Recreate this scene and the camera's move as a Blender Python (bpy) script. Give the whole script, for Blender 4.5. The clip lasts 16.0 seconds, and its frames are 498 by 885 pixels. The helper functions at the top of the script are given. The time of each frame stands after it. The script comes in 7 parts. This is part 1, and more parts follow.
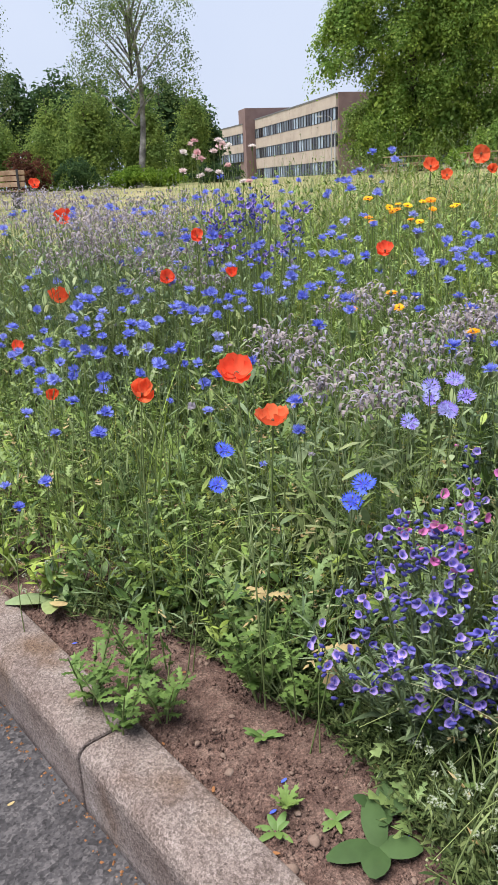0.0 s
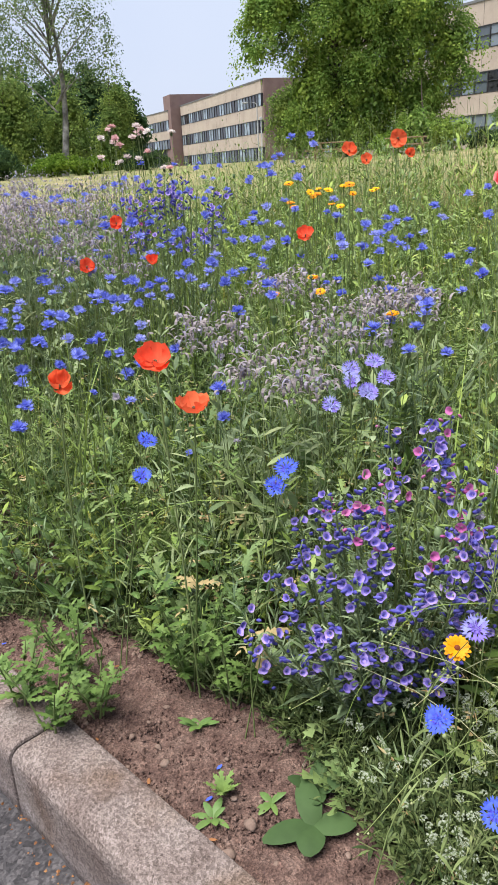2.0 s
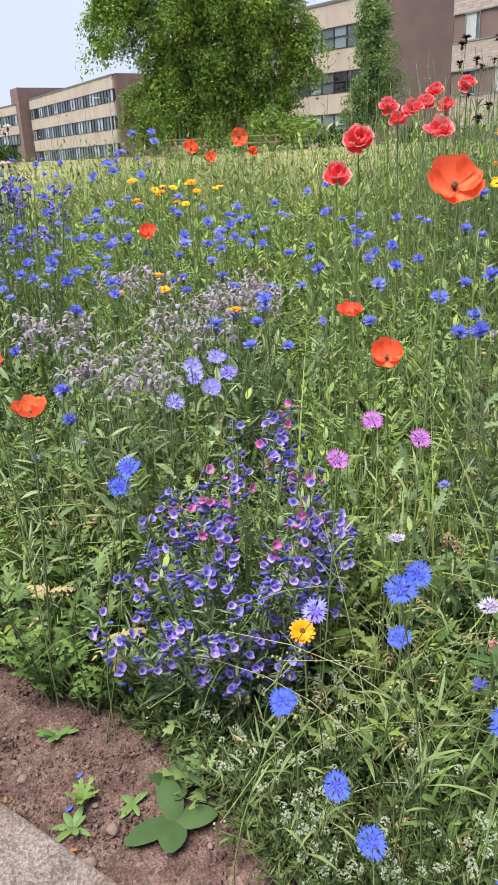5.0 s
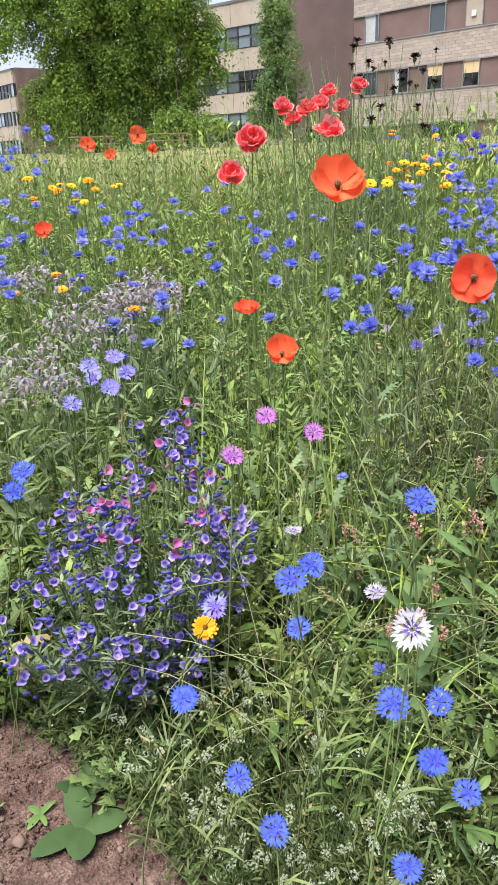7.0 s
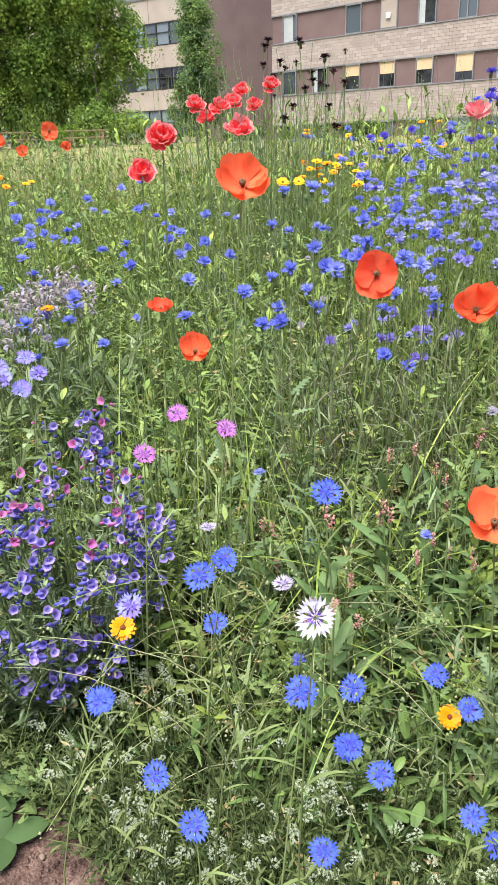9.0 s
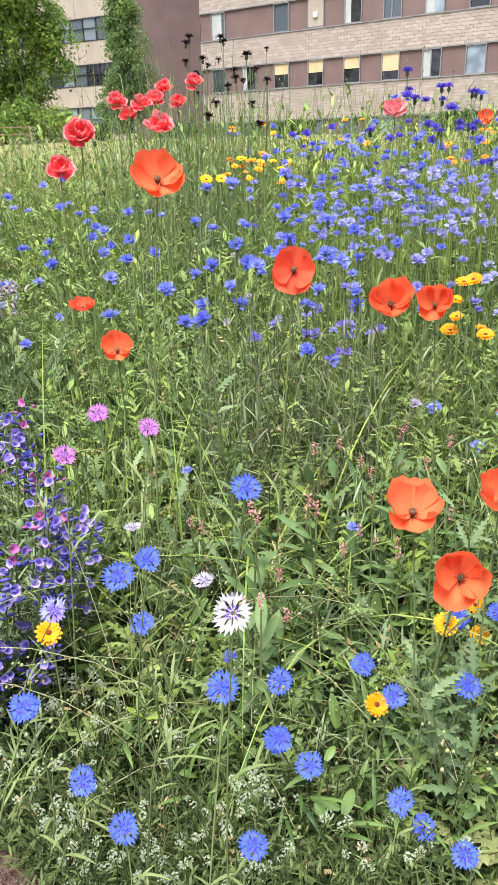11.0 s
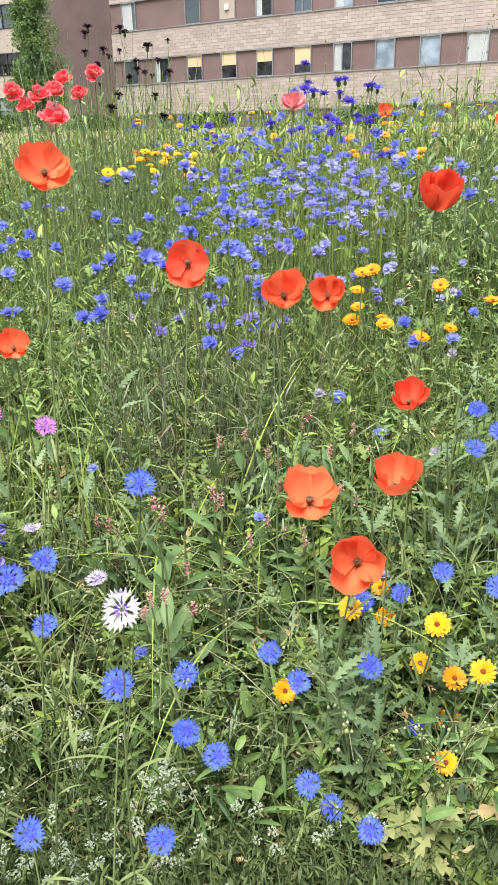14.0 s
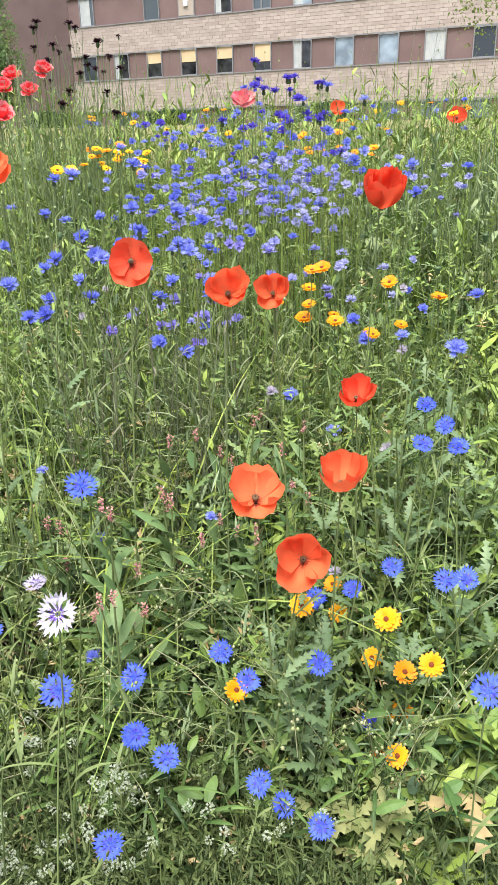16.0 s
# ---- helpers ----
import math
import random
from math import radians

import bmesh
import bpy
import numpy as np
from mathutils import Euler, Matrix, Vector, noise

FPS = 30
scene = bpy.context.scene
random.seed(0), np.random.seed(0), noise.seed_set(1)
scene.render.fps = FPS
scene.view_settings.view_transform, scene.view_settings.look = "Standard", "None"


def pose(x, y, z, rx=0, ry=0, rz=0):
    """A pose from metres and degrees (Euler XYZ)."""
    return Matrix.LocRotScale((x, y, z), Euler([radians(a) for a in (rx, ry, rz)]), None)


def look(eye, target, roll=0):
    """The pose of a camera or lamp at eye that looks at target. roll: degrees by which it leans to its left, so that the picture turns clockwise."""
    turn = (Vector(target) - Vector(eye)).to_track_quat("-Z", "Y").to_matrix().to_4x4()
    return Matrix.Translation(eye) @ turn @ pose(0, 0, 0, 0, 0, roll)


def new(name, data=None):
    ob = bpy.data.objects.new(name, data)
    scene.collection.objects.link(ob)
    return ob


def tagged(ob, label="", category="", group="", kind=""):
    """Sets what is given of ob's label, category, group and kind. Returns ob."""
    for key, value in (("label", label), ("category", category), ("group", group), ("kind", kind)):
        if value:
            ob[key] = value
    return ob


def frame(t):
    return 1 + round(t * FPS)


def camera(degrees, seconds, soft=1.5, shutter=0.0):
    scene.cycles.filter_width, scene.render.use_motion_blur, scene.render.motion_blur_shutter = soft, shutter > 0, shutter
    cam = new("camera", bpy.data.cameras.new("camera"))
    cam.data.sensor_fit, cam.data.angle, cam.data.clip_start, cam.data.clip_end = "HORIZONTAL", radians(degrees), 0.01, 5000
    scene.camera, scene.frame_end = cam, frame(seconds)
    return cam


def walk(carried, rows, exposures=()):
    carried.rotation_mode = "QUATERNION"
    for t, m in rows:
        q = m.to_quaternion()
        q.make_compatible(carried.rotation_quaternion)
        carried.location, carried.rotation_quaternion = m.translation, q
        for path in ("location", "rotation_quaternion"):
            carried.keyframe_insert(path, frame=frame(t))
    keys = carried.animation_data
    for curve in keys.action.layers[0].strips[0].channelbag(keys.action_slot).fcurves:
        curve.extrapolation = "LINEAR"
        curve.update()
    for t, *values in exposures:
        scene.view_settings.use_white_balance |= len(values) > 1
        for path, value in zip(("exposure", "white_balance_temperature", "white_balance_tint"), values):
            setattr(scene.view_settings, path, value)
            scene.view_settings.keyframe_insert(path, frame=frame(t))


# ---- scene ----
cam = camera(37.0, 16.0, soft=1.25)
# seconds, eye x y z, turn about x y z
ROWS = [
    (0, 0.0000, 0.0000, 1.0200, 70.81, 2.42, 0.20),
    (0.5, 0.0062, 0.0027, 1.0172, 70.40, 2.88, -0.82),
    (1, 0.0125, 0.0049, 1.0163, 70.07, 2.81, -2.20),
    (1.5, 0.0203, 0.0051, 1.0149, 69.86, 2.95, -3.39),
    (2, 0.0281, 0.0048, 1.0141, 69.69, 2.90, -5.01),
    (2.5, 0.0369, 0.0026, 1.0143, 69.58, 2.82, -6.65),
    (3, 0.0458, 0.0015, 1.0137, 69.45, 2.80, -8.22),
    (3.5, 0.0542, -0.0007, 1.0137, 69.31, 2.74, -10.05),
    (4, 0.0620, -0.0029, 1.0131, 69.22, 2.62, -11.84),
    (6.5, 0.1000, -0.0209, 1.0133, 68.73, 2.07, -20.30),
    (7, 0.1073, -0.0247, 1.0121, 68.67, 1.93, -21.87),
    (7.5, 0.1139, -0.0295, 1.0122, 68.60, 1.86, -23.23),
    (8, 0.1194, -0.0337, 1.0122, 68.51, 1.70, -24.65),
    (8.5, 0.1249, -0.0381, 1.0123, 68.42, 1.56, -26.07),
    (9, 0.1301, -0.0422, 1.0116, 68.37, 1.50, -27.42),
    (11.5, 0.1598, -0.0598, 1.0088, 68.00, 1.30, -33.48),
    (12, 0.1660, -0.0648, 1.0088, 67.88, 1.25, -34.66),
    (12.5, 0.1713, -0.0695, 1.0080, 67.80, 1.28, -35.59),
    (13, 0.1765, -0.0738, 1.0079, 67.71, 1.29, -36.47),
    (13.5, 0.1817, -0.0778, 1.0076, 67.63, 1.22, -37.40),
    (14, 0.1870, -0.0813, 1.0076, 67.51, 1.23, -38.21),
    (14.5, 0.1938, -0.0851, 1.0071, 67.43, 1.38, -38.84),
    (15, 0.2008, -0.0885, 1.0069, 67.34, 1.39, -39.46),
    (15.5, 0.2077, -0.0925, 1.0069, 67.29, 1.31, -40.19),
    (16, 0.2127, -0.0970, 1.0072, 67.27, 1.15, -40.93),
]
walk(cam, [(t, pose(*place)) for t, *place in ROWS], exposures=((0.0, 0.83), (2.0, 0.86), (4.0, 0.91), (6.5, 1.02), (9.0, 1.18), (11.5, 1.27), (16.0, 1.19)))

# ---- light: a bright overcast sky and a weak, very wide sun
SUN_UP, SUN_ROUND = radians(70), radians(245)
world = bpy.data.worlds.new("overcast_sky")
scene.world = world
world.use_nodes = True
wn, wl = world.node_tree.nodes, world.node_tree.links
sky = wn.new("ShaderNodeTexSky")
sky.sky_type, sky.sun_disc = "NISHITA", False
sky.sun_elevation, sky.sun_rotation = SUN_UP, SUN_ROUND
sky.air_density, sky.dust_density, sky.ozone_density = 1.0, 4.0, 2.0
pale = wn.new("ShaderNodeMix")
pale.data_type = "RGBA"
cloud = wn.new("ShaderNodeTexNoise")
cloud.inputs["Scale"].default_value, cloud.inputs["Detail"].default_value = 1.6, 5
ramp = wn.new("ShaderNodeValToRGB")
ramp.color_ramp.elements[0].position, ramp.color_ramp.elements[0].color = 0.3, (7.6, 8.7, 11.4, 1)
ramp.color_ramp.elements[1].position, ramp.color_ramp.elements[1].color = 0.7, (9.2, 10.1, 12.2, 1)
wl.new(cloud.outputs["Fac"], ramp.inputs["Fac"])
pale.inputs["Factor"].default_value = 0.8
wl.new(sky.outputs["Color"], pale.inputs["A"])
wl.new(ramp.outputs["Color"], pale.inputs["B"])
wl.new(pale.outputs["Result"], wn["Background"].inputs["Color"])
wn["Background"].inputs["Strength"].default_value = 0.053
sun = new("sun", bpy.data.lights.new("sun", "SUN"))
sun.data.energy, sun.data.angle, sun.data.color = 4.3, radians(45), (1.0, 0.97, 0.92)
sun.matrix_world = look((0, 0, 30), (math.sin(SUN_ROUND) * -10, math.cos(SUN_ROUND) * -10, 30 - 10 * math.tan(SUN_UP)))


# ---- materials
def make(name, rough=0.6, spec=0.3):
    m = bpy.data.materials.new(name)
    m.use_nodes = True
    b = m.node_tree.nodes["Principled BSDF"]
    b.inputs["Roughness"].default_value = rough
    b.inputs["Specular IOR Level"].default_value = spec
    return m, m.node_tree.nodes, m.node_tree.links, b


def noise_tex(n, l, scale, detail=4, coords="Object"):
    c = n.new("ShaderNodeTexCoord")
    t = n.new("ShaderNodeTexNoise")
    t.inputs["Scale"].default_value, t.inputs["Detail"].default_value = scale, detail
    l.new(c.outputs[coords], t.inputs["Vector"])
    return t


def stops(n, l, source, colors, lo=0.0, hi=1.0):
    r = n.new("ShaderNodeValToRGB")
    e = r.color_ramp.elements
    while len(e) < len(colors):
        e.new(0.5)
    for i, c in enumerate(colors):
        e[i].position = lo + (hi - lo) * i / max(1, len(colors) - 1)
        e[i].color = (*c, 1)
    l.new(source, r.inputs["Fac"])
    return r.outputs["Color"]


def blend(n, l, a, b, fac, mode="MIX"):
    m = n.new("ShaderNodeMix")
    m.data_type, m.blend_type = "RGBA", mode
    for key, v in (("A", a), ("B", b)):
        if isinstance(v, tuple):
            m.inputs[key].default_value = (*v, 1)
        else:
            l.new(v, m.inputs[key])
    if isinstance(fac, (int, float)):
        m.inputs["Factor"].default_value = fac
    else:
        l.new(fac, m.inputs["Factor"])
    return m.outputs["Result"]


def bump(n, l, b, height, strength, distance):
    k = n.new("ShaderNodeBump")
    k.inputs["Strength"].default_value, k.inputs["Distance"].default_value = strength, distance
    l.new(height, k.inputs["Height"])
    l.new(k.outputs["Normal"], b.inputs["Normal"])


def surface(name, colors, scale, rough=0.8, fine=None, relief=0.3, depth=0.002, fine_mix=0.35, spec=0.3):
    """Mottled solid: broad stains, fine grain and relief at real size."""
    m, n, l, b = make(name, rough, spec)
    broad = noise_tex(n, l, scale, 5)
    grain = noise_tex(n, l, fine or scale * 14, 3)
    c = stops(n, l, broad.outputs["Fac"], colors, 0.3, 0.7)
    g = stops(n, l, grain.outputs["Fac"], [(0.35, 0.35, 0.35), (1, 1, 1)], 0.25, 0.7)
    c = blend(n, l, c, g, fine_mix, "MULTIPLY")
    l.new(c, b.inputs["Base Color"])
    bump(n, l, b, grain.outputs["Fac"], relief, depth)
    return m


def plant(name, colors, rough=0.55, through_light=0.3, scale=60.0, per="island", spec=0.25, patches=0.0):
    """Leaf or petal: a colour of its own for each piece, veined by noise, a little light through it."""
    m, n, l, b = make(name, rough, spec)
    if per == "island":
        r = n.new("ShaderNodeNewGeometry").outputs["Random Per Island"]
    else:
        r = n.new("ShaderNodeObjectInfo").outputs["Random"]
    c = stops(n, l, r, colors)
    if patches:
        p = noise_tex(n, l, patches, 2)
        c = blend(n, l, c, stops(n, l, p.outputs["Fac"], [(0.78, 0.88, 0.95), (1.0, 1.0, 1.0), (1.18, 1.1, 0.88)], 0.32, 0.68), 1.0, "MULTIPLY")
    v = noise_tex(n, l, scale, 3)
    g = stops(n, l, v.outputs["Fac"], [(0.68, 0.68, 0.68), (1.0, 1.0, 1.0)], 0.3, 0.65)
    c = blend(n, l, c, g, 0.7, "MULTIPLY")
    l.new(c, b.inputs["Base Color"])
    if through_light:
        t = n.new("ShaderNodeBsdfTranslucent")
        l.new(c, t.inputs["Color"])
        mix = n.new("ShaderNodeMixShader")
        mix.inputs["Fac"].default_value = through_light
        l.new(b.outputs["BSDF"], mix.inputs[1])
        l.new(t.outputs["BSDF"], mix.inputs[2])
        l.new(mix.outputs["Shader"], n["Material Output"].inputs["Surface"])
    return m


def gritty(name, colors, broad, grit, specks, rough=0.93, depth=0.004, strength=0.8, stain=None):
    """Loose or cast mineral ground: stains, and grains of their own tone and height."""
    m, n, l, b = make(name, rough, 0.2)
    c = stops(n, l, noise_tex(n, l, broad, 6).outputs["Fac"], colors, 0.3, 0.7)
    if stain:
        c = blend(n, l, c, stain, stops(n, l, noise_tex(n, l, broad * 0.6, 4).outputs["Fac"], [(0, 0, 0), (1, 1, 1)], 0.5, 0.66))
    co = n.new("ShaderNodeTexCoord")
    cells = []
    for k in (1.0, 2.6):
        v = n.new("ShaderNodeTexVoronoi")
        v.inputs["Scale"].default_value = grit * k
        l.new(co.outputs["Object"], v.inputs["Vector"])
        cells.append(v)
    c = blend(n, l, c, stops(n, l, cells[0].outputs["Color"], specks, 0.15, 0.85), 0.8, "MULTIPLY")
    c = blend(n, l, c, stops(n, l, cells[1].outputs["Color"], specks, 0.15, 0.85), 0.8, "MULTIPLY")
    l.new(c, b.inputs["Base Color"])
    h = blend(n, l, cells[0].outputs["Distance"], cells[1].outputs["Color"], 0.35)
    bump(n, l, b, h, strength, depth)
    return m


SOIL = gritty("dry_soil", [(0.085, 0.052, 0.045), (0.14, 0.091, 0.078), (0.2, 0.14, 0.12)], 24, 190, [(0.5, 0.47, 0.45), (0.9, 0.88, 0.86), (1.25, 1.2, 1.15)], 0.95, 0.006, 0.9)
LAWN = surface("mown_dry_lawn", [(0.14, 0.155, 0.05), (0.21, 0.2, 0.08), (0.34, 0.27, 0.15)], 0.5, 0.95, 25, 0.6, 0.02, 0.4)
ASPHALT = gritty("old_asphalt", [(0.055, 0.051, 0.054), (0.075, 0.07, 0.073), (0.1, 0.092, 0.094)], 9, 80, [(0.45, 0.45, 0.46), (0.85, 0.85, 0.86), (1.3, 1.28, 1.26)], 0.9, 0.004, 1.0)
KERB = gritty("weathered_kerb_concrete", [(0.13, 0.099, 0.09), (0.185, 0.15, 0.14), (0.24, 0.205, 0.193)], 9, 230, [(0.5, 0.48, 0.46), (0.95, 0.94, 0.92), (1.3, 1.3, 1.3)], 0.93, 0.002, 0.7, (0.13, 0.088, 0.066))
STONE = surface("pebble", [(0.13, 0.085, 0.068), (0.21, 0.145, 0.115), (0.31, 0.235, 0.195)], 30, 0.85, 300)
BEIGE = surface("beige_wall_panel", [(0.37, 0.305, 0.26), (0.43, 0.36, 0.305), (0.47, 0.4, 0.34)], 0.5, 0.9, 18, 0.2, 0.004, 0.2)
DARK_BROWN = surface("dark_brown_cladding", [(0.115, 0.078, 0.077), (0.135, 0.09, 0.087), (0.152, 0.104, 0.1)], 0.7, 0.7, 30, 0.1, 0.002, 0.15)
BROWN = surface("brown_cladding", [(0.16, 0.105, 0.1), (0.19, 0.125, 0.118), (0.215, 0.145, 0.135)], 0.7, 0.7, 30, 0.1, 0.002, 0.15)
MORTAR = surface("pale_mortar", [(0.3, 0.25, 0.22), (0.36, 0.3, 0.265)], 2, 0.95, 60)
FRAME = surface("grey_window_frame", [(0.2, 0.2, 0.21), (0.27, 0.27, 0.28)], 3, 0.5, 60, 0.1, 0.001, 0.1)
DARK = surface("dark_window_frame", [(0.03, 0.03, 0.035), (0.05, 0.05, 0.055)], 3, 0.45, 60, 0.1, 0.001, 0.1)
ROOFING = surface("grey_roof_felt", [(0.12, 0.12, 0.13), (0.18, 0.18, 0.18)], 0.6, 0.9, 20)
BLIND = surface("cream_roller_blind", [(0.62, 0.45, 0.27), (0.7, 0.53, 0.33)], 1.2, 0.8, 50, 0.1, 0.001, 0.1)
# indoor darkness painted as colour on the solid building cores
PAINTED_DARK_ROOM = surface("painted_dark_room", [(0.035, 0.04, 0.045), (0.08, 0.085, 0.09)], 1.5, 0.9, 12)
NET = surface("pale_net_curtain", [(0.4, 0.42, 0.43), (0.5, 0.51, 0.5)], 2.5, 0.85, 60, 0.1, 0.001, 0.1)
WHITE = surface("white_paint", [(0.68, 0.68, 0.68), (0.78, 0.78, 0.77)], 4, 0.5, 60, 0.1, 0.001, 0.1)
WOOD = surface("weathered_bench_wood", [(0.24, 0.15, 0.09), (0.36, 0.25, 0.16), (0.44, 0.33, 0.23)], 6, 0.8, 80, 0.4, 0.002)
BARK = surface("grey_bark", [(0.07, 0.055, 0.045), (0.13, 0.105, 0.085)], 3, 0.95, 25, 0.9, 0.02)
BIRCH_BARK = surface("white_birch_bark", [(0.06, 0.055, 0.05), (0.2, 0.19, 0.175), (0.42, 0.4, 0.37)], 2.2, 0.85, 20, 0.5, 0.01)
STEEL = surface("galvanised_steel", [(0.38, 0.39, 0.4), (0.48, 0.49, 0.5)], 5, 0.5, 80, 0.1, 0.001, 0.15)

BRICK, bn, bl, bb = make("buff_brick", 0.9)
bl.new(stops(bn, bl, bn.new("ShaderNodeObjectInfo").outputs["Random"], [(0.35, 0.285, 0.255), (0.405, 0.335, 0.3), (0.45, 0.375, 0.34)]), bb.inputs["Base Color"])
BRICKS, bn, bl, bb = make("buff_brick_courses", 0.9)
bl.new(stops(bn, bl, bn.new("ShaderNodeNewGeometry").outputs["Random Per Island"], [(0.35, 0.285, 0.255), (0.405, 0.335, 0.3), (0.45, 0.375, 0.34)]), bb.inputs["Base Color"])
# the paler blue-grey stops paint sky reflection into some panes' colour
GLASS, gn, gl, gb = make("window_glass", 0.06, 0.6)
gl.new(stops(gn, gl, gn.new("ShaderNodeObjectInfo").outputs["Random"], [(0.03, 0.035, 0.04), (0.1, 0.12, 0.14), (0.26, 0.31, 0.36)]), gb.inputs["Base Color"])
# opaque near-black colour stands in for the unlit room behind the pane
PAINTED_DARK_GLASS, gn, gl, gb = make("painted_dark_window_glass", 0.05, 0.6)
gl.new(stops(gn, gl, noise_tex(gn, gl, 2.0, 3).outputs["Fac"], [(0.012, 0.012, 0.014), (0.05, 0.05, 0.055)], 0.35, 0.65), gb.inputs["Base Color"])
# reflected sky painted into the base colour as mottled pale blue-grey
PAINTED_SKY_GLASS, gn, gl, gb = make("painted_sky_window_glass", 0.05, 0.9)
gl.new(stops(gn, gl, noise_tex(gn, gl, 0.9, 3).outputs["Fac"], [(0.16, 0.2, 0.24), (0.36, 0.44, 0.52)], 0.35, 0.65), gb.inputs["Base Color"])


# ---- shapes
def part(name, bm, material, parent=None, label="", smooth=False):
    me = bpy.data.meshes.new(name)
    bm.to_mesh(me)
    bm.free()
    return hang(name, me, material, parent, label, smooth)


def hang(name, me, material, parent=None, label="", smooth=False):
    if material and not me.materials:
        me.materials.append(material)
    if smooth:
        me.polygons.foreach_set("use_smooth", [True] * len(me.polygons))
    ob = new(name, me)
    if parent:
        ob.parent = parent
    return tagged(ob, label)


def empty(name, m=None):
    ob = new(name)
    if m is not None:
        ob.matrix_world = m
    return ob


def sheet(name, V, F, material=None, smooth=False):
    """A mesh from arrays: V is (n, 3); F is (k, 3) or (k, 4), or a list of such."""
    V = np.asarray(V, dtype=np.float32).reshape(-1, 3)
    groups = [np.asarray(f, dtype=np.int32) for f in (F if isinstance(F, list) else [F])]
    groups = [f for f in groups if len(f)]
    me = bpy.data.meshes.new(name)
    sizes = np.concatenate([np.full(len(f), f.shape[1], dtype=np.int32) for f in groups])
    flat = np.concatenate([f.ravel() for f in groups]).astype(np.int32)
    me.vertices.add(len(V))
    me.vertices.foreach_set("co", V.ravel())
    me.loops.add(len(flat))
    me.loops.foreach_set("vertex_index", flat)
    me.polygons.add(len(sizes))
    me.polygons.foreach_set("loop_start", np.concatenate(([0], np.cumsum(sizes)[:-1])).astype(np.int32))
    if not smooth:
        me.shade_flat()
    if smooth:
        me.polygons.foreach_set("use_smooth", np.ones(len(sizes), dtype=bool))
    me.update(calc_edges=True)
    me.validate()
    if material:
        me.materials.append(material)
    return me


def box(bm, x0, x1, y0, y1, z0, z1, bevel=0.0):
    r = bmesh.ops.create_cube(bm, size=1, matrix=Matrix.Translation(((x0 + x1) / 2, (y0 + y1) / 2, (z0 + z1) / 2)) @ Matrix.Diagonal((x1 - x0, y1 - y0, z1 - z0, 1)))
    if bevel:
        es = list({e for v in r["verts"] for e in v.link_edges})
        bmesh.ops.bevel(bm, geom=es, offset=bevel, segments=2, affect="EDGES", profile=0.6)
    return bm


def boxed(x0, x1, y0, y1, z0, z1, bevel=0.0):
    return box(bmesh.new(), x0, x1, y0, y1, z0, z1, bevel)


# ---- the lie of the land: a kerb line, a flower bed behind it, a lawn that climbs to the buildings
NX, NY = 0.77, 0.638          # into the bed, square to the kerb
BACK = 0.57                   # back of the kerb
rng = np.random.default_rng(7)


def into(x, y):
    return NX * x + NY * y - BACK


def plan(s, u):
    """The place s metres behind the kerb and u metres along it."""
    return NX * (s + BACK) + NY * u, NY * (s + BACK) - NX * u


RISE_S = [-50, 0, 0.3, 2.5, 4.4, 7, 10, 36, 60, 130, 700]
RISE_Z = [0, 0, 0.015, 0.14, 0.25, 0.66, 0.76, 1.3, 1.55, 1.8, 2.4]


def ground_z(x, y):
    s = into(np.asarray(x, dtype=float), np.asarray(y, dtype=float))
    return np.interp(s, RISE_S, RISE_Z)


def ground_sheet():
    ss = np.concatenate([np.linspace(0, 1.2, 61), np.linspace(1.25, 5, 76), np.linspace(5.4, 20, 40), np.geomspace(21, 700, 50)])
    us = np.concatenate([-np.geomspace(600, 3.05, 50), np.linspace(-3, 2.4, 217), np.geomspace(2.45, 600, 50)])
    S, U = np.meshgrid(ss, us, indexing="ij")
    X, Y = plan(S, U)
    Z = ground_z(X, Y)
    lump = np.array([noise.noise((x * 9, y * 9, 0)) * 0.012 + noise.noise((x * 31, y * 31, 3)) * 0.007 for x, y in zip(X.ravel(), Y.ravel())]).reshape(X.shape)
    Z = Z + np.where(S < 5, lump * np.clip(S / 0.06, 0.15, 1), 0)
    n, k = S.shape
    i = np.arange((n - 1) * (k - 1))
    a = i // (k - 1) * k + i % (k - 1)
    F = np.stack([a, a + 1, a + k + 1, a + k], 1)
    me = sheet("ground", np.stack([X, Y, Z], -1), F, SOIL, True)
    me.materials.append(LAWN)
    me.polygons.foreach_set("material_index", (S[:-1, :-1].ravel() > 4.2).astype(np.int32))
    return tagged(new("ground", me), "bare brown soil rising to a mown dry lawn", "ground", kind="structure")


ground_sheet()

# road: one sheet at the foot of the kerb
road_corners = [plan(s, u) for s, u in ((-0.14, -600), (-0.14, 600), (-400, 600), (-400, -600))]
road = sheet("road", [(x, y, -0.1) for x, y in road_corners], np.array([[0, 1, 2, 3]]), ASPHALT)
tagged(new("road", road), "dark grey worn asphalt road beside the kerb", "road", kind="structure")


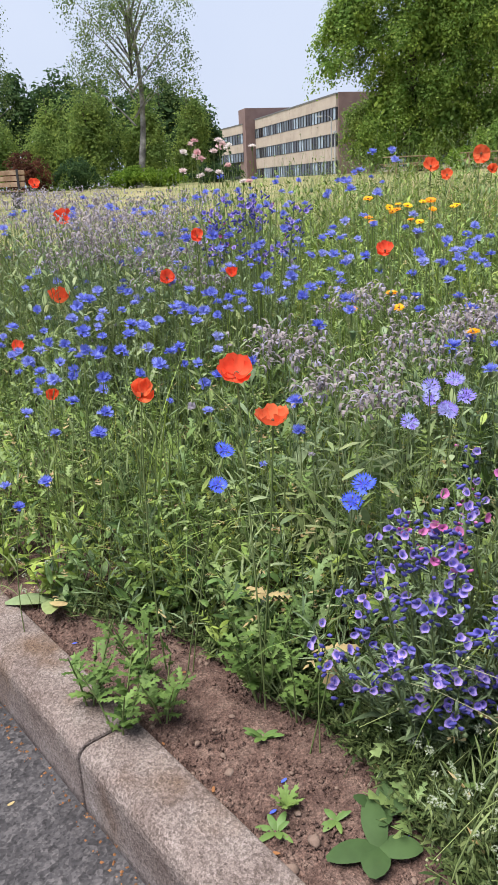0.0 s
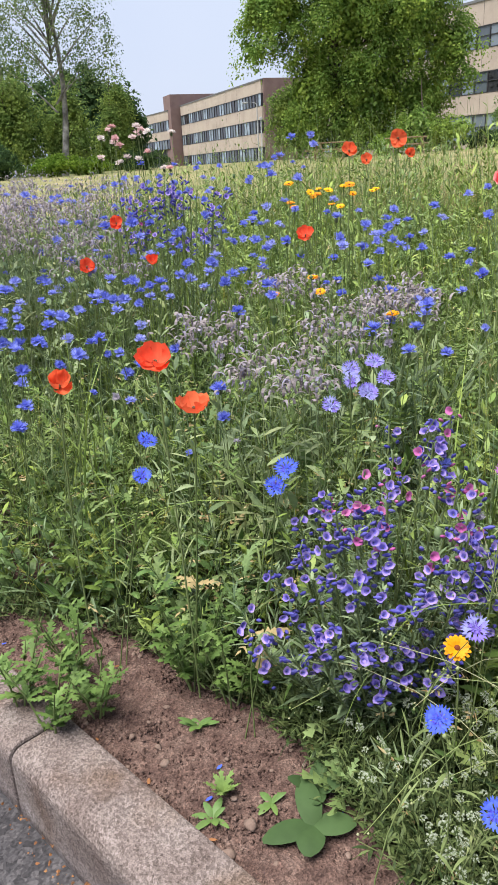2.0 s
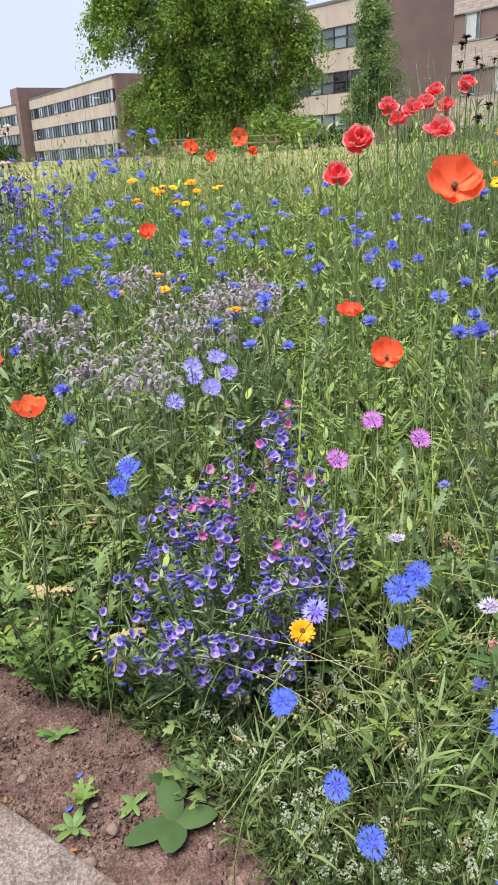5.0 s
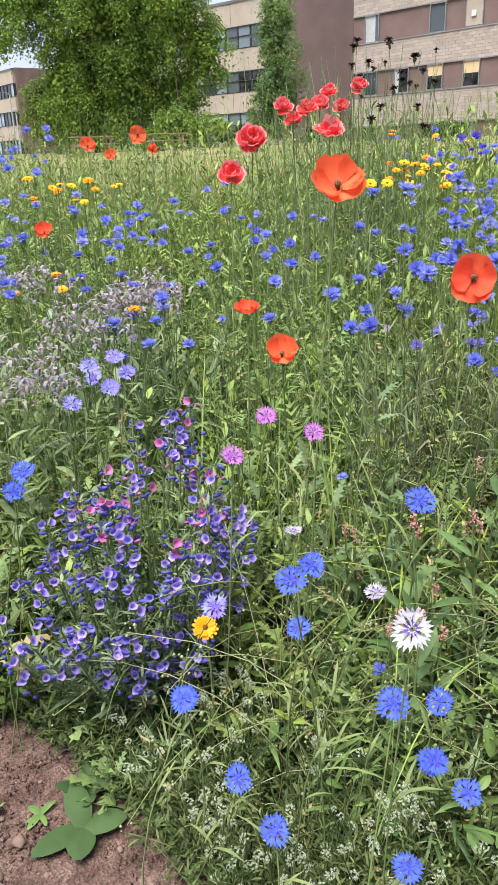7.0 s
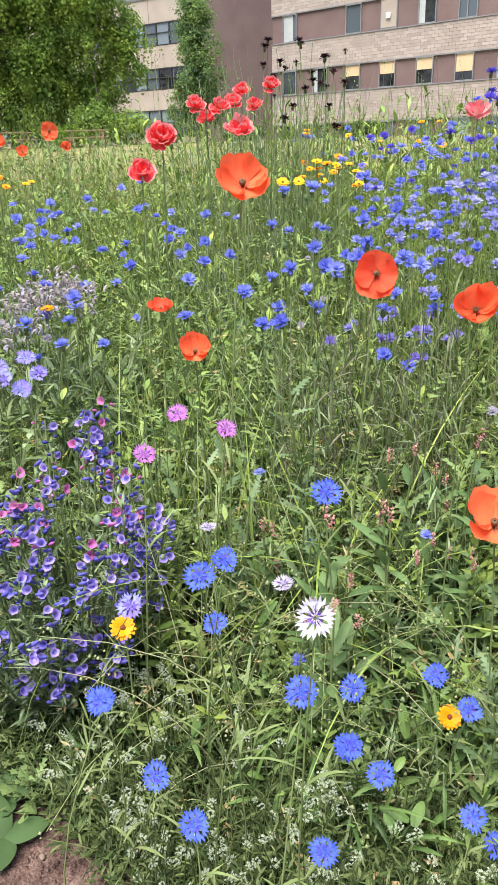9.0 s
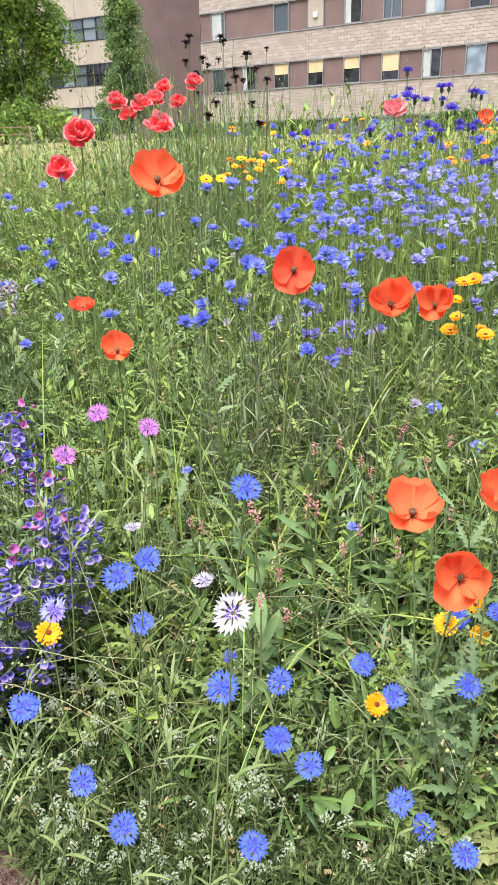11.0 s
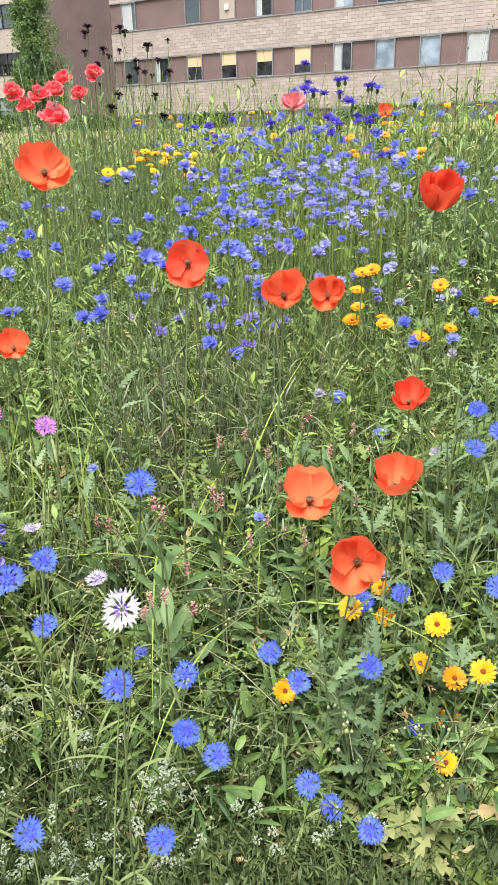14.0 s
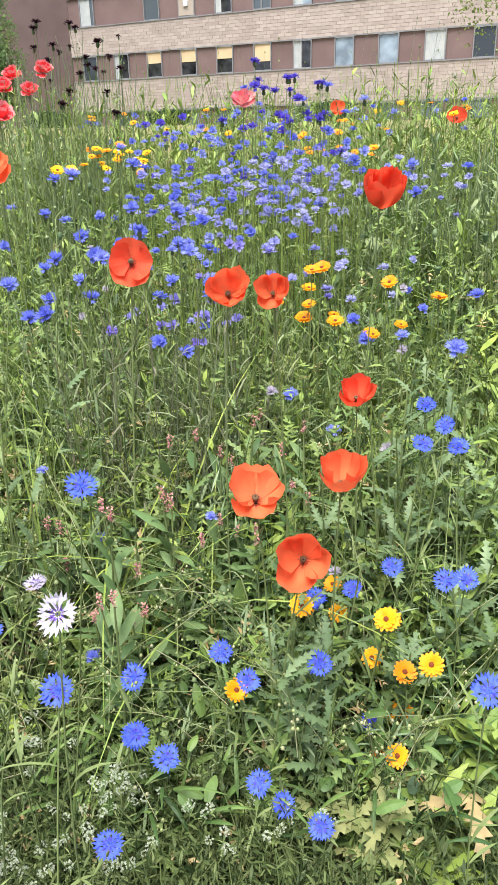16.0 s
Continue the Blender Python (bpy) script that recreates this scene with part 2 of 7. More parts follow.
def kerb_stone(u0, u1):
    bm = bmesh.new()
    r = bmesh.ops.create_cube(bm, size=1, matrix=Matrix.Translation((0, 0, -0.11)) @ Matrix.Diagonal((0.13, u1 - u0 - 0.007, 0.25, 1)))
    front = [e for e in bm.edges if all(v.co.x < 0 and v.co.z > 0 for v in e.verts)]
    bmesh.ops.bevel(bm, geom=front, offset=0.028, segments=4, affect="EDGES", profile=0.5)
    rest = [e for e in bm.edges if e.calc_face_angle(0) > 1.0]
    bmesh.ops.bevel(bm, geom=rest, offset=0.006, segments=2, affect="EDGES", profile=0.5)
    ob = part("kerb_stone", bm, KERB)
    cx, cy = plan(-0.062, (u0 + u1) / 2)
    ob.matrix_world = Matrix.Translation((cx, cy, 0.0)) @ Matrix.Rotation(math.atan2(NY, NX), 4, "Z")
    return tagged(ob, "weathered rounded concrete kerb stone along the road", "kerb", "kerb stones along the bed")


JOINT = -1.125
for k in range(-12, 14):
    kerb_stone(JOINT + 0.915 * k, JOINT + 0.915 * (k + 1))


# ---- buildings
def along(ob, ax, ay, ux, uy, z=0.0):
    """Sets a facade built along +x with its face towards -y at the point a, running towards u."""
    ob.matrix_world = Matrix.Translation((ax, ay, z)) @ Matrix.Rotation(math.atan2(uy, ux), 4, "Z")
    return ob


def window(parent, x, w, z0, z1, frame_mat, bars=(), blind=0.0, glass=None, depth=0.12, transom=0.0, curtain=0.0):
    """An opening with a frame, a pane set back and, at times, a blind drawn part of the way."""
    f = bmesh.new()
    t = 0.05
    box(f, x, x + t, -0.03, depth, z0, z1), box(f, x + w - t, x + w, -0.03, depth, z0, z1)
    box(f, x + t, x + w - t, -0.03, depth, z0, z0 + t), box(f, x + t, x + w - t, -0.03, depth, z1 - t, z1)
    for b in bars:
        box(f, x + b - 0.03, x + b + 0.03, -0.01, depth - 0.02, z0 + t, z1 - t)
    if transom:
        zt = z0 + transom * (z1 - z0)
        box(f, x + t, x + w - t, -0.02, depth - 0.02, zt - 0.03, zt + 0.03)
    win = part("window", f, frame_mat, parent)
    part("pane", boxed(x + t, x + w - t, 0.05, 0.065, z0 + t, z1 - t), glass or GLASS, win)
    if blind:
        part("blind", boxed(x + t, x + w - t, 0.03, 0.045, z1 - t - blind * (z1 - z0), z1 - t), BLIND, win, "cream roller blind, half drawn")
    if curtain:
        folds = bmesh.new()
        n = max(4, int(curtain * (w - 2 * t) / 0.06))
        cols = [[folds.verts.new((x + t + curtain * (w - 2 * t) * j / n, 0.028 + 0.016 * (j % 2), z)) for z in (z0 + t, z1 - t)] for j in range(n + 1)]
        for a, b in zip(cols, cols[1:]):
            folds.faces.new((a[0], b[0], b[1], a[1]))
        part("curtain", folds, NET, win, "pale net curtain in folds")
    return win


def brick_band(parent, x0, x1, z0, z1, near0, near1):
    """Mortar wall with raised bricks: those of the stretch near0..near1 singly, the rest joined."""
    part("wall", boxed(x0, x1, 0.0, 0.4, z0, z1), MORTAR, parent)
    L, H = 0.44, 0.165
    one = None
    V, F = [], []
    rows = int(round((z1 - z0) / H))
    h = (z1 - z0) / rows
    for r in range(rows):
        x = x0 - (0.5 * L if r % 2 else 0.0)
        while x < x1:
            a, b = max(x, x0) + 0.008, min(x + L, x1) - 0.008
            zz = z0 + r * h
            if b - a > 0.05:
                if b - a > L - 0.03 and near0 <= x <= near1:
                    if one is None:
                        one = bpy.data.meshes.new("brick")
                        m = boxed(-(L - 0.016) / 2, (L - 0.016) / 2, -0.008, 0.008, -(h - 0.016) / 2, (h - 0.016) / 2)
                        m.to_mesh(one)
                        m.free()
                        one.materials.append(BRICK)
                    o = hang("brick", one, None, parent)
                    o.location = ((a + b) / 2, random.uniform(-0.002, 0.001), zz + h / 2)
                else:
                    k = len(V)
                    y = -0.008 + random.uniform(-0.002, 0.001)
                    V += [(p, q, zr) for p in (a, b) for q in (y, 0.02) for zr in (zz + 0.008, zz + h - 0.008)]
                    F += [(k, k + 4, k + 5, k + 1), (k, k + 1, k + 3, k + 2), (k + 4, k + 6, k + 7, k + 5), (k + 1, k + 5, k + 7, k + 3), (k, k + 2, k + 6, k + 4)]
            x += L
    tagged(hang("brick_facing", sheet("brick_facing", V, np.array(F), BRICKS), None, parent), kind="stuff")


def office_near():
    """Long block of buff brick bands and brown panels with single windows."""
    b = empty("office_building")
    L0, L1, D = -1.4, 62.0, 14.0
    part("core", boxed(L0 + 0.1, L1 - 0.1, 0.42, D, 0.6, 13.8), PAINTED_DARK_ROOM, b)
    part("roof", boxed(L0 - 0.1, L1 + 0.1, -0.1, D + 0.1, 13.8, 14.1), ROOFING, b)
    for z0, z1 in ((2.35, 4.1), (5.62, 7.18), (8.85, 10.5), (12.2, 13.8)):
        if z0 < 8:
            brick_band(b, L0, L1, z0, z1, 1.2, 8.4)
        else:
            brick_band(b, L0, L1, z0, z1, 1e6, 1e6)
        part("sill", boxed(L0, L1, -0.05, 0.38, z1, z1 + 0.05), FRAME, b)
        part("band_foot", boxed(L0, L1, -0.035, 0.38, z0 - 0.06, z0 - 0.003), FRAME, b)
    part("end_wall", boxed(L0 - 0.02, L0 + 0.1, 0.42, D, 0.6, 13.8), BROWN, b)
    for row, (z0, z1) in enumerate(((0.75, 2.29), (4.15, 5.56), (7.23, 8.79), (10.55, 12.14))):
        xs = [1.95 + 2.47 * k for k in range(-1, 23)]
        prev = L0
        for k, x in enumerate(xs):
            if row == 2 and k == 1:
                continue
            w = 1.12
            if row == 2 and k == 0:
                x = -0.45
            part("panel", boxed(prev, x - 0.003, 0.06, 0.4, z0, z1), BROWN, b)
            blind = {2: 0.42, 3: 0.45, 4: 0.42, 5: 0.62}.get(k, 0.0) if row == 1 else 0.0
            bars = (0.52,) if (row, k) in ((1, 6), (2, 5)) else ()
            # dark interior and mirrored sky are painted into the pane colours
            pane = PAINTED_DARK_GLASS if blind or (row, k) in ((1, 1), (1, 6), (2, 4)) else PAINTED_SKY_GLASS if (row, k) in ((1, 7), (1, 8), (2, 6)) else None
            cloth = {(1, 1): 0.3, (1, 6): 0.45, (1, 9): 1.0, (2, 0): 0.75, (2, 4): 0.35, (2, 6): 0.5}.get((row, k), 0.0)
            window(b, x, w, z0, z1, FRAME, bars, blind, pane, curtain=cloth)
            prev = x + w + 0.003
        part("panel", boxed(prev, L1, 0.06, 0.4, z0, z1), BROWN, b)
    part("plinth", boxed(L0, L1, 0.02, 0.4, -1.0, 0.69), BROWN, b)
    vent = part("wall_vent", boxed(6.95, 7.95, -0.04, 0.05, 7.3, 8.7), BEIGE, b, "cream painted vent panel")
    part("vent_cowl", boxed(7.3, 7.6, -0.12, -0.045, 7.75, 8.05, 0.03), WHITE, vent)
    along(b, 27.47, 46.76, 0.361, -0.933)
    return tagged(b, "long office block with buff brick bands and brown panels", "building")


def office_banded(name, length, depth, bands, rows, left=0.0, end_mat=BROWN, pitch=1.25, base=1.0, top=12.0, transom=0.0, side=3.2):
    """Block with smooth beige bands between ribbons of dark windows."""
    b = empty(name)
    part("core", boxed(left + 0.3, length - 0.3, 0.5, depth, base - 2, top - 0.2), PAINTED_DARK_ROOM, b)
    for z0, z1 in bands:
        part("wall", boxed(left, length, 0, 0.5, z0, z1, 0.04), BEIGE, b)
        if side > 1:
            part("end_wall", boxed(length - 0.4, length, 0.503, side, z0, z1), BEIGE, b)
        for k in range(1, int((length - left) / 4.8)):
            part("panel_joint", boxed(left + 4.8 * k - 0.012, left + 4.8 * k + 0.012, -0.006, 0.01, z0 + 0.05, z1 - 0.05), DARK, b)
    for z0, z1 in rows:
        n = int((length - left) / pitch)
        w = (length - left) / n
        for k in range(n):
            window(b, left + k * w, w - 0.006, z0 + 0.003, z1 - 0.003, DARK, (), 0.0, (PAINTED_SKY_GLASS, None, PAINTED_DARK_GLASS, None, PAINTED_DARK_GLASS, PAINTED_SKY_GLASS, None)[(k * 5 + int(z0)) % 7], 0.3, transom)
        for j in range(2 if side > 1 else 0):
            part("end_window", boxed(length - 0.3, length - 0.12, 0.55 + j * 1.3, 1.8 + j * 1.3, z0 + 0.003, z1 - 0.003), GLASS, b)
    part("end_block", boxed(length - (0.5 if side > 1 else 0.0), length + 0.35, side + 0.003, depth, base - 2, top + 0.1), end_mat, b)
    part("roof", boxed(left - 0.05, length + 0.1, -0.06, depth, top - 0.15, top + 0.05), ROOFING, b)
    return b


office_near()
far = office_banded("far_office_building", 38.0, 8.0, ((3.45, 5.2), (6.85, 8.5), (10.05, 11.7)), ((1.75, 3.45), (5.2, 6.85), (8.5, 10.05)), 0.0, BROWN, 1.15, 1.7, 11.7, 0.0, 0.3)
part("plinth", boxed(0, 38.0, 0.02, 0.4, 0.5, 1.74), BEIGE, far)
tower = part("stair_tower", boxed(-5.0, -0.6, -1.6, 7.6, 0.5, 13.6), BROWN, far, "taller brown clad stair tower")
along(far, 0.97, 143.48, 0.275, -0.9615)
tagged(far, "distant three-storey office with beige bands and ribbon windows", "building")
wing = office_banded("far_office_wing", 22.0, 9.0, ((6.4, 7.9), (9.6, 11.2)), ((4.8, 6.4), (7.9, 9.6)), 0.0, BEIGE, 1.4, 1.8, 11.2)
along(wing, -9.0, 166.0, 0.35, -0.937)
tagged(wing, "low far wing with beige bands and a dark window ribbon", "building")
mid = office_banded("middle_office_building", 7.6, 10.0, ((1.0, 2.0), (4.15, 5.75), (7.35, 9.05), (10.7, 12.6)), ((2.0, 4.15), (5.75, 7.35), (9.05, 10.7)), -24.0, BROWN, 1.35, 1.2, 12.6, 0.55)
block = part("stair_block", boxed(7.75, 14.2, -3.2, 8, -0.5, 15.5), DARK_BROWN, mid, "windowless dark brown clad stair block")
part("link_glazing", boxed(14.25, 17.0, -0.5, 3, -0.5, 14.5), GLASS, mid, "dark glazed link")
along(mid, 25.2, 65.7, 0.466, -0.885)
tagged(mid, "three-storey office with beige panels, ribbon windows and stair block", "building")


# ---- plant materials
STALK_GREEN = plant("stalk_and_leaf_green", [(0.12, 0.168, 0.04), (0.198, 0.282, 0.062), (0.262, 0.357, 0.085), (0.318, 0.4, 0.125)], 0.5, 0.17, spec=0.15, patches=3.5)
FEATHER_GREEN = plant("feathery_leaf_green", [(0.075, 0.118, 0.032), (0.185, 0.27, 0.072), (0.252, 0.34, 0.108)], 0.5, 0.17, spec=0.15, patches=4.5)
GREY_GREEN = plant("grey_green_leaf", [(0.13, 0.182, 0.085), (0.224, 0.29, 0.138), (0.305, 0.362, 0.2)], 0.5, 0.17, spec=0.15, patches=3.0)
GRASS_GREEN = plant("grass_blade_green", [(0.07, 0.12, 0.03), (0.18, 0.28, 0.065), (0.25, 0.345, 0.1), (0.31, 0.32, 0.15)], 0.5, 0.17, spec=0.15, patches=3.0)
BROAD_GREEN = plant("broad_leaf_green", [(0.035, 0.07, 0.022), (0.115, 0.195, 0.052), (0.165, 0.25, 0.075)], 0.48, 0.17, spec=0.3, patches=5.0)
DEEP_GREEN = plant("deep_green_stalk", [(0.1, 0.15, 0.06), (0.18, 0.17, 0.11), (0.28, 0.37, 0.18)], 0.5, 0.17, spec=0.15)
WEED_GREEN = plant("weed_leaf_green", [(0.035, 0.058, 0.02), (0.085, 0.118, 0.038), (0.15, 0.185, 0.07)], 0.5, 0.17, spec=0.15)
DOCK_GREEN = plant("dull_dock_leaf", [(0.04, 0.075, 0.026), (0.065, 0.11, 0.04)], 0.65, 0.1, 30, "object", 0.12)
THISTLE_GREEN = plant("sow_thistle_green", [(0.07, 0.125, 0.03), (0.115, 0.19, 0.048), (0.165, 0.25, 0.07)], 0.5, 0.17, spec=0.15, per="object")
LIME_GREEN = plant("yellow_green_leaf", [(0.3, 0.33, 0.05), (0.42, 0.43, 0.08), (0.5, 0.45, 0.14)], 0.5, 0.35)
BUGLOSS_LEAF = plant("hairy_bugloss_leaf", [(0.12, 0.17, 0.085), (0.2, 0.27, 0.135), (0.3, 0.37, 0.21)], 0.7, 0.17, spec=0.1)
PERSICARIA_GREEN = plant("persicaria_leaf_green", [(0.075, 0.135, 0.045), (0.115, 0.19, 0.065), (0.16, 0.235, 0.09)], 0.5, 0.2, per="object", spec=0.25)
POPPY_LEAF = plant("poppy_leaf_mass", [(0.13, 0.192, 0.062), (0.2, 0.272, 0.095), (0.265, 0.347, 0.135)], 0.55, 0.17, spec=0.15, patches=3.0)
SAGE_GREEN = plant("sage_poppy_leaf", [(0.12, 0.19, 0.085), (0.17, 0.25, 0.115), (0.235, 0.32, 0.16)], 0.5, 0.3, per="object")
PALE_LEAF = plant("pale_yellowing_leaf", [(0.18, 0.22, 0.075), (0.31, 0.32, 0.13)], 0.6, 0.3, per="object")
DRY_LEAF = plant("withered_leaf", [(0.3, 0.2, 0.09), (0.48, 0.36, 0.17), (0.55, 0.47, 0.26)])
LITTER = plant("rusty_litter", [(0.12, 0.06, 0.03), (0.24, 0.1, 0.04), (0.34, 0.17, 0.07)], 0.8, 0)
STRAW = plant("dry_straw", [(0.4, 0.3, 0.15), (0.5, 0.4, 0.22)])
MAUVE_FUZZ = plant("greyish_mauve_fuzz", [(0.2, 0.17, 0.17), (0.29, 0.25, 0.255), (0.39, 0.34, 0.34), (0.32, 0.3, 0.42)], 0.9, 0.3)
STEM = plant("flower_stem_green", [(0.16, 0.215, 0.075), (0.27, 0.335, 0.13)], 0.5, 0.3, per="object")

EYE0 = np.array((0.1, -0.03))


def front(u):
    """Where the plants begin behind the kerb."""
    return np.interp(u, [-9, -1.75, -1.6, -1.3, -0.9, -0.72, -0.6, -0.5, -0.4, -0.3, -0.2, 9], [0.0, 0.03, 0.07, 0.22, 0.25, 0.25, 0.21, 0.18, 0.14, 0.07, 0.0, 0.0])


def tall(s, u):
    """Height of the growth over the ground."""
    d = np.maximum(s - front(u), 0)
    left = np.interp(d, [0, 0.04, 0.1, 0.2, 0.4, 0.8, 1.5, 2.2, 3.0, 4.2], [0.05, 0.15, 0.31, 0.44, 0.54, 0.62, 0.71, 0.8, 0.94, 1.03])
    right = np.interp(d, [0, 0.3, 0.48, 0.72, 1.0, 1.5, 2.2, 3.0, 4.2], [0.06, 0.1, 0.18, 0.36, 0.52, 0.67, 0.82, 0.97, 1.06])
    w = np.clip((u + 0.62) / 0.35, 0, 1)
    return left * (1 - w) + right * w


def spread(count, s0, s1, far_power=1.0, lo=-24.0, hi=66.0, min_d=0.0):
    """Points of the bed, thicker near the kerb, within the wedge that the path looks over."""
    out = []
    have = 0
    while have < count:
        r = 0.55 + (6.6 - 0.55) * rng.random(count * 2) ** (1.0 * far_power)
        a = np.radians(lo + (hi - lo) * rng.random(count * 2))
        x, y = EYE0[0] + r * np.sin(a), EYE0[1] + r * np.cos(a)
        s, u = into(x, y), NY * x - NX * y
        ok = (s > np.maximum(s0, front(u) + min_d)) & (s < s1)
        out.append(np.stack([x[ok], y[ok]], 1))
        have += int(ok.sum())
    P = np.concatenate(out)[:count]
    return P, into(P[:, 0], P[:, 1]), NY * P[:, 0] - NX * P[:, 1]


def inner(s, u):
    """Whether a point lies behind the low edging by the kerb."""
    return s - front(u) > np.where(u > -0.6, 0.32, np.where(u > -1.05, 0.18, 0.03)) * (0.7 + 0.6 * rng.random(len(s)))


def pieces(V, F, n):
    """Repeats the faces of one piece of k corners over n pieces."""
    k = V.shape[1]
    return V.reshape(-1, 3), (np.asarray(F)[None] + (np.arange(n) * k)[:, None, None]).reshape(-1, np.asarray(F).shape[1])


def spines(base, heading, length, lean, curl, seg):
    n = len(base)
    t = (np.arange(seg) + 0.5) / seg
    phi = lean[:, None] + curl[:, None] * t[None]
    step = (length / seg)[:, None]
    h = np.concatenate([np.zeros((n, 1)), np.cumsum(np.sin(phi) * step, 1)], 1)
    z = np.concatenate([np.zeros((n, 1)), np.cumsum(np.cos(phi) * step, 1)], 1)
    d = np.stack([np.cos(heading), np.sin(heading)], 1)
    C = np.empty((n, seg + 1, 3))
    C[..., :2] = base[:, None, :2] + h[..., None] * d[:, None]
    C[..., 2] = base[:, None, 2] + z
    side = np.stack([-np.sin(heading), np.cos(heading), np.zeros(n)], 1)
    ph = np.concatenate([phi, phi[:, -1:]], 1)
    tang = np.empty_like(C)
    tang[..., :2] = np.sin(ph)[..., None] * d[:, None]
    tang[..., 2] = np.cos(ph)
    return C, side, tang


def blades(base, heading, length, lean, curl, width, seg=3, shape="grass", fold=0.0):
    C, side, tang = spines(base, heading, length, lean, curl, seg)
    n = len(base)
    t = np.linspace(0, 1, seg + 1)
    if shape == "grass":
        w = np.clip(1 - t ** 2.2, 0.04, 1)
    elif shape == "lance":
        w = np.clip(np.sin(np.pi * np.clip(t * 0.93 + 0.06, 0, 1)) ** 0.8, 0.06, 1)
    else:
        w = np.clip(np.sin(np.pi * np.clip(t * 0.9 + 0.08, 0, 1)) ** 0.55, 0.08, 1)
    off = side[:, None] * (width[:, None] * w[None] / 2)[..., None]
    if not fold:
        V = np.stack([C - off, C + off], 2).reshape(n, -1, 3)
        F = [(2 * i, 2 * i + 1, 2 * i + 3, 2 * i + 2) for i in range(seg)]
    else:
        up = np.cross(tang, side[:, None]) * (width[:, None] * w[None] * fold)[..., None]
        V = np.stack([C - off - up, C, C + off - up], 2).reshape(n, -1, 3)
        F = [(3 * i + j, 3 * i + j + 1, 3 * i + j + 4, 3 * i + j + 3) for i in range(seg) for j in range(2)]
    return pieces(V, F, n)


def feathers(base, heading, length, lean, curl, width, pairs=5, lobe=0.3, foot=0.5):
    """Leaves cut to the midrib into slanting uneven lobes, narrower at their ends."""
    n = len(base)
    C, side, tang = spines(base, heading, length, lean, curl, pairs)
    out, F, k = [], [], 0
    step = (length / pairs)[:, None]
    for i in range(1, pairs + 1):
        grow = math.sin(math.pi * (0.2 + 0.66 * i / pairs))
        T, a, b = tang[:, i], C[:, i - 1] * foot + C[:, i] * (1 - foot), C[:, i]
        for sign in (-1, 1):
            ln = (width * 0.5 * grow * (0.5 + rng.random(n)))[:, None]
            d = side * sign * 0.85 + T * (0.3 + 0.6 * rng.random((n, 1))) + np.array((0, 0, 1.0)) * (rng.random((n, 1)) - 0.6) * 0.5
            tip = (a + b) / 2 + d * ln
            half = T * step * lobe * 0.5
            out.append(np.stack([a, tip - half - d * ln * 0.25, tip + half * 0.6, b], 1))
            F.append((k, k + 1, k + 2, k + 3))
            k += 4
    end = C[:, -1] + tang[:, -1] * step * 0.9
    out.append(np.stack([C[:, -1] - tang[:, -1] * step * 0.3, C[:, -1] + side * step * 0.22, end, C[:, -1] - side * step * 0.22], 1))
    F.append((k, k + 1, k + 2, k + 3))
    return pieces(np.concatenate(out, 1), F, n)


def toothed(base, heading, length, lean, curl, width, lobes=4, cut=0.74, fold=0.12):
    """Solid leaves with a row of uneven pointed lobes down each side, folded along the midrib."""
    n, seg = len(base), 2 * lobes + 1
    C, side, tang = spines(base, heading, length, lean, curl, seg)
    t = np.linspace(0, 1, seg + 1)
    env = np.sin(np.pi * np.clip(t * 0.8 + 0.17, 0, 1)) ** 0.9
    out = (np.arange(seg + 1) % 2 == 1) & (np.arange(seg + 1) < seg)
    w = env * np.where(out, 1.0, 1 - cut)
    w[0], w[-1] = 0.1, 0.03
    push = tang * (length / seg * 0.8)[:, None, None] * out[None, :, None]
    edge = []
    for sign in (-1, 1):
        k = w[None] * uni(0.7, 1.25, (n, seg + 1)) * width[:, None] * 0.5
        up = np.cross(tang, side[:, None]) * (k * fold * 2 * uni(-0.4, 1.6, (n, seg + 1)))[..., None]
        edge.append(C + side[:, None] * sign * k[..., None] - up + push)
    V = np.stack([edge[0], C, edge[1]], 2).reshape(n, -1, 3)
    F = [(3 * i + j, 3 * i + j + 1, 3 * i + j + 4, 3 * i + j + 3) for i in range(seg) for j in range(2)]
    return pieces(V, F, n)


def tubes(base, heading, length, lean, curl, radius, seg=3):
    C, side, tang = spines(base, heading, length, lean, curl, seg)
    n = len(base)
    nor = np.cross(tang, side[:, None])
    t = np.linspace(1, 0.55, seg + 1)[None, :, None] * radius[:, None, None]
    ring = [C + side[:, None] * t * math.cos(a) + nor * t * math.sin(a) for a in (0, 2.094, 4.189)]
    V = np.stack(ring, 2).reshape(n, -1, 3)
    F = [(3 * i + j, 3 * i + (j + 1) % 3, 3 * i + 3 + (j + 1) % 3, 3 * i + 3 + j) for i in range(seg) for j in range(3)]
    V2, F2 = pieces(V, F, n)
    return V2, F2, C, tang


def join(parts):
    V, F, k = [], [], 0
    for v, f in parts:
        V.append(v)
        F.append(f + k)
        k += len(v)
    return np.concatenate(V), F


def stuff(name, parts, material, label, category, smooth=False):
    V, F = join(parts)
    return tagged(new(name, sheet(name, V, F, material, smooth)), label, category, kind="stuff")


def ground_points(P, dz=0.0):
    return np.concatenate([P, (ground_z(P[:, 0], P[:, 1]) + dz)[:, None]], 1)


def uni(lo, hi, n):
    return lo + (hi - lo) * rng.random(n)


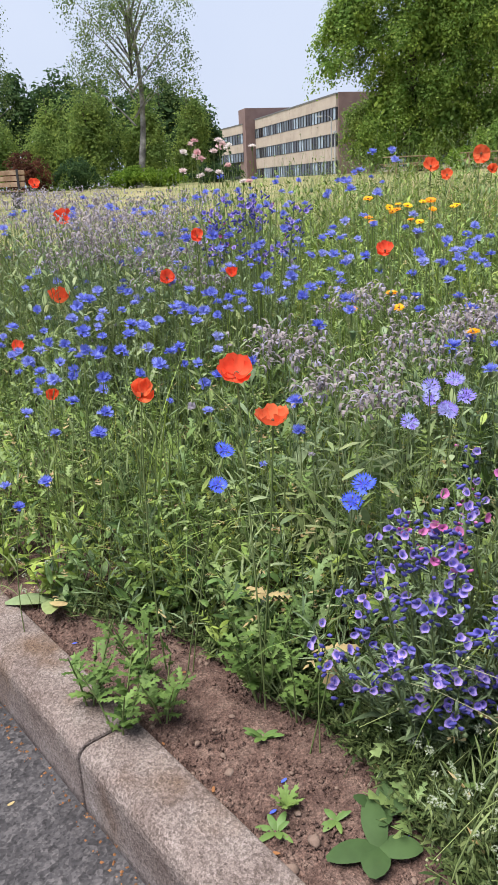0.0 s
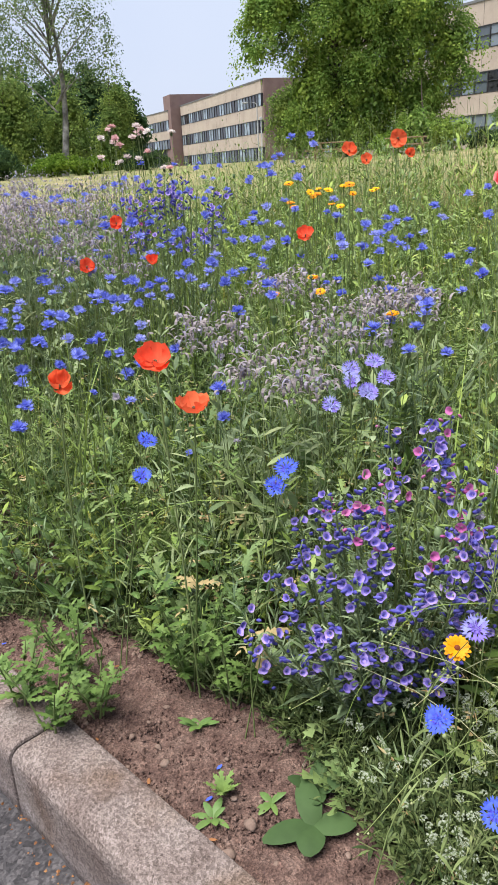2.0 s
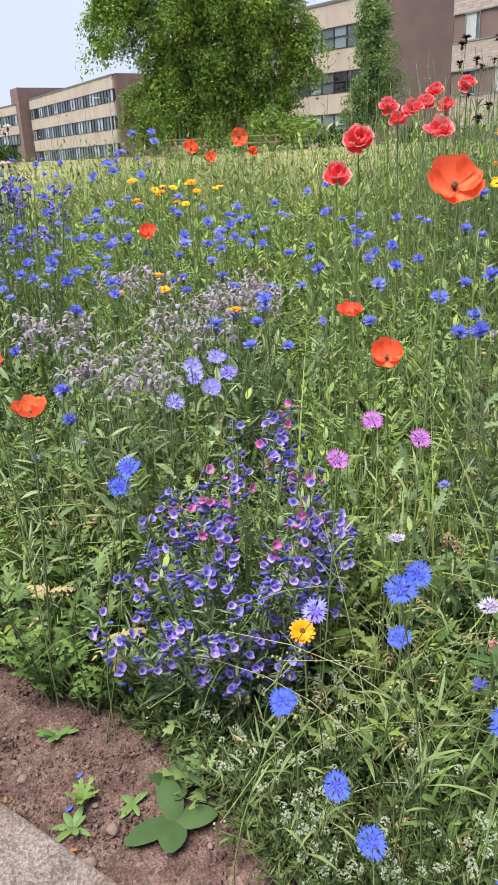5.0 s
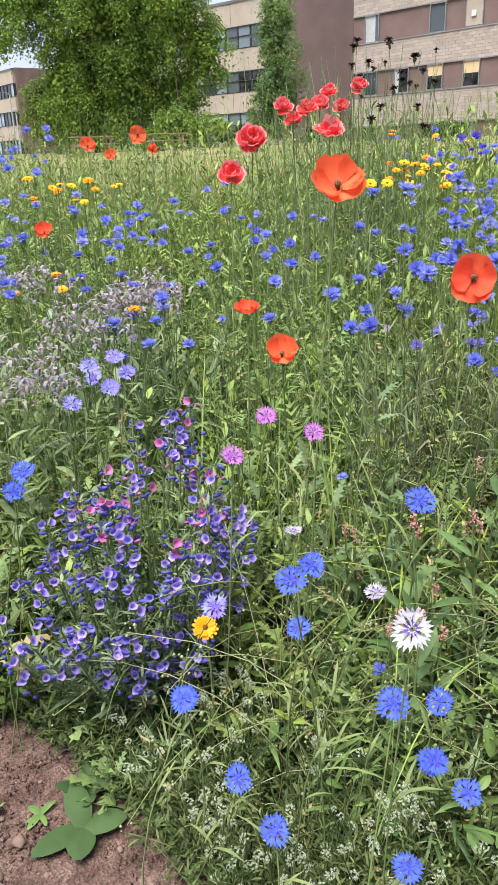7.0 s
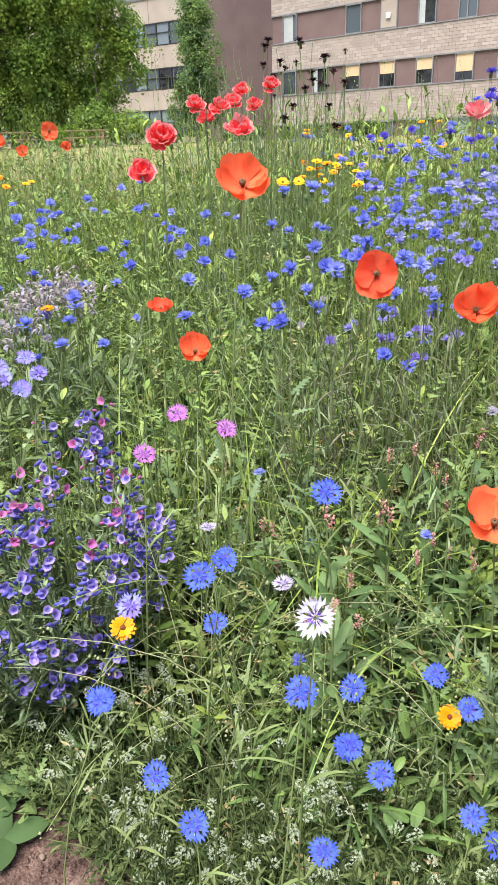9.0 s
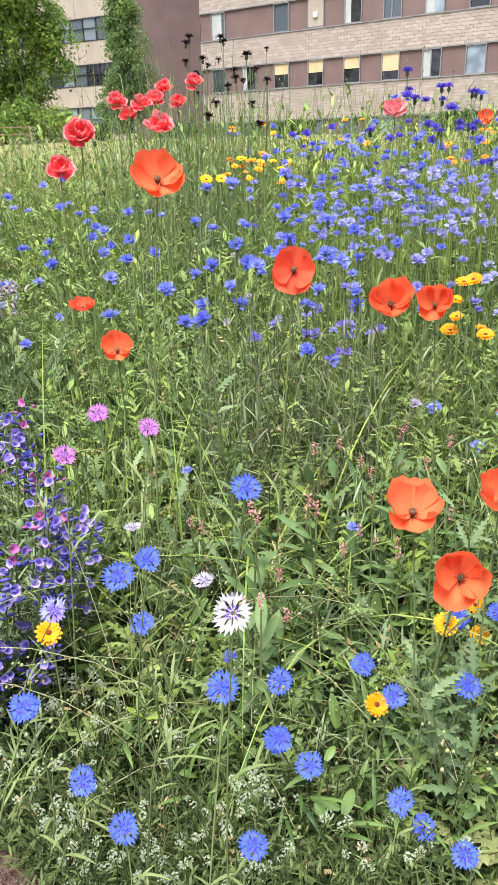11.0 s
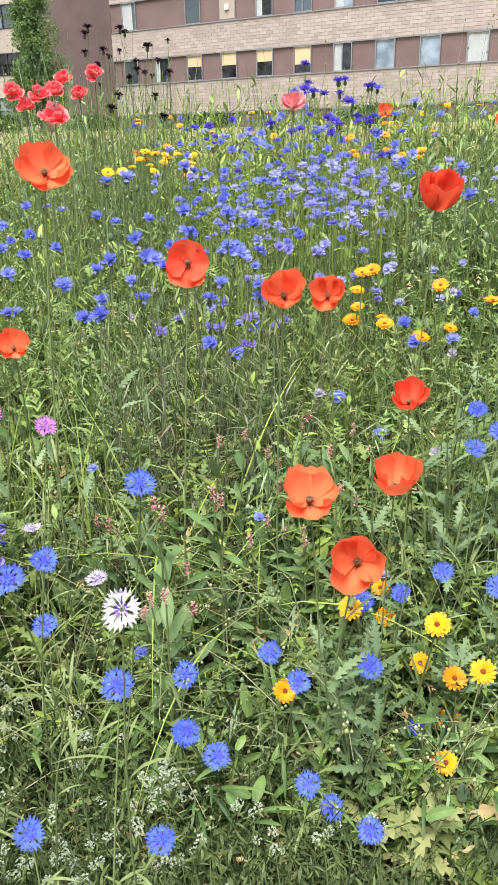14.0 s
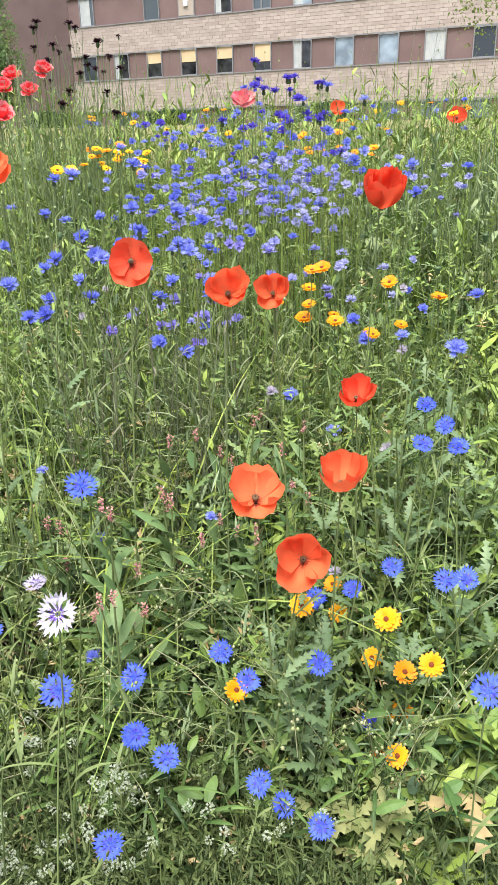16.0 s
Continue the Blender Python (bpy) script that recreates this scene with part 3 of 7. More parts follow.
def leafy_stalks(P, height, leaf_len, leaf_w, per, kind="lance", radius=0.0014, flop=0.22, low=0.05):
    """Upright stalks, each with leaves along it."""
    n = len(P)
    base = ground_points(P, -0.01)
    head = uni(0, 2 * np.pi, n)
    tv, tf, C, tang = tubes(base, head, height, uni(0, flop, n), uni(-0.1, 0.35, n), np.full(n, radius), 3)
    parts = [(tv, tf)]
    for j in range(per):
        t = low + (0.97 - low) * (j + rng.random(n)) / per
        f = t * 3
        i = np.minimum(f.astype(int), 2)
        g = (f - i)[:, None]
        at = C[np.arange(n), i] * (1 - g) + C[np.arange(n), i + 1] * g
        size = (1.15 - 0.6 * t) * uni(0.6, 1.25, n)
        h = uni(0, 2 * np.pi, n)
        ln = leaf_len * size
        if kind == "lance":
            parts.append(blades(at, h, ln, uni(0.45, 1.3, n), uni(0.0, 1.0, n), leaf_w * size, 3, "lance"))
        elif kind == "tooth":
            parts.append(toothed(at, h, ln, uni(0.4, 1.2, n), uni(0.1, 1.1, n), ln * leaf_w))
        else:
            parts.append(feathers(at, h, ln, uni(0.5, 1.2, n), uni(0.1, 0.9, n), ln * leaf_w, 4))
    return parts


def bed_growth():
    # feathery poppy and mayweed leaves
    P, s, u = spread(9500, 0.0, 4.3, 0.75)
    k = inner(s, u)
    P, s, u = P[k], s[k], u[k]
    h = tall(s, u)
    base = ground_points(P) + np.stack([0 * h, 0 * h, h * rng.random(len(h)) * 0.85], 1)
    n = len(P)
    ln = uni(0.04, 0.1, n)
    stuff("feathery_foliage", [feathers(base, uni(0, 6.283, n), ln, uni(0.1, 1.1, n), uni(-0.2, 1.2, n), ln * uni(0.35, 0.7, n), 5, 0.18)], FEATHER_GREEN, "feathery green leaves filling the flower bed", "foliage")
    # narrow-leaved stalks
    P, s, u = spread(2600, 0.02, 4.3, 0.85)
    k = inner(s, u) | (rng.random(len(s)) < 0.3)
    P, s, u = P[k], s[k], u[k]
    h = tall(s, u) * uni(0.5, 1.12, len(P))
    stuff("cornflower_foliage", leafy_stalks(P, h, 0.075, 0.0065, 9, flop=0.5), GREY_GREEN, "narrow grey-green leaves on upright stalks", "foliage")
    P, s, u = spread(2300, 0.03, 4.3, 0.78)
    k = inner(s, u)
    P, s, u = P[k], s[k], u[k]
    h = tall(s, u) * uni(0.45, 1.1, len(P))
    stuff("leafy_stems", leafy_stalks(P, h, 0.055, 0.019, 10, flop=0.55), STALK_GREEN, "leafy green stems of wild flowers", "foliage")
    P, s, u = spread(1100, 0.05, 4.0, 0.85)
    k = inner(s, u)
    P, s, u = P[k], s[k], u[k]
    h = tall(s, u) * uni(0.4, 0.95, len(P))
    stuff("broad_leaved_stems", leafy_stalks(P, h, 0.06, 0.024, 8, flop=0.5), BROAD_GREEN, "stems with broader pointed leaves", "foliage")
    P, s, u = spread(450, 0.05, 3.6, 0.85)
    k = inner(s, u) | (rng.random(len(s)) < 0.3)
    P, s, u = P[k], s[k], u[k]
    h = tall(s, u) * uni(0.4, 1.0, len(P))
    stuff("yellowing_sprigs", leafy_stalks(P, h, 0.03, 0.5, 6, "feather", 0.001, 0.5, 0.55), LIME_GREEN, "yellow-green sprigs among the darker leaves", "foliage")
    P, s, u = spread(1900, 0.1, 4.3, 0.75)
    k = inner(s, u) | (rng.random(len(s)) < 0.3)
    P, s, u = P[k], s[k], u[k]
    h = tall(s, u) * uni(0.5, 1.05, len(P))
    stuff("cut_leaved_stems", leafy_stalks(P, h, 0.08, 0.4, 10, "tooth", 0.0016, 0.45), POPPY_LEAF, "stems with deeply cut poppy leaves", "foliage")
    # bare wiry flower stalks with buds stand above the leaves
    P, s, u = spread(1000, 0.1, 4.3, 0.85)
    n = len(P)
    tv, tf, C, tang = tubes(ground_points(P), uni(0, 6.283, n), tall(s, u) * uni(0.85, 1.3, n), uni(0, 0.45, n), uni(-0.4, 0.8, n), uni(0.0009, 0.0014, n), 4)
    bud = np.array([(0, 0, -1), (1, 0, 0), (0, 1, 0), (-1, 0, 0), (0, -1, 0), (0, 0, 1.2)]) * 0.0048
    bv = C[:, -1][:, None] + bud[None] * uni(0.6, 1.3, n)[:, None, None]
    bv, bf = pieces(bv, [(0, 2, 1), (0, 3, 2), (0, 4, 3), (0, 1, 4), (5, 1, 2), (5, 2, 3), (5, 3, 4), (5, 4, 1)], n)
    stuff("bud_stalks", [(tv, tf), (bv, bf)], GREY_GREEN, "wiry stalks with closed green buds", "foliage", True)
    # grass between
    P, s, u = spread(7000, 0.01, 4.4, 0.8)
    k = inner(s, u) & ((s > 0.75) | (rng.random(len(s)) < 0.55)) | (rng.random(len(s)) < 0.05)
    P, s, u = P[k], s[k], u[k]
    h = tall(s, u)
    n = len(P)
    stuff("grass_blades", [blades(ground_points(P, -0.005), uni(0, 6.283, n), h * uni(0.35, 1.05, n), uni(0.0, 0.7, n), uni(0.2, 2.2, n), uni(0.002, 0.0052, n), 5)], GRASS_GREEN, "thin grass blades among the flowers", "grass")
    # broad leaves low down
    P, s, u = spread(4200, 0.02, 3.4, 0.9)
    k = inner(s, u)
    P, s, u = P[k], s[k], u[k]
    h = tall(s, u)
    n = len(P)
    base = ground_points(P) + np.stack([0 * h, 0 * h, h * rng.random(n) * 0.6], 1)
    stuff("broad_leaves", [blades(base, uni(0, 6.283, n), uni(0.025, 0.07, n), uni(0.2, 1.2, n), uni(0.0, 1.0, n), uni(0.01, 0.024, n), 4, "oval", 0.14)], BROAD_GREEN, "broad green leaves low in the bed", "foliage")
    # withered bits
    P, s, u = spread(2300, 0.02, 3.5, 0.9)
    h = tall(s, u)
    n = len(P)
    base = ground_points(P) + np.stack([0 * h, 0 * h, h * rng.random(n) * 0.8], 1)
    stuff("withered_leaves", [feathers(base, uni(0, 6.283, n), uni(0.02, 0.055, n), uni(0.5, 1.5, n), uni(0.0, 1.2, n), uni(0.012, 0.03, n), 3)], DRY_LEAF, "withered yellow-brown leaves among the green", "foliage")


bed_growth()


def low_mats():
    spots = ((700, 0.2, -1.6, -1.02, 0.03, 0.09), (420, 0.2, -1.02, -0.8, 0.03, 0.09), (1300, 0.36, -0.8, -0.6, 0.04, 0.12), (1100, 0.36, -0.6, -0.4, 0.05, 0.13), (3000, 0.48, -0.4, 0.55, 0.05, 0.16))
    parts, grass = [], []
    for count, deep, u0, u1, h0, h1 in spots:
        u = uni(u0, u1, count)
        P = np.stack(plan(front(u) + 0.01 + deep * rng.random(count), u), 1)
        parts += leafy_stalks(P, uni(h0, h1, count), 0.028, 0.0065, 7, radius=0.0008, flop=1.1)
        P = P[:count // 7] + 0.01
        n = len(P)
        grass.append(blades(ground_points(P), uni(0, 6.283, n), uni(h0, h1, n) * 1.3, uni(0.1, 0.9, n), uni(0.3, 2.2, n), uni(0.0018, 0.004, n), 4))
    P = np.stack(plan(uni(0.26, 0.8, 420), uni(-0.55, 0.6, 420)), 1)
    P = np.concatenate([P, np.stack(plan(uni(0.3, 0.8, 420), uni(-1.6, -0.55, 420)), 1)])
    n = len(P)
    base = ground_points(P) + np.stack([np.zeros(n), np.zeros(n), uni(0, 0.12, n)], 1)
    stuff("basal_leaves", [blades(base, uni(0, 6.283, n), uni(0.05, 0.11, n), uni(0.1, 0.9, n), uni(0.3, 1.5, n), uni(0.005, 0.011, n), 6, "lance", 0.12)], BROAD_GREEN, "long grey-green leaves rising from the foot of the plants", "foliage")
    k = rng.random(n) < 0.5
    base = base[k] + np.array((0.015, 0.01, 0.02))
    n = len(base)
    stuff("oval_leaves", [blades(base, uni(0, 6.283, n), uni(0.025, 0.055, n), uni(0.3, 1.2, n), uni(0.1, 1.0, n), uni(0.012, 0.024, n), 6, "oval", 0.12)], BROAD_GREEN, "soft oval leaves low among the stalks", "foliage")
    stuff("low_weed_mat", parts, WEED_GREEN, "low mat of small dark weed leaves", "foliage")
    stuff("low_grass", grass, WEED_GREEN, "short arching grass along the edge of the bed", "grass")


low_mats()


def around(x, y, r, n, ry=None):
    a, q = uni(0, 6.283, n), np.sqrt(rng.random(n))
    return np.stack([x + r * q * np.cos(a), y + (ry or r) * q * np.sin(a)], 1)


# dense dark cornflower stalks, and the scabious thicket
P = np.concatenate([around(1.06, 1.2, 0.2, 100), around(1.75, 1.75, 0.34, 110)])
s, u = into(P[:, 0], P[:, 1]), NY * P[:, 0] - NX * P[:, 1]
stuff("cornflower_thicket", leafy_stalks(P, uni(0.38, 0.62, len(P)) + 0.06 * s, 0.08, 0.006, 9, radius=0.0017, flop=0.25), DEEP_GREEN, "dense dark stalks below the cornflowers", "foliage")
P = np.concatenate([around(1.64, 2.58, 0.22, 150), around(1.25, 2.4, 0.2, 44)])
stuff("scabious_thicket", leafy_stalks(P, uni(0.72, 1.24, len(P)), 0.09, 0.005, 6, radius=0.0017, flop=0.12), GREY_GREEN, "tall pale grey-green flower stalks", "foliage")
# pale wiry sprays with tiny buds, arching over
P = np.concatenate([around(0.62, 0.9, 0.14, 60), around(0.78, 1.1, 0.2, 40), around(0.92, 0.5, 0.14, 26), around(0.35, 1.45, 0.2, 20)])
n = len(P)
tv, tf, C, tang = tubes(ground_points(P), uni(0, 6.283, n), uni(0.28, 0.56, n), uni(0.0, 0.35, n), uni(0.4, 2.6, n), uni(0.0008, 0.0013, n), 6)
c = (C[:, 3:, None] + rng.normal(0, 0.007, (n, 4, 3, 3))).reshape(-1, 3)
bud = np.array([(0, 0, -1), (1, 0, 0), (0, 1, 0), (-1, 0, 0), (0, -1, 0), (0, 0, 1.2)])
bv, bf = pieces(c[:, None] + bud[None] * uni(0.0012, 0.0036, len(c))[:, None, None], [(0, 2, 1), (0, 3, 2), (0, 4, 3), (0, 1, 4), (5, 1, 2), (5, 2, 3), (5, 3, 4), (5, 4, 1)], len(c))
WIRY = plant("pale_wiry_stem", [(0.26, 0.33, 0.12), (0.38, 0.44, 0.18), (0.5, 0.48, 0.3)], 0.5, 0.3)
stuff("wiry_sprays", [(tv, tf), (bv, bf)], WIRY, "pale arching wiry stems with tiny buds", "foliage", True)
P = np.concatenate([around(0.75, 1.15, 0.25, 46), around(0.55, 1.45, 0.25, 36), around(1.0, 0.95, 0.2, 16), around(-0.1, 1.8, 0.3, 30), around(1.35, 0.85, 0.2, 16)])
n = len(P)
stuff("arching_grass", [blades(ground_points(P), uni(0, 6.283, n), uni(0.5, 0.8, n), uni(0.0, 0.35, n), uni(0.5, 2.6, n), uni(0.003, 0.006, n), 9)], STALK_GREEN, "long bright green arching grass blades", "grass")
P = np.concatenate([around(2.5, 1.55, 0.42, 260, 0.5), around(2.9, 1.5, 0.4, 160, 0.5)])
stuff("tall_weeds", leafy_stalks(P, uni(0.55, 0.9, len(P)), 0.1, 0.02, 9, radius=0.0025), GREY_GREEN, "tall leafy weeds at the back of the bed", "foliage")


def fuzzy_heads(name, label, spots):
    """Nodding seed heads: short curled hairy strips in tufts on leafy stalks."""
    parts, stalks = [], []
    for x, y, r, n, z0, z1 in spots:
        P = around(x, y, r, n)
        top = uni(z0, z1, n)
        g = ground_points(P)
        m = 8
        c = np.repeat(np.concatenate([P, top[:, None]], 1), m, 0)
        k = len(c)
        c = c + rng.normal(0, 1, (k, 3)) * np.array((0.026, 0.026, 0.014))
        parts.append(blades(c, uni(0, 6.283, k), uni(0.026, 0.044, k), uni(0.0, 0.9, k), uni(2.4, 4.6, k), uni(0.005, 0.009, k), 6))
        hc = c + rng.normal(0, 0.007, c.shape)
        parts.append(blades(hc, uni(0, 6.283, k), uni(0.005, 0.012, k), uni(0, 2.6, k), uni(0, 1, k), uni(0.001, 0.002, k), 2))
        stalks += leafy_stalks(P, top - g[:, 2], 0.075, 0.02, 10, radius=0.0016, flop=0.3)
    stuff(name, parts, MAUVE_FUZZ, label, "seed heads")
    stuff("borage_stalks", stalks, GREY_GREEN, "rough leafy stalks below the seed heads", "foliage")


fuzzy_heads("borage_seed_heads", "fuzzy greyish mauve borage gone to seed", ((0.26, 1.45, 0.07, 16, 0.58, 0.65), (0.52, 1.82, 0.1, 32, 0.64, 0.71), (0.08, 1.72, 0.09, 20, 0.62, 0.7), (0.36, 1.7, 0.08, 16, 0.62, 0.69), (0.3, 2.0, 0.14, 18, 0.68, 0.75), (0.62, 1.9, 0.06, 12, 0.66, 0.72), (0.14, 1.5, 0.05, 9, 0.58, 0.64)))
fuzzy_heads("far_borage", "fuzzy greyish mauve flower mass further back", ((-0.5, 2.75, 0.32, 170, 0.78, 0.95), (-0.24, 2.45, 0.16, 30, 0.72, 0.84), (-1.3, 3.9, 0.65, 300, 0.88, 1.03), (-0.6, 3.6, 0.45, 130, 0.86, 1.0), (-2.2, 4.4, 0.6, 140, 0.86, 1.02)))

P = np.concatenate([around(2.55, 3.1, 0.7, 300, 0.6), around(3.3, 2.2, 0.7, 340, 0.6), around(1.9, 3.5, 0.5, 160, 0.4)])
stuff("tall_back_growth", leafy_stalks(P, uni(0.7, 1.12, len(P)), 0.1, 0.022, 9, radius=0.0022, flop=0.35, low=0.3), STALK_GREEN, "tall leafy growth along the back of the bed", "foliage")

# the far side of the bed, and the dry grass where the lawn begins
P, s, u = spread(3000, 1.6, 4.6, 0.5)
h = tall(s, u) * uni(0.6, 1.1, len(P))
stuff("far_bed_growth", leafy_stalks(P, h, 0.08, 0.02, 7, flop=0.45, low=0.35), STALK_GREEN, "green growth at the back of the flower bed", "foliage")
P, s, u = spread(9000, 3.6, 5.0, 0.4)
n = len(P)
stuff("dry_grass", [blades(ground_points(P), uni(0, 6.283, n), uni(0.3, 0.95, n), uni(0, 0.4, n), uni(0, 1.2, n), uni(0.003, 0.007, n), 3)], STRAW, "pale dry grass along the edge of the lawn", "grass")

# the bed runs on along the kerb to both sides
n = 16000
P = np.stack(plan(0.05 + 4.2 * rng.random(n), -9 + 15 * rng.random(n)), 1)
a = np.degrees(np.arctan2(P[:, 0] - EYE0[0], P[:, 1] - EYE0[1]))
P = P[(a > 64) | (a < -23)][:5600]
s, u = into(P[:, 0], P[:, 1]), NY * P[:, 0] - NX * P[:, 1]
stuff("outer_bed_growth", leafy_stalks(P, tall(s, u) * uni(0.6, 1.1, len(P)), 0.1, 0.026, 9, radius=0.002, flop=0.5), STALK_GREEN, "green growth of the bed further along the kerb", "foliage")


# ---- trees, shrubs and things on the lawn

def leaf_mat(name, colors):
    return plant(name, colors, 0.8, 0.45, 3.0, spec=0.06, patches=0.7)


DARK_LEAF = leaf_mat("dark_tree_leaf", [(0.15, 0.24, 0.05), (0.22, 0.34, 0.075), (0.36, 0.47, 0.12)])
BIRCH_LEAF = leaf_mat("birch_leaf", [(0.1, 0.15, 0.055), (0.15, 0.21, 0.08), (0.21, 0.28, 0.11)])
WOOD_LEAF = leaf_mat("wood_leaf", [(0.13, 0.2, 0.05), (0.19, 0.27, 0.07), (0.26, 0.34, 0.1)])
DEEP_LEAF = leaf_mat("deep_wood_leaf", [(0.045, 0.085, 0.035), (0.075, 0.13, 0.05)])
SHRUB_LEAF = leaf_mat("shrub_leaf", [(0.08, 0.14, 0.02), (0.14, 0.24, 0.03), (0.22, 0.32, 0.05)])
RED_LEAF = leaf_mat("copper_shrub_leaf", [(0.09, 0.035, 0.025), (0.16, 0.07, 0.045)])


def limb_mesh(name, pts, r0, r1, material, n=7):
    V, F = [], []
    for i, p in enumerate(pts):
        r = r0 + (r1 - r0) * i / (len(pts) - 1)
        V += [(p[0] + r * math.cos(a), p[1] + r * math.sin(a), p[2]) for a in np.arange(n) * 2 * math.pi / n]
    for i in range(len(pts) - 1):
        F += [(n * i + j, n * i + (j + 1) % n, n * i + n + (j + 1) % n, n * i + n + j) for j in range(n)]
    return sheet(name, V, np.array(F), material, True)


def bough_crown(blobs, boughs, per, size, reach, droop, flat=0.6, core=0.25, loose=0.0):
    """Leaves set round separate boughs near the shells of some ellipsoids, facing outwards and up, with hanging tips; larger ones fill the heart."""
    w = np.array([b[3] * b[4] * b[5] for b in blobs]) ** 0.7
    B = np.array(blobs)[rng.choice(len(blobs), boughs, p=w / w.sum())]
    d = rng.normal(0, 1, (boughs, 3))
    d /= np.linalg.norm(d, axis=1, keepdims=True)
    c = B[:, :3] + d * B[:, 3:6] * uni(0.68 - loose, 1.03 + loose * 0.6, boughs)[:, None]
    n = boughs * per
    k = np.repeat(np.arange(boughs), per)
    q = rng.normal(0, 1, (n, 3))
    q /= np.linalg.norm(q, axis=1, keepdims=True)
    R = (reach * uni(0.55, 1.3, boughs))[k][:, None]
    off = q * R * (rng.random((n, 1)) ** 0.45) * np.array((1, 1, flat))
    out = d[:, :2] / np.maximum(np.linalg.norm(d[:, :2], axis=1, keepdims=True), 0.15)
    far = (off[:, :2] * out[k]).sum(1) / R[:, 0]
    C = c[k] + off
    C[:, 2] -= droop * (np.clip(0.5 + 0.5 * far, 0, 1) ** 2 * 0.6 + rng.random(n) ** 3 * 0.8)
    if core:
        m = int(n * core)
        kb = rng.integers(0, boughs, m)
        dd = rng.normal(0, 1, (m, 3))
        dd /= np.linalg.norm(dd, axis=1, keepdims=True)
        C = np.concatenate([C, B[kb, :3] + dd * B[kb, 3:6] * uni(0.1, 0.72, m)[:, None]])
        q = np.concatenate([q, dd])
    t = len(C)
    N = q * np.array((1, 1, 1.3)) + np.array((0, 0, 0.45)) + rng.normal(0, 0.45, (t, 3))
    N /= np.linalg.norm(N, axis=1, keepdims=True)
    a = rng.normal(0, 0.7, (t, 3)) + np.array((0, 0, -0.8))
    a -= N * (a * N).sum(1, keepdims=True)
    a /= np.maximum(np.linalg.norm(a, axis=1, keepdims=True), 0.05)
    ln = size * uni(0.6, 1.3, t)[:, None]
    ln[n:] *= 1.7
    s = np.cross(N, a) * ln * 0.36
    a = a * ln
    return pieces(np.stack([C, C + a * 0.45 - s, C + a, C + a * 0.45 + s], 1), [(0, 1, 2, 3)], t), c


def tree(name, x, y, top, blobs, boughs, per, size, reach, droop, leaf, bark, trunk=0.25, limbs=9, label="", category="tree", lean=0.0, core=0.25, flat=0.6, loose=0.0):
    g = float(ground_z(x, y))
    ob = empty(name, Matrix.Translation((x, y, g)))
    local = [(bx - x, by - y, bz - g, a, b, c) for bx, by, bz, a, b, c in blobs]
    (V, F), c = bough_crown(local, boughs, per, size, reach, droop, flat, core, loose)
    H = top - g
    pts = [(lean * t * H + 0.02 * H * math.sin(5 * t + x), 0.02 * H * math.cos(4 * t + y), t * H * 0.85 - 0.1) for t in np.linspace(0, 1, 8)]
    hang("trunk", limb_mesh("trunk", pts, trunk, trunk * 0.18, bark), None, ob)
    for k in range(limbs):
        e = c[rng.integers(len(c))]
        t = min(0.85, max(0.18, (e[2] - 0.6 * np.hypot(e[0], e[1])) / H))
        s = Vector(pts[0]).lerp(Vector(pts[-1]), t)
        e = Vector(e)
        m = s.lerp(e, 0.5) + Vector((0, 0, 0.12 * (e - s).length))
        hang("limb", limb_mesh("limb", [((1 - q) ** 2 * s + 2 * q * (1 - q) * m + q * q * e) for q in np.linspace(0, 1, 6)], trunk * 0.38, 0.02, bark, 5), None, ob)
    tagged(hang("crown", sheet("crown", V, F, leaf), None, ob), kind="stuff")
    return tagged(ob, label, category)


tree("broadleaf_tree", 9.0, 44.0, 16.0, [(9.6, 44, 8.6, 3.5, 3.6, 4.2), (10.4, 43.5, 4.6, 2.6, 2.6, 2.4), (5.6, 44.4, 8.8, 2.0, 2.0, 1.9), (4.4, 44.8, 7.0, 1.0, 1.2, 1.3), (7.6, 44.0, 4.8, 1.9, 1.9, 2.3), (9.2, 43.6, 2.9, 2.2, 1.8, 1.2), (12.8, 43.0, 8.2, 2.7, 2.6, 3.6), (14.6, 42.4, 6.3, 1.4, 1.5, 1.9), (13.0, 42.6, 4.0, 1.5, 1.5, 1.5), (9, 44, 13, 5, 4, 3)], 640, 200, 0.14, 0.7, 1.2, DARK_LEAF, BARK, 0.45, 18, "large dark green broadleaf tree with a drooping crown", core=0.3, loose=0.12)
tree("young_tree", 7.4, 49.0, 7.0, [(7.4, 49, 3.9, 1.7, 1.6, 2.3)], 60, 120, 0.17, 0.6, 0.8, WOOD_LEAF, BARK, 0.12, 5, "slender light green tree beside the large one")
tree("young_tree", 12.6, 40.5, 5.5, [(12.4, 40.5, 2.6, 1.5, 1.3, 1.0), (14.2, 40, 2.3, 1.0, 1.0, 0.8)], 36, 120, 0.14, 0.45, 0.6, DARK_LEAF, BARK, 0.1, 5, "small dark tree with low hanging leaves")
tree("birch_tree", -6.6, 47.5, 15.0, [(-6.9, 47.3, 9.2, 3.0, 2.4, 2.6), (-9.2, 47.2, 7.9, 1.4, 1.5, 1.7), (-4.3, 47.5, 8.2, 1.6, 1.6, 2.2), (-5.4, 47.4, 12.0, 2.6, 2.0, 2.2), (-8.4, 47.4, 11.4, 2.0, 1.8, 1.6)], 230, 62, 0.12, 0.72, 1.3, BIRCH_LEAF, BIRCH_BARK, 0.22, 30, "tall silver birch with thin drooping twigs", lean=0.02, core=0.0, flat=0.45)
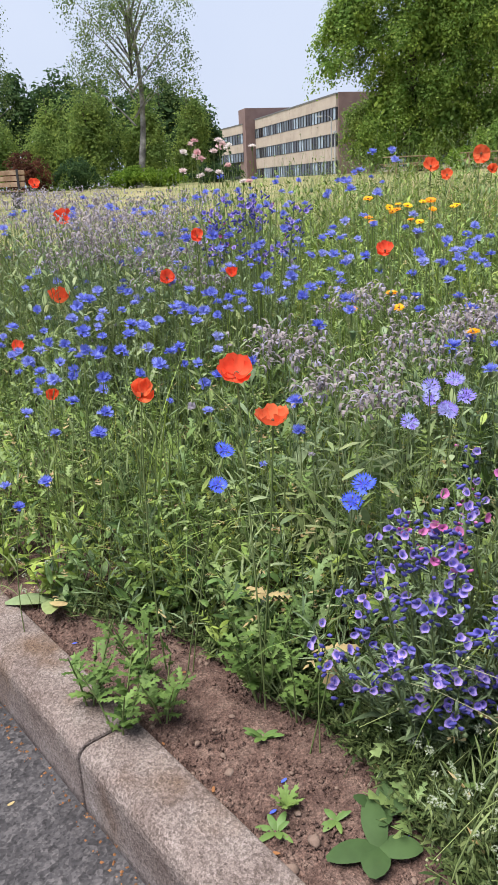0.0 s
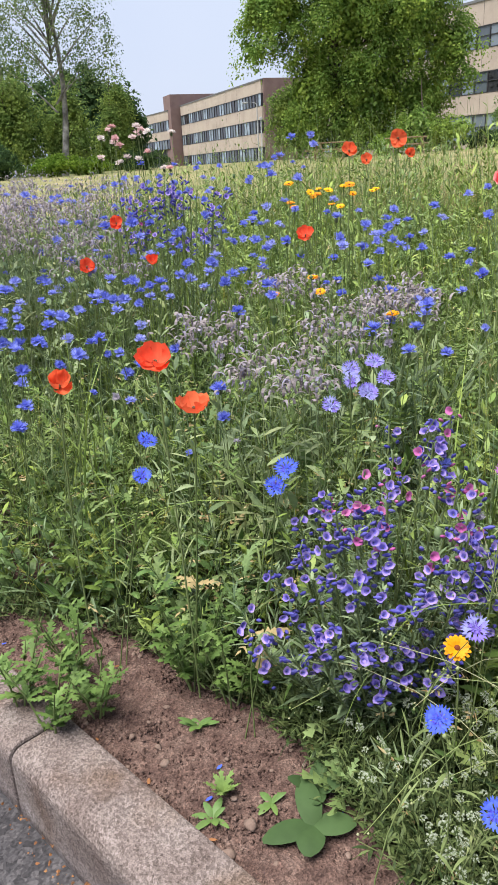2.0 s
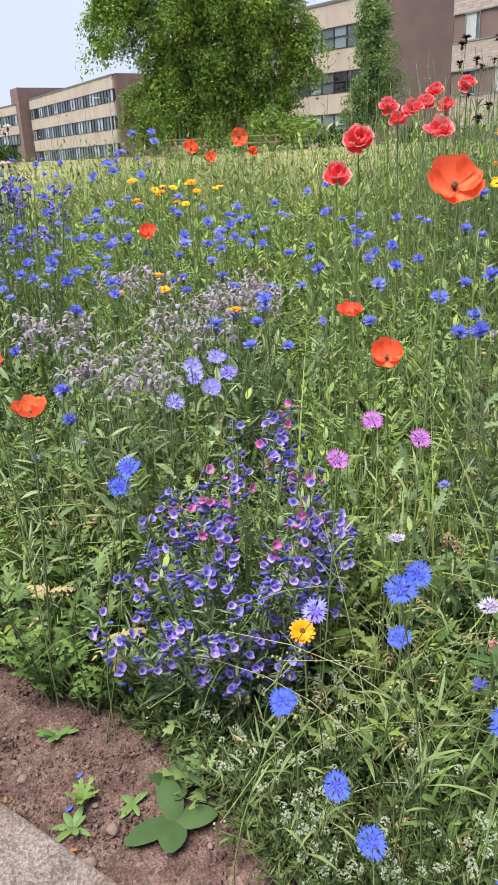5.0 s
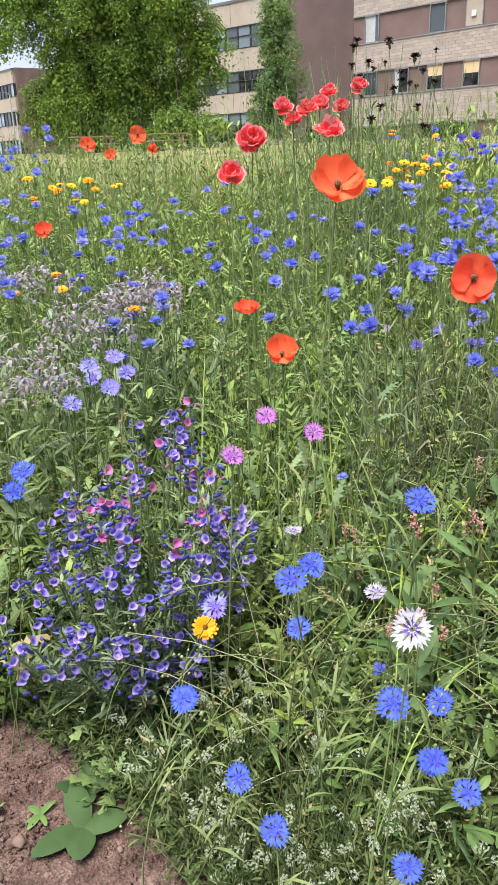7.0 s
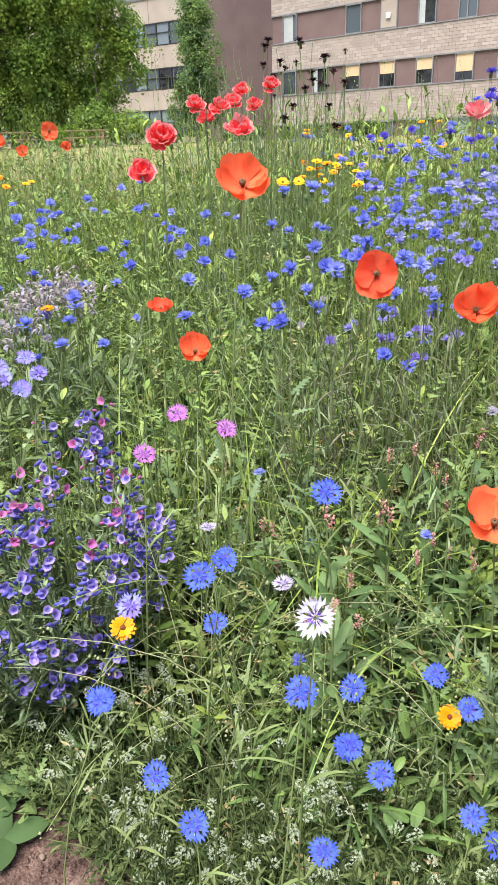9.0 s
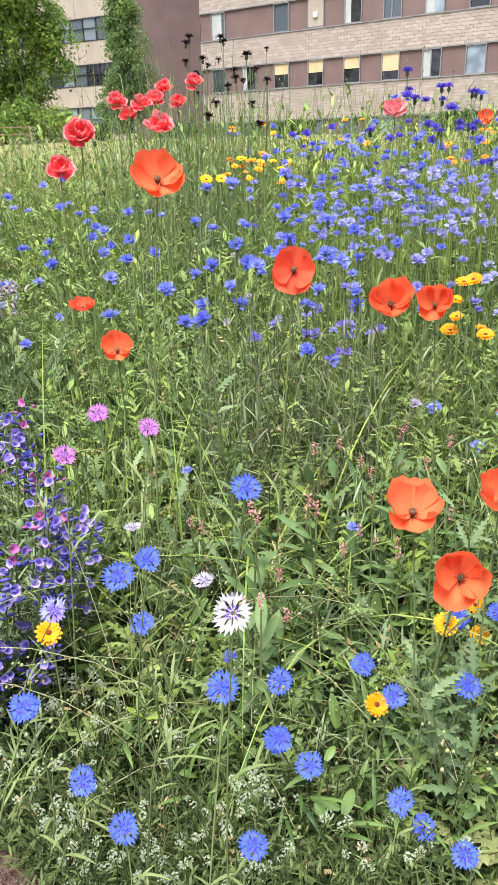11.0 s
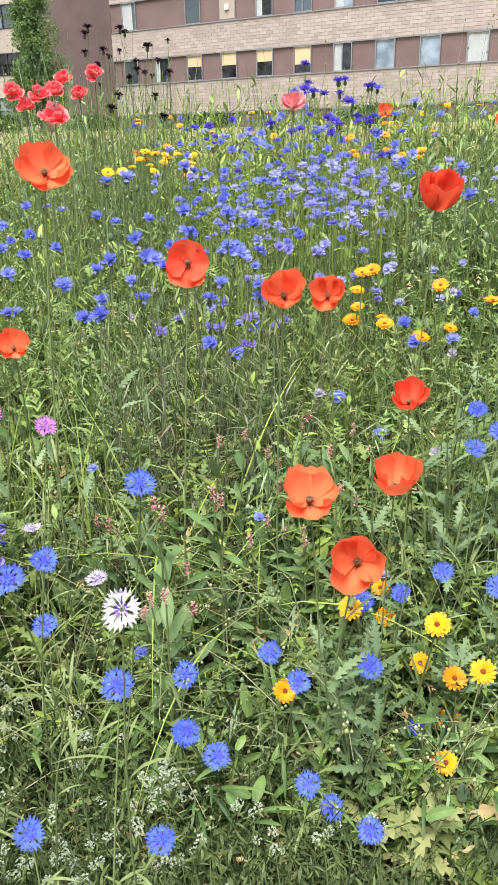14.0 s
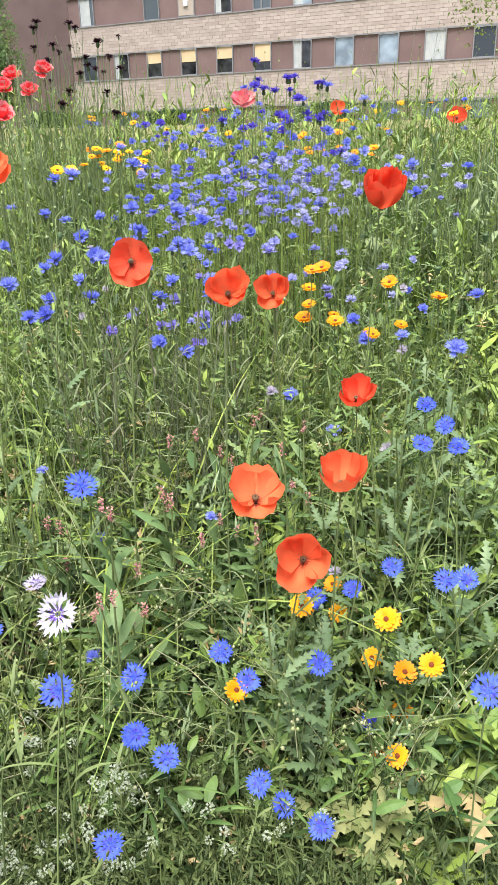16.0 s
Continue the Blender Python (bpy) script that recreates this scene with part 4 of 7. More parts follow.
tree("birch_tree", -15.4, 45.5, 15.0, [(-15.6, 45.5, 9.5, 2.4, 2.4, 3.4), (-14.4, 45.5, 6.6, 1.3, 1.4, 2.0)], 170, 62, 0.12, 0.72, 1.5, BIRCH_LEAF, BIRCH_BARK, 0.2, 18, "tall silver birch with thin drooping twigs", core=0.0, flat=0.45)
for k, (x, y, h, w) in enumerate(((-19.5, 58, 7.4, 2.8), (-15.2, 60, 7.9, 2.5), (-11.4, 57, 8.5, 2.3), (-8.1, 59, 7.6, 2.0), (-4.7, 62, 8.2, 1.4), (-22.5, 57, 9.0, 3.0))):
    tree("willow_tree", x, y, h + 1, [(x, y, h * 0.45, w, w, h * 0.4), (x + 0.5, y, h * 0.74, w * 0.6, w * 0.6, h * 0.24)], 130, 110, 0.17, 0.75, 2.4, WOOD_LEAF, BARK, 0.15, 4, "leafy green tree with hanging branches at the edge of the lawn", "tree", core=0.25, flat=1.5, loose=0.3)
for x, y, h, w in ((-17, 78, 11.5, 6), (-9, 80, 11, 5), (-26, 76, 12.5, 6), (-6.4, 84, 9.5, 3.0)):
    tree("woodland_tree", x, y, h + 1, [(x, y, h * 0.6, w, w, h * 0.42)], 90, 110, 0.4, 1.3, 0.8, DEEP_LEAF, BARK, 0.3, 4, "dark green tree of the wood behind", "tree")
tree("slim_birch", 20.2, 45.8, 10.0, [(20.4, 45.8, 4.3, 1.8, 1.7, 2.1), (20.5, 45.8, 6.6, 1.5, 1.4, 1.8), (20.5, 45.8, 8.6, 1.0, 1.0, 1.3)], 150, 110, 0.13, 0.55, 0.7, leaf_mat("slim_birch_leaf", [(0.12, 0.2, 0.075), (0.19, 0.29, 0.11), (0.27, 0.38, 0.15)]), BIRCH_BARK, 0.14, 8, "young birch with a full green crown before the office", "tree", loose=0.25)
tree("birch_tree", 14.6, 7.4, 8.5, [(14.2, 7.5, 5.4, 2.0, 2.2, 2.4), (11.05, 7.15, 2.85, 0.42, 0.42, 0.4)], 90, 120, 0.055, 0.42, 0.6, leaf_mat("near_birch_leaf", [(0.12, 0.17, 0.05), (0.19, 0.25, 0.08), (0.26, 0.32, 0.12)]), BIRCH_BARK, 0.14, 12, "birch with hanging twigs near the bed", "tree", core=0.05)
for x, y, r, h, m, label in ((-12.3, 43.3, 1.6, 2.5, RED_LEAF, "rounded copper-red shrub on the lawn edge"), (-9.9, 45.5, 1.6, 1.9, DEEP_LEAF, "low dark green shrub"), (-6.6, 45.0, 1.6, 1.3, SHRUB_LEAF, "bright yellow-green shrub on the lawn edge"), (-4.9, 45.6, 1.2, 1.0, SHRUB_LEAF, "bright yellow-green shrub on the lawn edge"), (-2.2, 50, 2.0, 1.3, DEEP_LEAF, "low dark green shrub"), (-17.4, 44.5, 1.8, 1.6, DEEP_LEAF, "low dark green shrub"), (10.4, 38.5, 1.1, 1.1, SHRUB_LEAF, "bright yellow-green shrub below the tree"), (17.5, 44.5, 1.6, 1.1, DEEP_LEAF, "low dark green shrub"), (22.5, 43.5, 1.5, 1.0, DEEP_LEAF, "low dark green shrub"), (27.5, 38.5, 1.6, 0.9, DEEP_LEAF, "clipped dark shrub by the office"), (31.5, 29.5, 1.9, 1.0, DEEP_LEAF, "clipped dark shrub by the office")):
    g = float(ground_z(x, y))
    ob = empty("shrub", Matrix.Translation((x, y, g)))
    (V, F), c = bough_crown([(0, 0, h * 0.5, r * 0.85, r * 0.85, h * 0.45)], 46, 60, 0.12, 0.32, 0.1)
    hang("stem", limb_mesh("stem", [(0, 0, -0.1), (0.05, 0, h * 0.3), (0, 0.05, h * 0.6)], 0.06, 0.03, BARK, 5), None, ob)
    tagged(hang("leaves", sheet("leaves", V, F, m), None, ob), kind="stuff")
    tagged(ob, label, "shrub")


def picnic_table(x, y, turn):
    ob = empty("picnic_table", Matrix.Translation((x, y, float(ground_z(x, y)))) @ Matrix.Rotation(radians(turn), 4, "Z"))
    for k in range(5):
        part("plank", boxed(-0.95, 0.95, -0.37 + 0.15 * k, -0.23 + 0.15 * k, 0.72, 0.76, 0.008), WOOD, ob)
    for sy in (-1, 1):
        part("seat", boxed(-0.95, 0.95, sy * 0.72 - 0.13, sy * 0.72 + 0.13, 0.42, 0.46, 0.008), WOOD, ob)
    for sx in (-0.7, 0.7):
        part("crossbar", boxed(sx - 0.04, sx + 0.04, -0.8, 0.8, 0.34, 0.42), WOOD, ob)
        for sy in (-1, 1):
            leg = boxed(-0.035, 0.035, -0.05, 0.05, -0.02, 0.8)
            bmesh.ops.transform(leg, matrix=Matrix.Translation((sx + 0.076, sy * 0.52, 0)) @ Matrix.Rotation(radians(25 * sy), 4, "X"), verts=leg.verts)
            part("leg", leg, WOOD, ob)
    return tagged(ob, "weathered wooden picnic table with fixed seats on the lawn", "picnic table", "picnic tables on the lawn")


picnic_table(6.95, 35.8, 12)
picnic_table(10.6, 36.6, -8)

bench = empty("bench", Matrix.Translation((-6.45, 19.4, float(ground_z(-6.45, 19.4)))) @ Matrix.Rotation(radians(-8), 4, "Z"))
for k in range(3):
    part("seat_slat", boxed(-0.8, 0.8, -0.2 + 0.13 * k, -0.09 + 0.13 * k, 0.43, 0.46, 0.006), WOOD, bench)
for k in range(3):
    part("back_slat", boxed(-0.8, 0.8, 0.22 + 0.03 * k, 0.25 + 0.03 * k, 0.55 + 0.14 * k, 0.66 + 0.14 * k, 0.006), WOOD, bench)
for sx in (-0.65, 0.65):
    part("leg", boxed(sx - 0.03, sx + 0.03, -0.2, 0.24, -0.03, 0.43), DARK, bench)
    part("back_post", boxed(sx - 0.025, sx + 0.025, 0.18, 0.215, 0.43, 0.96), DARK, bench)
tagged(bench, "brown wooden slatted bench on dark legs on the lawn", "bench")


def street_lamp(x, y, h, arm):
    g = float(ground_z(x, y))
    ob = empty("street_lamp", Matrix.Translation((x, y, g)))
    hang("pole", limb_mesh("pole", [(0, 0, -0.1), (0, 0, h * 0.5), (0, 0, h)], 0.07, 0.05, STEEL, 8), None, ob)
    if arm:
        hang("arm", limb_mesh("arm", [(0, 0, h - 0.05), (-0.15, 0, h + 0.12), (-0.5, 0, h + 0.22), (-1.0, 0, h + 0.2)], 0.05, 0.04, STEEL, 6), None, ob)
        part("lamp_head", boxed(-1.5, -0.95, -0.12, 0.12, h + 0.12, h + 0.26, 0.04), STEEL, ob)
    else:
        part("lamp_head", boxed(-0.16, 0.16, -0.16, 0.16, h, h + 0.3, 0.05), STEEL, ob)
    return tagged(ob, "pale grey steel lamp post on the lawn", "street lamp", "lamp posts")


street_lamp(-6.6, 62.0, 3.0, True)
street_lamp(8.6, 85.0, 5.6, True)
street_lamp(9.3, 88.0, 4.2, False)


# ---- flowers
POPPY_RED = plant("poppy_red", [(0.88, 0.095, 0.045), (0.9, 0.12, 0.055), (0.91, 0.14, 0.065)], 0.6, 0.4, 45, "object", 0.12)
POPPY_ORANGE = plant("poppy_orange", [(0.91, 0.15, 0.06), (0.93, 0.2, 0.08)], 0.6, 0.4, 45, "object", 0.12)
POPPY_PINK = plant("poppy_pink_red", [(0.78, 0.055, 0.065), (0.83, 0.09, 0.095)], 0.55, 0.35, 45, "object", 0.15)
POPPY_BLUSH = plant("poppy_salmon_pink", [(0.8, 0.17, 0.24), (0.84, 0.36, 0.33)], 0.55, 0.35, 45, "object", 0.15)
POPPY_EDGE = plant("poppy_pale_edge", [(0.83, 0.22, 0.23), (0.85, 0.34, 0.34)], 0.55, 0.35, 45, "object", 0.15)
BLACKISH = plant("poppy_stamens", [(0.02, 0.012, 0.016), (0.05, 0.03, 0.03)], 0.8, 0, 90, "island")
POD = plant("poppy_pod", [(0.09, 0.055, 0.03), (0.16, 0.1, 0.05)], 0.6, 0, 90, "object")
CORN_BLUE = plant("cornflower_blue", [(0.12, 0.15, 0.62), (0.18, 0.22, 0.71), (0.29, 0.33, 0.77)], 0.6, 0.3, 70, "object", 0.15)
CORN_NEAR = plant("fresh_cornflower_blue", [(0.075, 0.12, 0.68), (0.1, 0.165, 0.78)], 0.6, 0.3, 70, "object", 0.15)
CORN_PALE = plant("pale_cornflower", [(0.24, 0.17, 0.62), (0.34, 0.36, 0.68)], 0.6, 0.3, 70, "object", 0.15)
CORN_FAR = plant("drift_cornflower_blue", [(0.12, 0.15, 0.58), (0.2, 0.24, 0.7), (0.34, 0.37, 0.74)], 0.6, 0.3, 70, "island", 0.12)
PALE_FAR = plant("drift_cornflower_lilac", [(0.22, 0.22, 0.6), (0.34, 0.35, 0.66), (0.44, 0.44, 0.68)], 0.6, 0.3, 70, "island", 0.12)
CORN_VIOLET = plant("violet_cornflower", [(0.07, 0.05, 0.42), (0.12, 0.08, 0.55)], 0.6, 0.3, 70, "object", 0.15)
CORN_PINK = plant("pink_cornflower", [(0.42, 0.14, 0.46), (0.5, 0.2, 0.53)], 0.6, 0.3, 70, "object", 0.15)
CORN_WHITE = plant("white_cornflower", [(0.5, 0.46, 0.57), (0.58, 0.55, 0.63)], 0.6, 0.3, 70, "object", 0.15)
SPENT = plant("spent_lilac_petal", [(0.36, 0.32, 0.42), (0.5, 0.46, 0.52)], 0.7, 0.3, 70, "object", 0.1)
CORN_BLACK = plant("black_scabious", [(0.018, 0.006, 0.01), (0.035, 0.012, 0.018)], 0.8, 0.1, 70, "object", 0.1)
CORN_HEART = plant("cornflower_heart", [(0.06, 0.02, 0.22), (0.13, 0.045, 0.4), (0.21, 0.08, 0.5)], 0.7, 0.1, 70, "island", 0.1)
BLUSH = plant("blush_white_petal", [(0.75, 0.6, 0.58), (0.8, 0.74, 0.7), (0.72, 0.42, 0.42)], 0.6, 0.3, 70, "object", 0.15)
GOLD = plant("marigold_yellow", [(0.88, 0.35, 0.004), (0.9, 0.43, 0.007), (0.87, 0.3, 0.004)], 0.5, 0.3, 70, "object", 0.2)
YELLOW = plant("marigold_clear_yellow", [(0.88, 0.5, 0.01), (0.9, 0.58, 0.015)], 0.5, 0.3, 70, "object", 0.2)
ORANGE = plant("marigold_orange", [(0.85, 0.28, 0.005), (0.88, 0.36, 0.01)], 0.5, 0.3, 70, "object", 0.2)
GOLD_HEART = plant("marigold_heart", [(0.1, 0.02, 0.01), (0.2, 0.05, 0.01)], 0.8, 0, 200, "island")
CALYX = plant("scaly_calyx", [(0.1, 0.13, 0.05), (0.15, 0.17, 0.08)], 0.7, 0, 160, "object")
WHITE_PETAL = plant("tiny_white_petal", [(0.2, 0.25, 0.13), (0.34, 0.38, 0.27), (0.45, 0.48, 0.4)], 0.6, 0.25, 70, "island", 0.1)
ECHIUM_BLUE = plant("bugloss_violet", [(0.19, 0.155, 0.6), (0.27, 0.23, 0.68)], 0.5, 0.35, 90, "object", 0.2)
ECHIUM_DEEP = plant("bugloss_deep_blue", [(0.1, 0.095, 0.43), (0.17, 0.16, 0.53)], 0.5, 0.3, 90, "object", 0.2)
ECHIUM_PINK = plant("bugloss_pink", [(0.5, 0.11, 0.36), (0.6, 0.2, 0.42)], 0.5, 0.3, 90, "object", 0.2)
ECHIUM_RIM = plant("bugloss_pale_rim", [(0.3, 0.22, 0.66), (0.4, 0.31, 0.72), (0.48, 0.34, 0.74)], 0.5, 0.3, 90, "object", 0.2)
PINK_SPIKE = plant("pink_spike", [(0.5, 0.17, 0.2), (0.62, 0.38, 0.3)], 0.7, 0.2, 120, "island")


def lathe(profile, n=8):
    """A turned mesh from (radius, height) pairs."""
    a = np.arange(n) * 2 * np.pi / n
    V = np.concatenate([np.stack([r * np.cos(a), r * np.sin(a), np.full(n, z)], 1) for r, z in profile])
    F = [(i * n + j, i * n + (j + 1) % n, (i + 1) * n + (j + 1) % n, (i + 1) * n + j) for i in range(len(profile) - 1) for j in range(n)]
    return V, np.array(F)


def petal_grid(R, depth, ruffle, seed, span=1.4, rows=9, cols=15):
    """One broad petal, a sector of a bowl with a wavy rim and fine crinkles."""
    r = np.random.default_rng(seed)
    t = np.linspace(0.05, 1, rows)[:, None]
    v = np.linspace(-1, 1, cols)[None]
    p = r.uniform(0, 6, 6)
    edge = 1 - 0.2 * np.abs(v) ** 3 + 0.025 * np.sin(v * 6 + p[0]) + 0.02 * np.sin(v * 13 + p[1])
    q = R * t * (1 - (1 - edge) * t ** 2) * (1 - 0.33 * depth * t ** 2)
    th = v * span * (0.8 + 0.2 * t) * (1 + 0.03 * np.sin(5 * t + p[2]))
    z = depth * R * t ** 1.6 + ruffle * R * t ** 2 * (0.6 * np.sin(th * 6 + p[3]) + 0.4 * np.sin(th * 15 + p[4]) + 0.5 * np.sin(5 * t + 3 * v + p[5]))
    V = np.stack([q * np.sin(th), q * np.cos(th), z + 0 * v], -1).reshape(-1, 3)
    F = [(i * cols + j, i * cols + j + 1, (i + 1) * cols + j + 1, (i + 1) * cols + j) for i in range(rows - 1) for j in range(cols - 1)]
    return V, np.array(F)


PETALS = {}


def petal_mesh(kind, k, material):
    key = (kind, k, material.name)
    if key not in PETALS:
        depth = {"open": 0.58, "flat": 0.3, "cup": 0.9, "shy": 1.15}[kind]
        inner = k % 2
        PETALS[key] = sheet("petal", *petal_grid(0.0385 - 0.003 * inner, depth + 0.12 * inner, 0.125, 11 * k + len(kind)), material, True)
    return PETALS[key]


def frill_mesh(ring, k, body, edge):
    """Petal of a double poppy with a pale frilled edge."""
    key = ("frill", ring, k, body.name)
    if key not in PETALS:
        R, depth = ((0.039, 0.35), (0.034, 0.75), (0.026, 1.2))[ring]
        V, F = petal_grid(R, depth, 0.11, 31 * k + ring, 0.75, 7, 11)
        me = sheet("petal", V, F, body, True)
        me.materials.append(edge)
        me.polygons.foreach_set("material_index", [1 if f >= 50 else 0 for f in range(len(F))])
        PETALS[key] = me
    return PETALS[key]


def double_poppy(x, y, z, size=0.07, tilt=35, turn=0.0, pale=False):
    z -= 0.006 * math.hypot(x, y)
    ob = stand("double_poppy", x, y, z, 0.0018)
    rot = facing(x, y, tilt, turn) @ Matrix.Scale(size / 0.075, 4)
    for ring, count in enumerate((5, 5, 4)):
        for j in range(count):
            o = hang("petal", frill_mesh(ring, j % 3, *((POPPY_BLUSH, POPPY_BLUSH) if pale else (POPPY_PINK, POPPY_EDGE))), None, ob)
            o.matrix_basis = rot @ Matrix.Translation((0, 0, 0.002 * ring)) @ Matrix.Rotation(6.283 * (j + 0.4 * ring + random.uniform(-0.15, 0.15)) / count, 4, "Z") @ Matrix.Rotation(radians(random.uniform(-18, 14)), 4, "X") @ Matrix.Scale(random.uniform(0.85, 1.1), 4)
    return tagged(ob, "pale salmon-pink double poppy" if pale else "pink-red double poppy with pale frilled petal edges", "poppy", "double poppies in the bed")


def stem_mesh(top, foot, radius, sway=0.02, name="stem", leaves=5, leaf=1.0):
    """A thin bent stem from foot to top, in the frame of the top."""
    top, foot = Vector(top), Vector(foot)
    mid = (top + foot) / 2 + Vector((random.uniform(-sway, sway), random.uniform(-sway, sway), 0))
    pts = [((1 - t) ** 2 * foot + 2 * t * (1 - t) * mid + t * t * top) - top for t in (0, 0.25, 0.5, 0.75, 0.92, 1)]
    V, F = [], []
    for i, p in enumerate(pts):
        r = radius * (1.25 - 0.35 * i / 5)
        V += [(p.x + r * math.cos(a), p.y + r * math.sin(a), p.z) for a in (0, 1.571, 3.142, 4.712)]
    for i in range(5):
        F += [(4 * i + j, 4 * i + (j + 1) % 4, 4 * i + 4 + (j + 1) % 4, 4 * i + 4 + j) for j in range(4)]
    n = leaves
    at = np.array([tuple(pts[0].lerp(pts[-1], q) + (mid - (top + foot) / 2) * 2 * q * (1 - q)) for q in uni(0.3, 0.9, n)])
    lv, lf = blades(at, uni(0, 6.283, n), leaf * uni(0.03, 0.08, n), uni(0.2, 0.9, n), uni(0.2, 1.4, n), uni(0.003, 0.006, n) * leaf ** 0.5, 4, "lance")
    return sheet(name, np.concatenate([np.array(V), lv]), np.concatenate([np.array(F), lf + len(V)]), STEM, True)


def facing(x, y, tilt, turn=0.0, spin=None):
    """A head's turn: tilted towards the road by so many degrees, then turned sideways."""
    a = math.atan2(-0.05 - y, 0.12 - x) + radians(turn)
    axis = Vector((math.cos(a + math.pi / 2), math.sin(a + math.pi / 2), 0))
    return Matrix.Rotation(radians(tilt), 4, axis) @ Matrix.Rotation(random.uniform(0, 6.28) if spin is None else a - math.pi / 2 + spin, 4, "Z")


def stand(name, x, y, z, radius=0.0015, sway=0.03, foot=0.05, leaf=1.0):
    ob = empty(name, Matrix.Translation((x, y, z)))
    fx, fy = x + random.uniform(-foot, foot), y + random.uniform(-foot * 0.3, foot)
    hang("stem", stem_mesh((x, y, z), (fx, fy, float(ground_z(fx, fy)) - 0.01), radius, sway, leaf=leaf), None, ob)
    return ob


def spiky(n, r, l0, l1, open_angle):
    """A tuft of fine points that grow from one small disc."""
    V, F = [(0, 0, 0.0005)], []
    for i in range(n):
        a = 2 * math.pi * i / n
        q = r * random.uniform(0.3, 1)
        e = open_angle * random.uniform(0.3, 1.1)
        L = random.uniform(l0, l1)
        k = len(V)
        w = 0.5 / n * 6.283
        tip = (math.cos(a) * (q + L * math.sin(e)), math.sin(a) * (q + L * math.sin(e)), L * math.cos(e))
        V += [(q * math.cos(a - w), q * math.sin(a - w), 0.001), (q * math.cos(a + w), q * math.sin(a + w), 0.001), tip]
        F += [(0, k, k + 1), (k, k + 2, k + 1)]
    return V, np.array(F)


STAMEN = None
PODM = None


def stamen_mesh():
    V, F = lathe([(0.0055, 0.002), (0.0065, 0.005), (0.0045, 0.0075), (0.001, 0.0085)], 10)
    v2, f2 = spiky(60, 0.0065, 0.007, 0.013, 1.15)
    return sheet("stamen_ring", v2, f2, BLACKISH)


def poppy(x, y, z, size=0.075, tilt=45, kind="open", color=None, turn=0.0, petals=4, label=""):
    global STAMEN, PODM
    color = color or POPPY_RED
    z -= 0.006 * math.hypot(x, y)
    ob = stand("poppy", x, y, z, 0.0016)
    if STAMEN is None:
        STAMEN = stamen_mesh()
        PODM = sheet("pod", *lathe([(0.001, 0), (0.003, 0.003), (0.0038, 0.007), (0.0042, 0.0085), (0.001, 0.0095)], 10), POD, True)
    k = size / 0.075
    rot = facing(x, y, tilt, turn, random.uniform(-0.4, 0.4))
    flop = {"flat": (-10, 4), "open": (-24, -4), "cup": (-26, -4), "shy": (-20, 10)}[kind]
    for j in range(petals):
        o = hang("petal", petal_mesh(kind, (j // 2) + 2 * (j % 2), color), None, ob)
        o.matrix_basis = rot @ Matrix.Translation((0, 0, 0.0012 * (j // 2))) @ Matrix.Rotation(radians(j * 180 + (90 if j >= 2 else 0) + random.uniform(-14, 14)), 4, "Z") @ Matrix.Rotation(radians(random.uniform(*flop) if j == 0 else random.uniform(-4, 10) if j == 1 else random.uniform(-20, 6)), 4, "X") @ Matrix.Scale(k * random.uniform(0.93, 1.07), 4)
    o = hang("stamen_ring", STAMEN, None, ob)
    o.matrix_basis = rot @ Matrix.Scale(k * 0.78, 4)
    o = hang("pod", PODM, None, ob)
    o.matrix_basis = rot @ Matrix.Scale(k, 4)
    return tagged(ob, label or "red field poppy with thin crumpled petals", "poppy", "poppies in the bed")


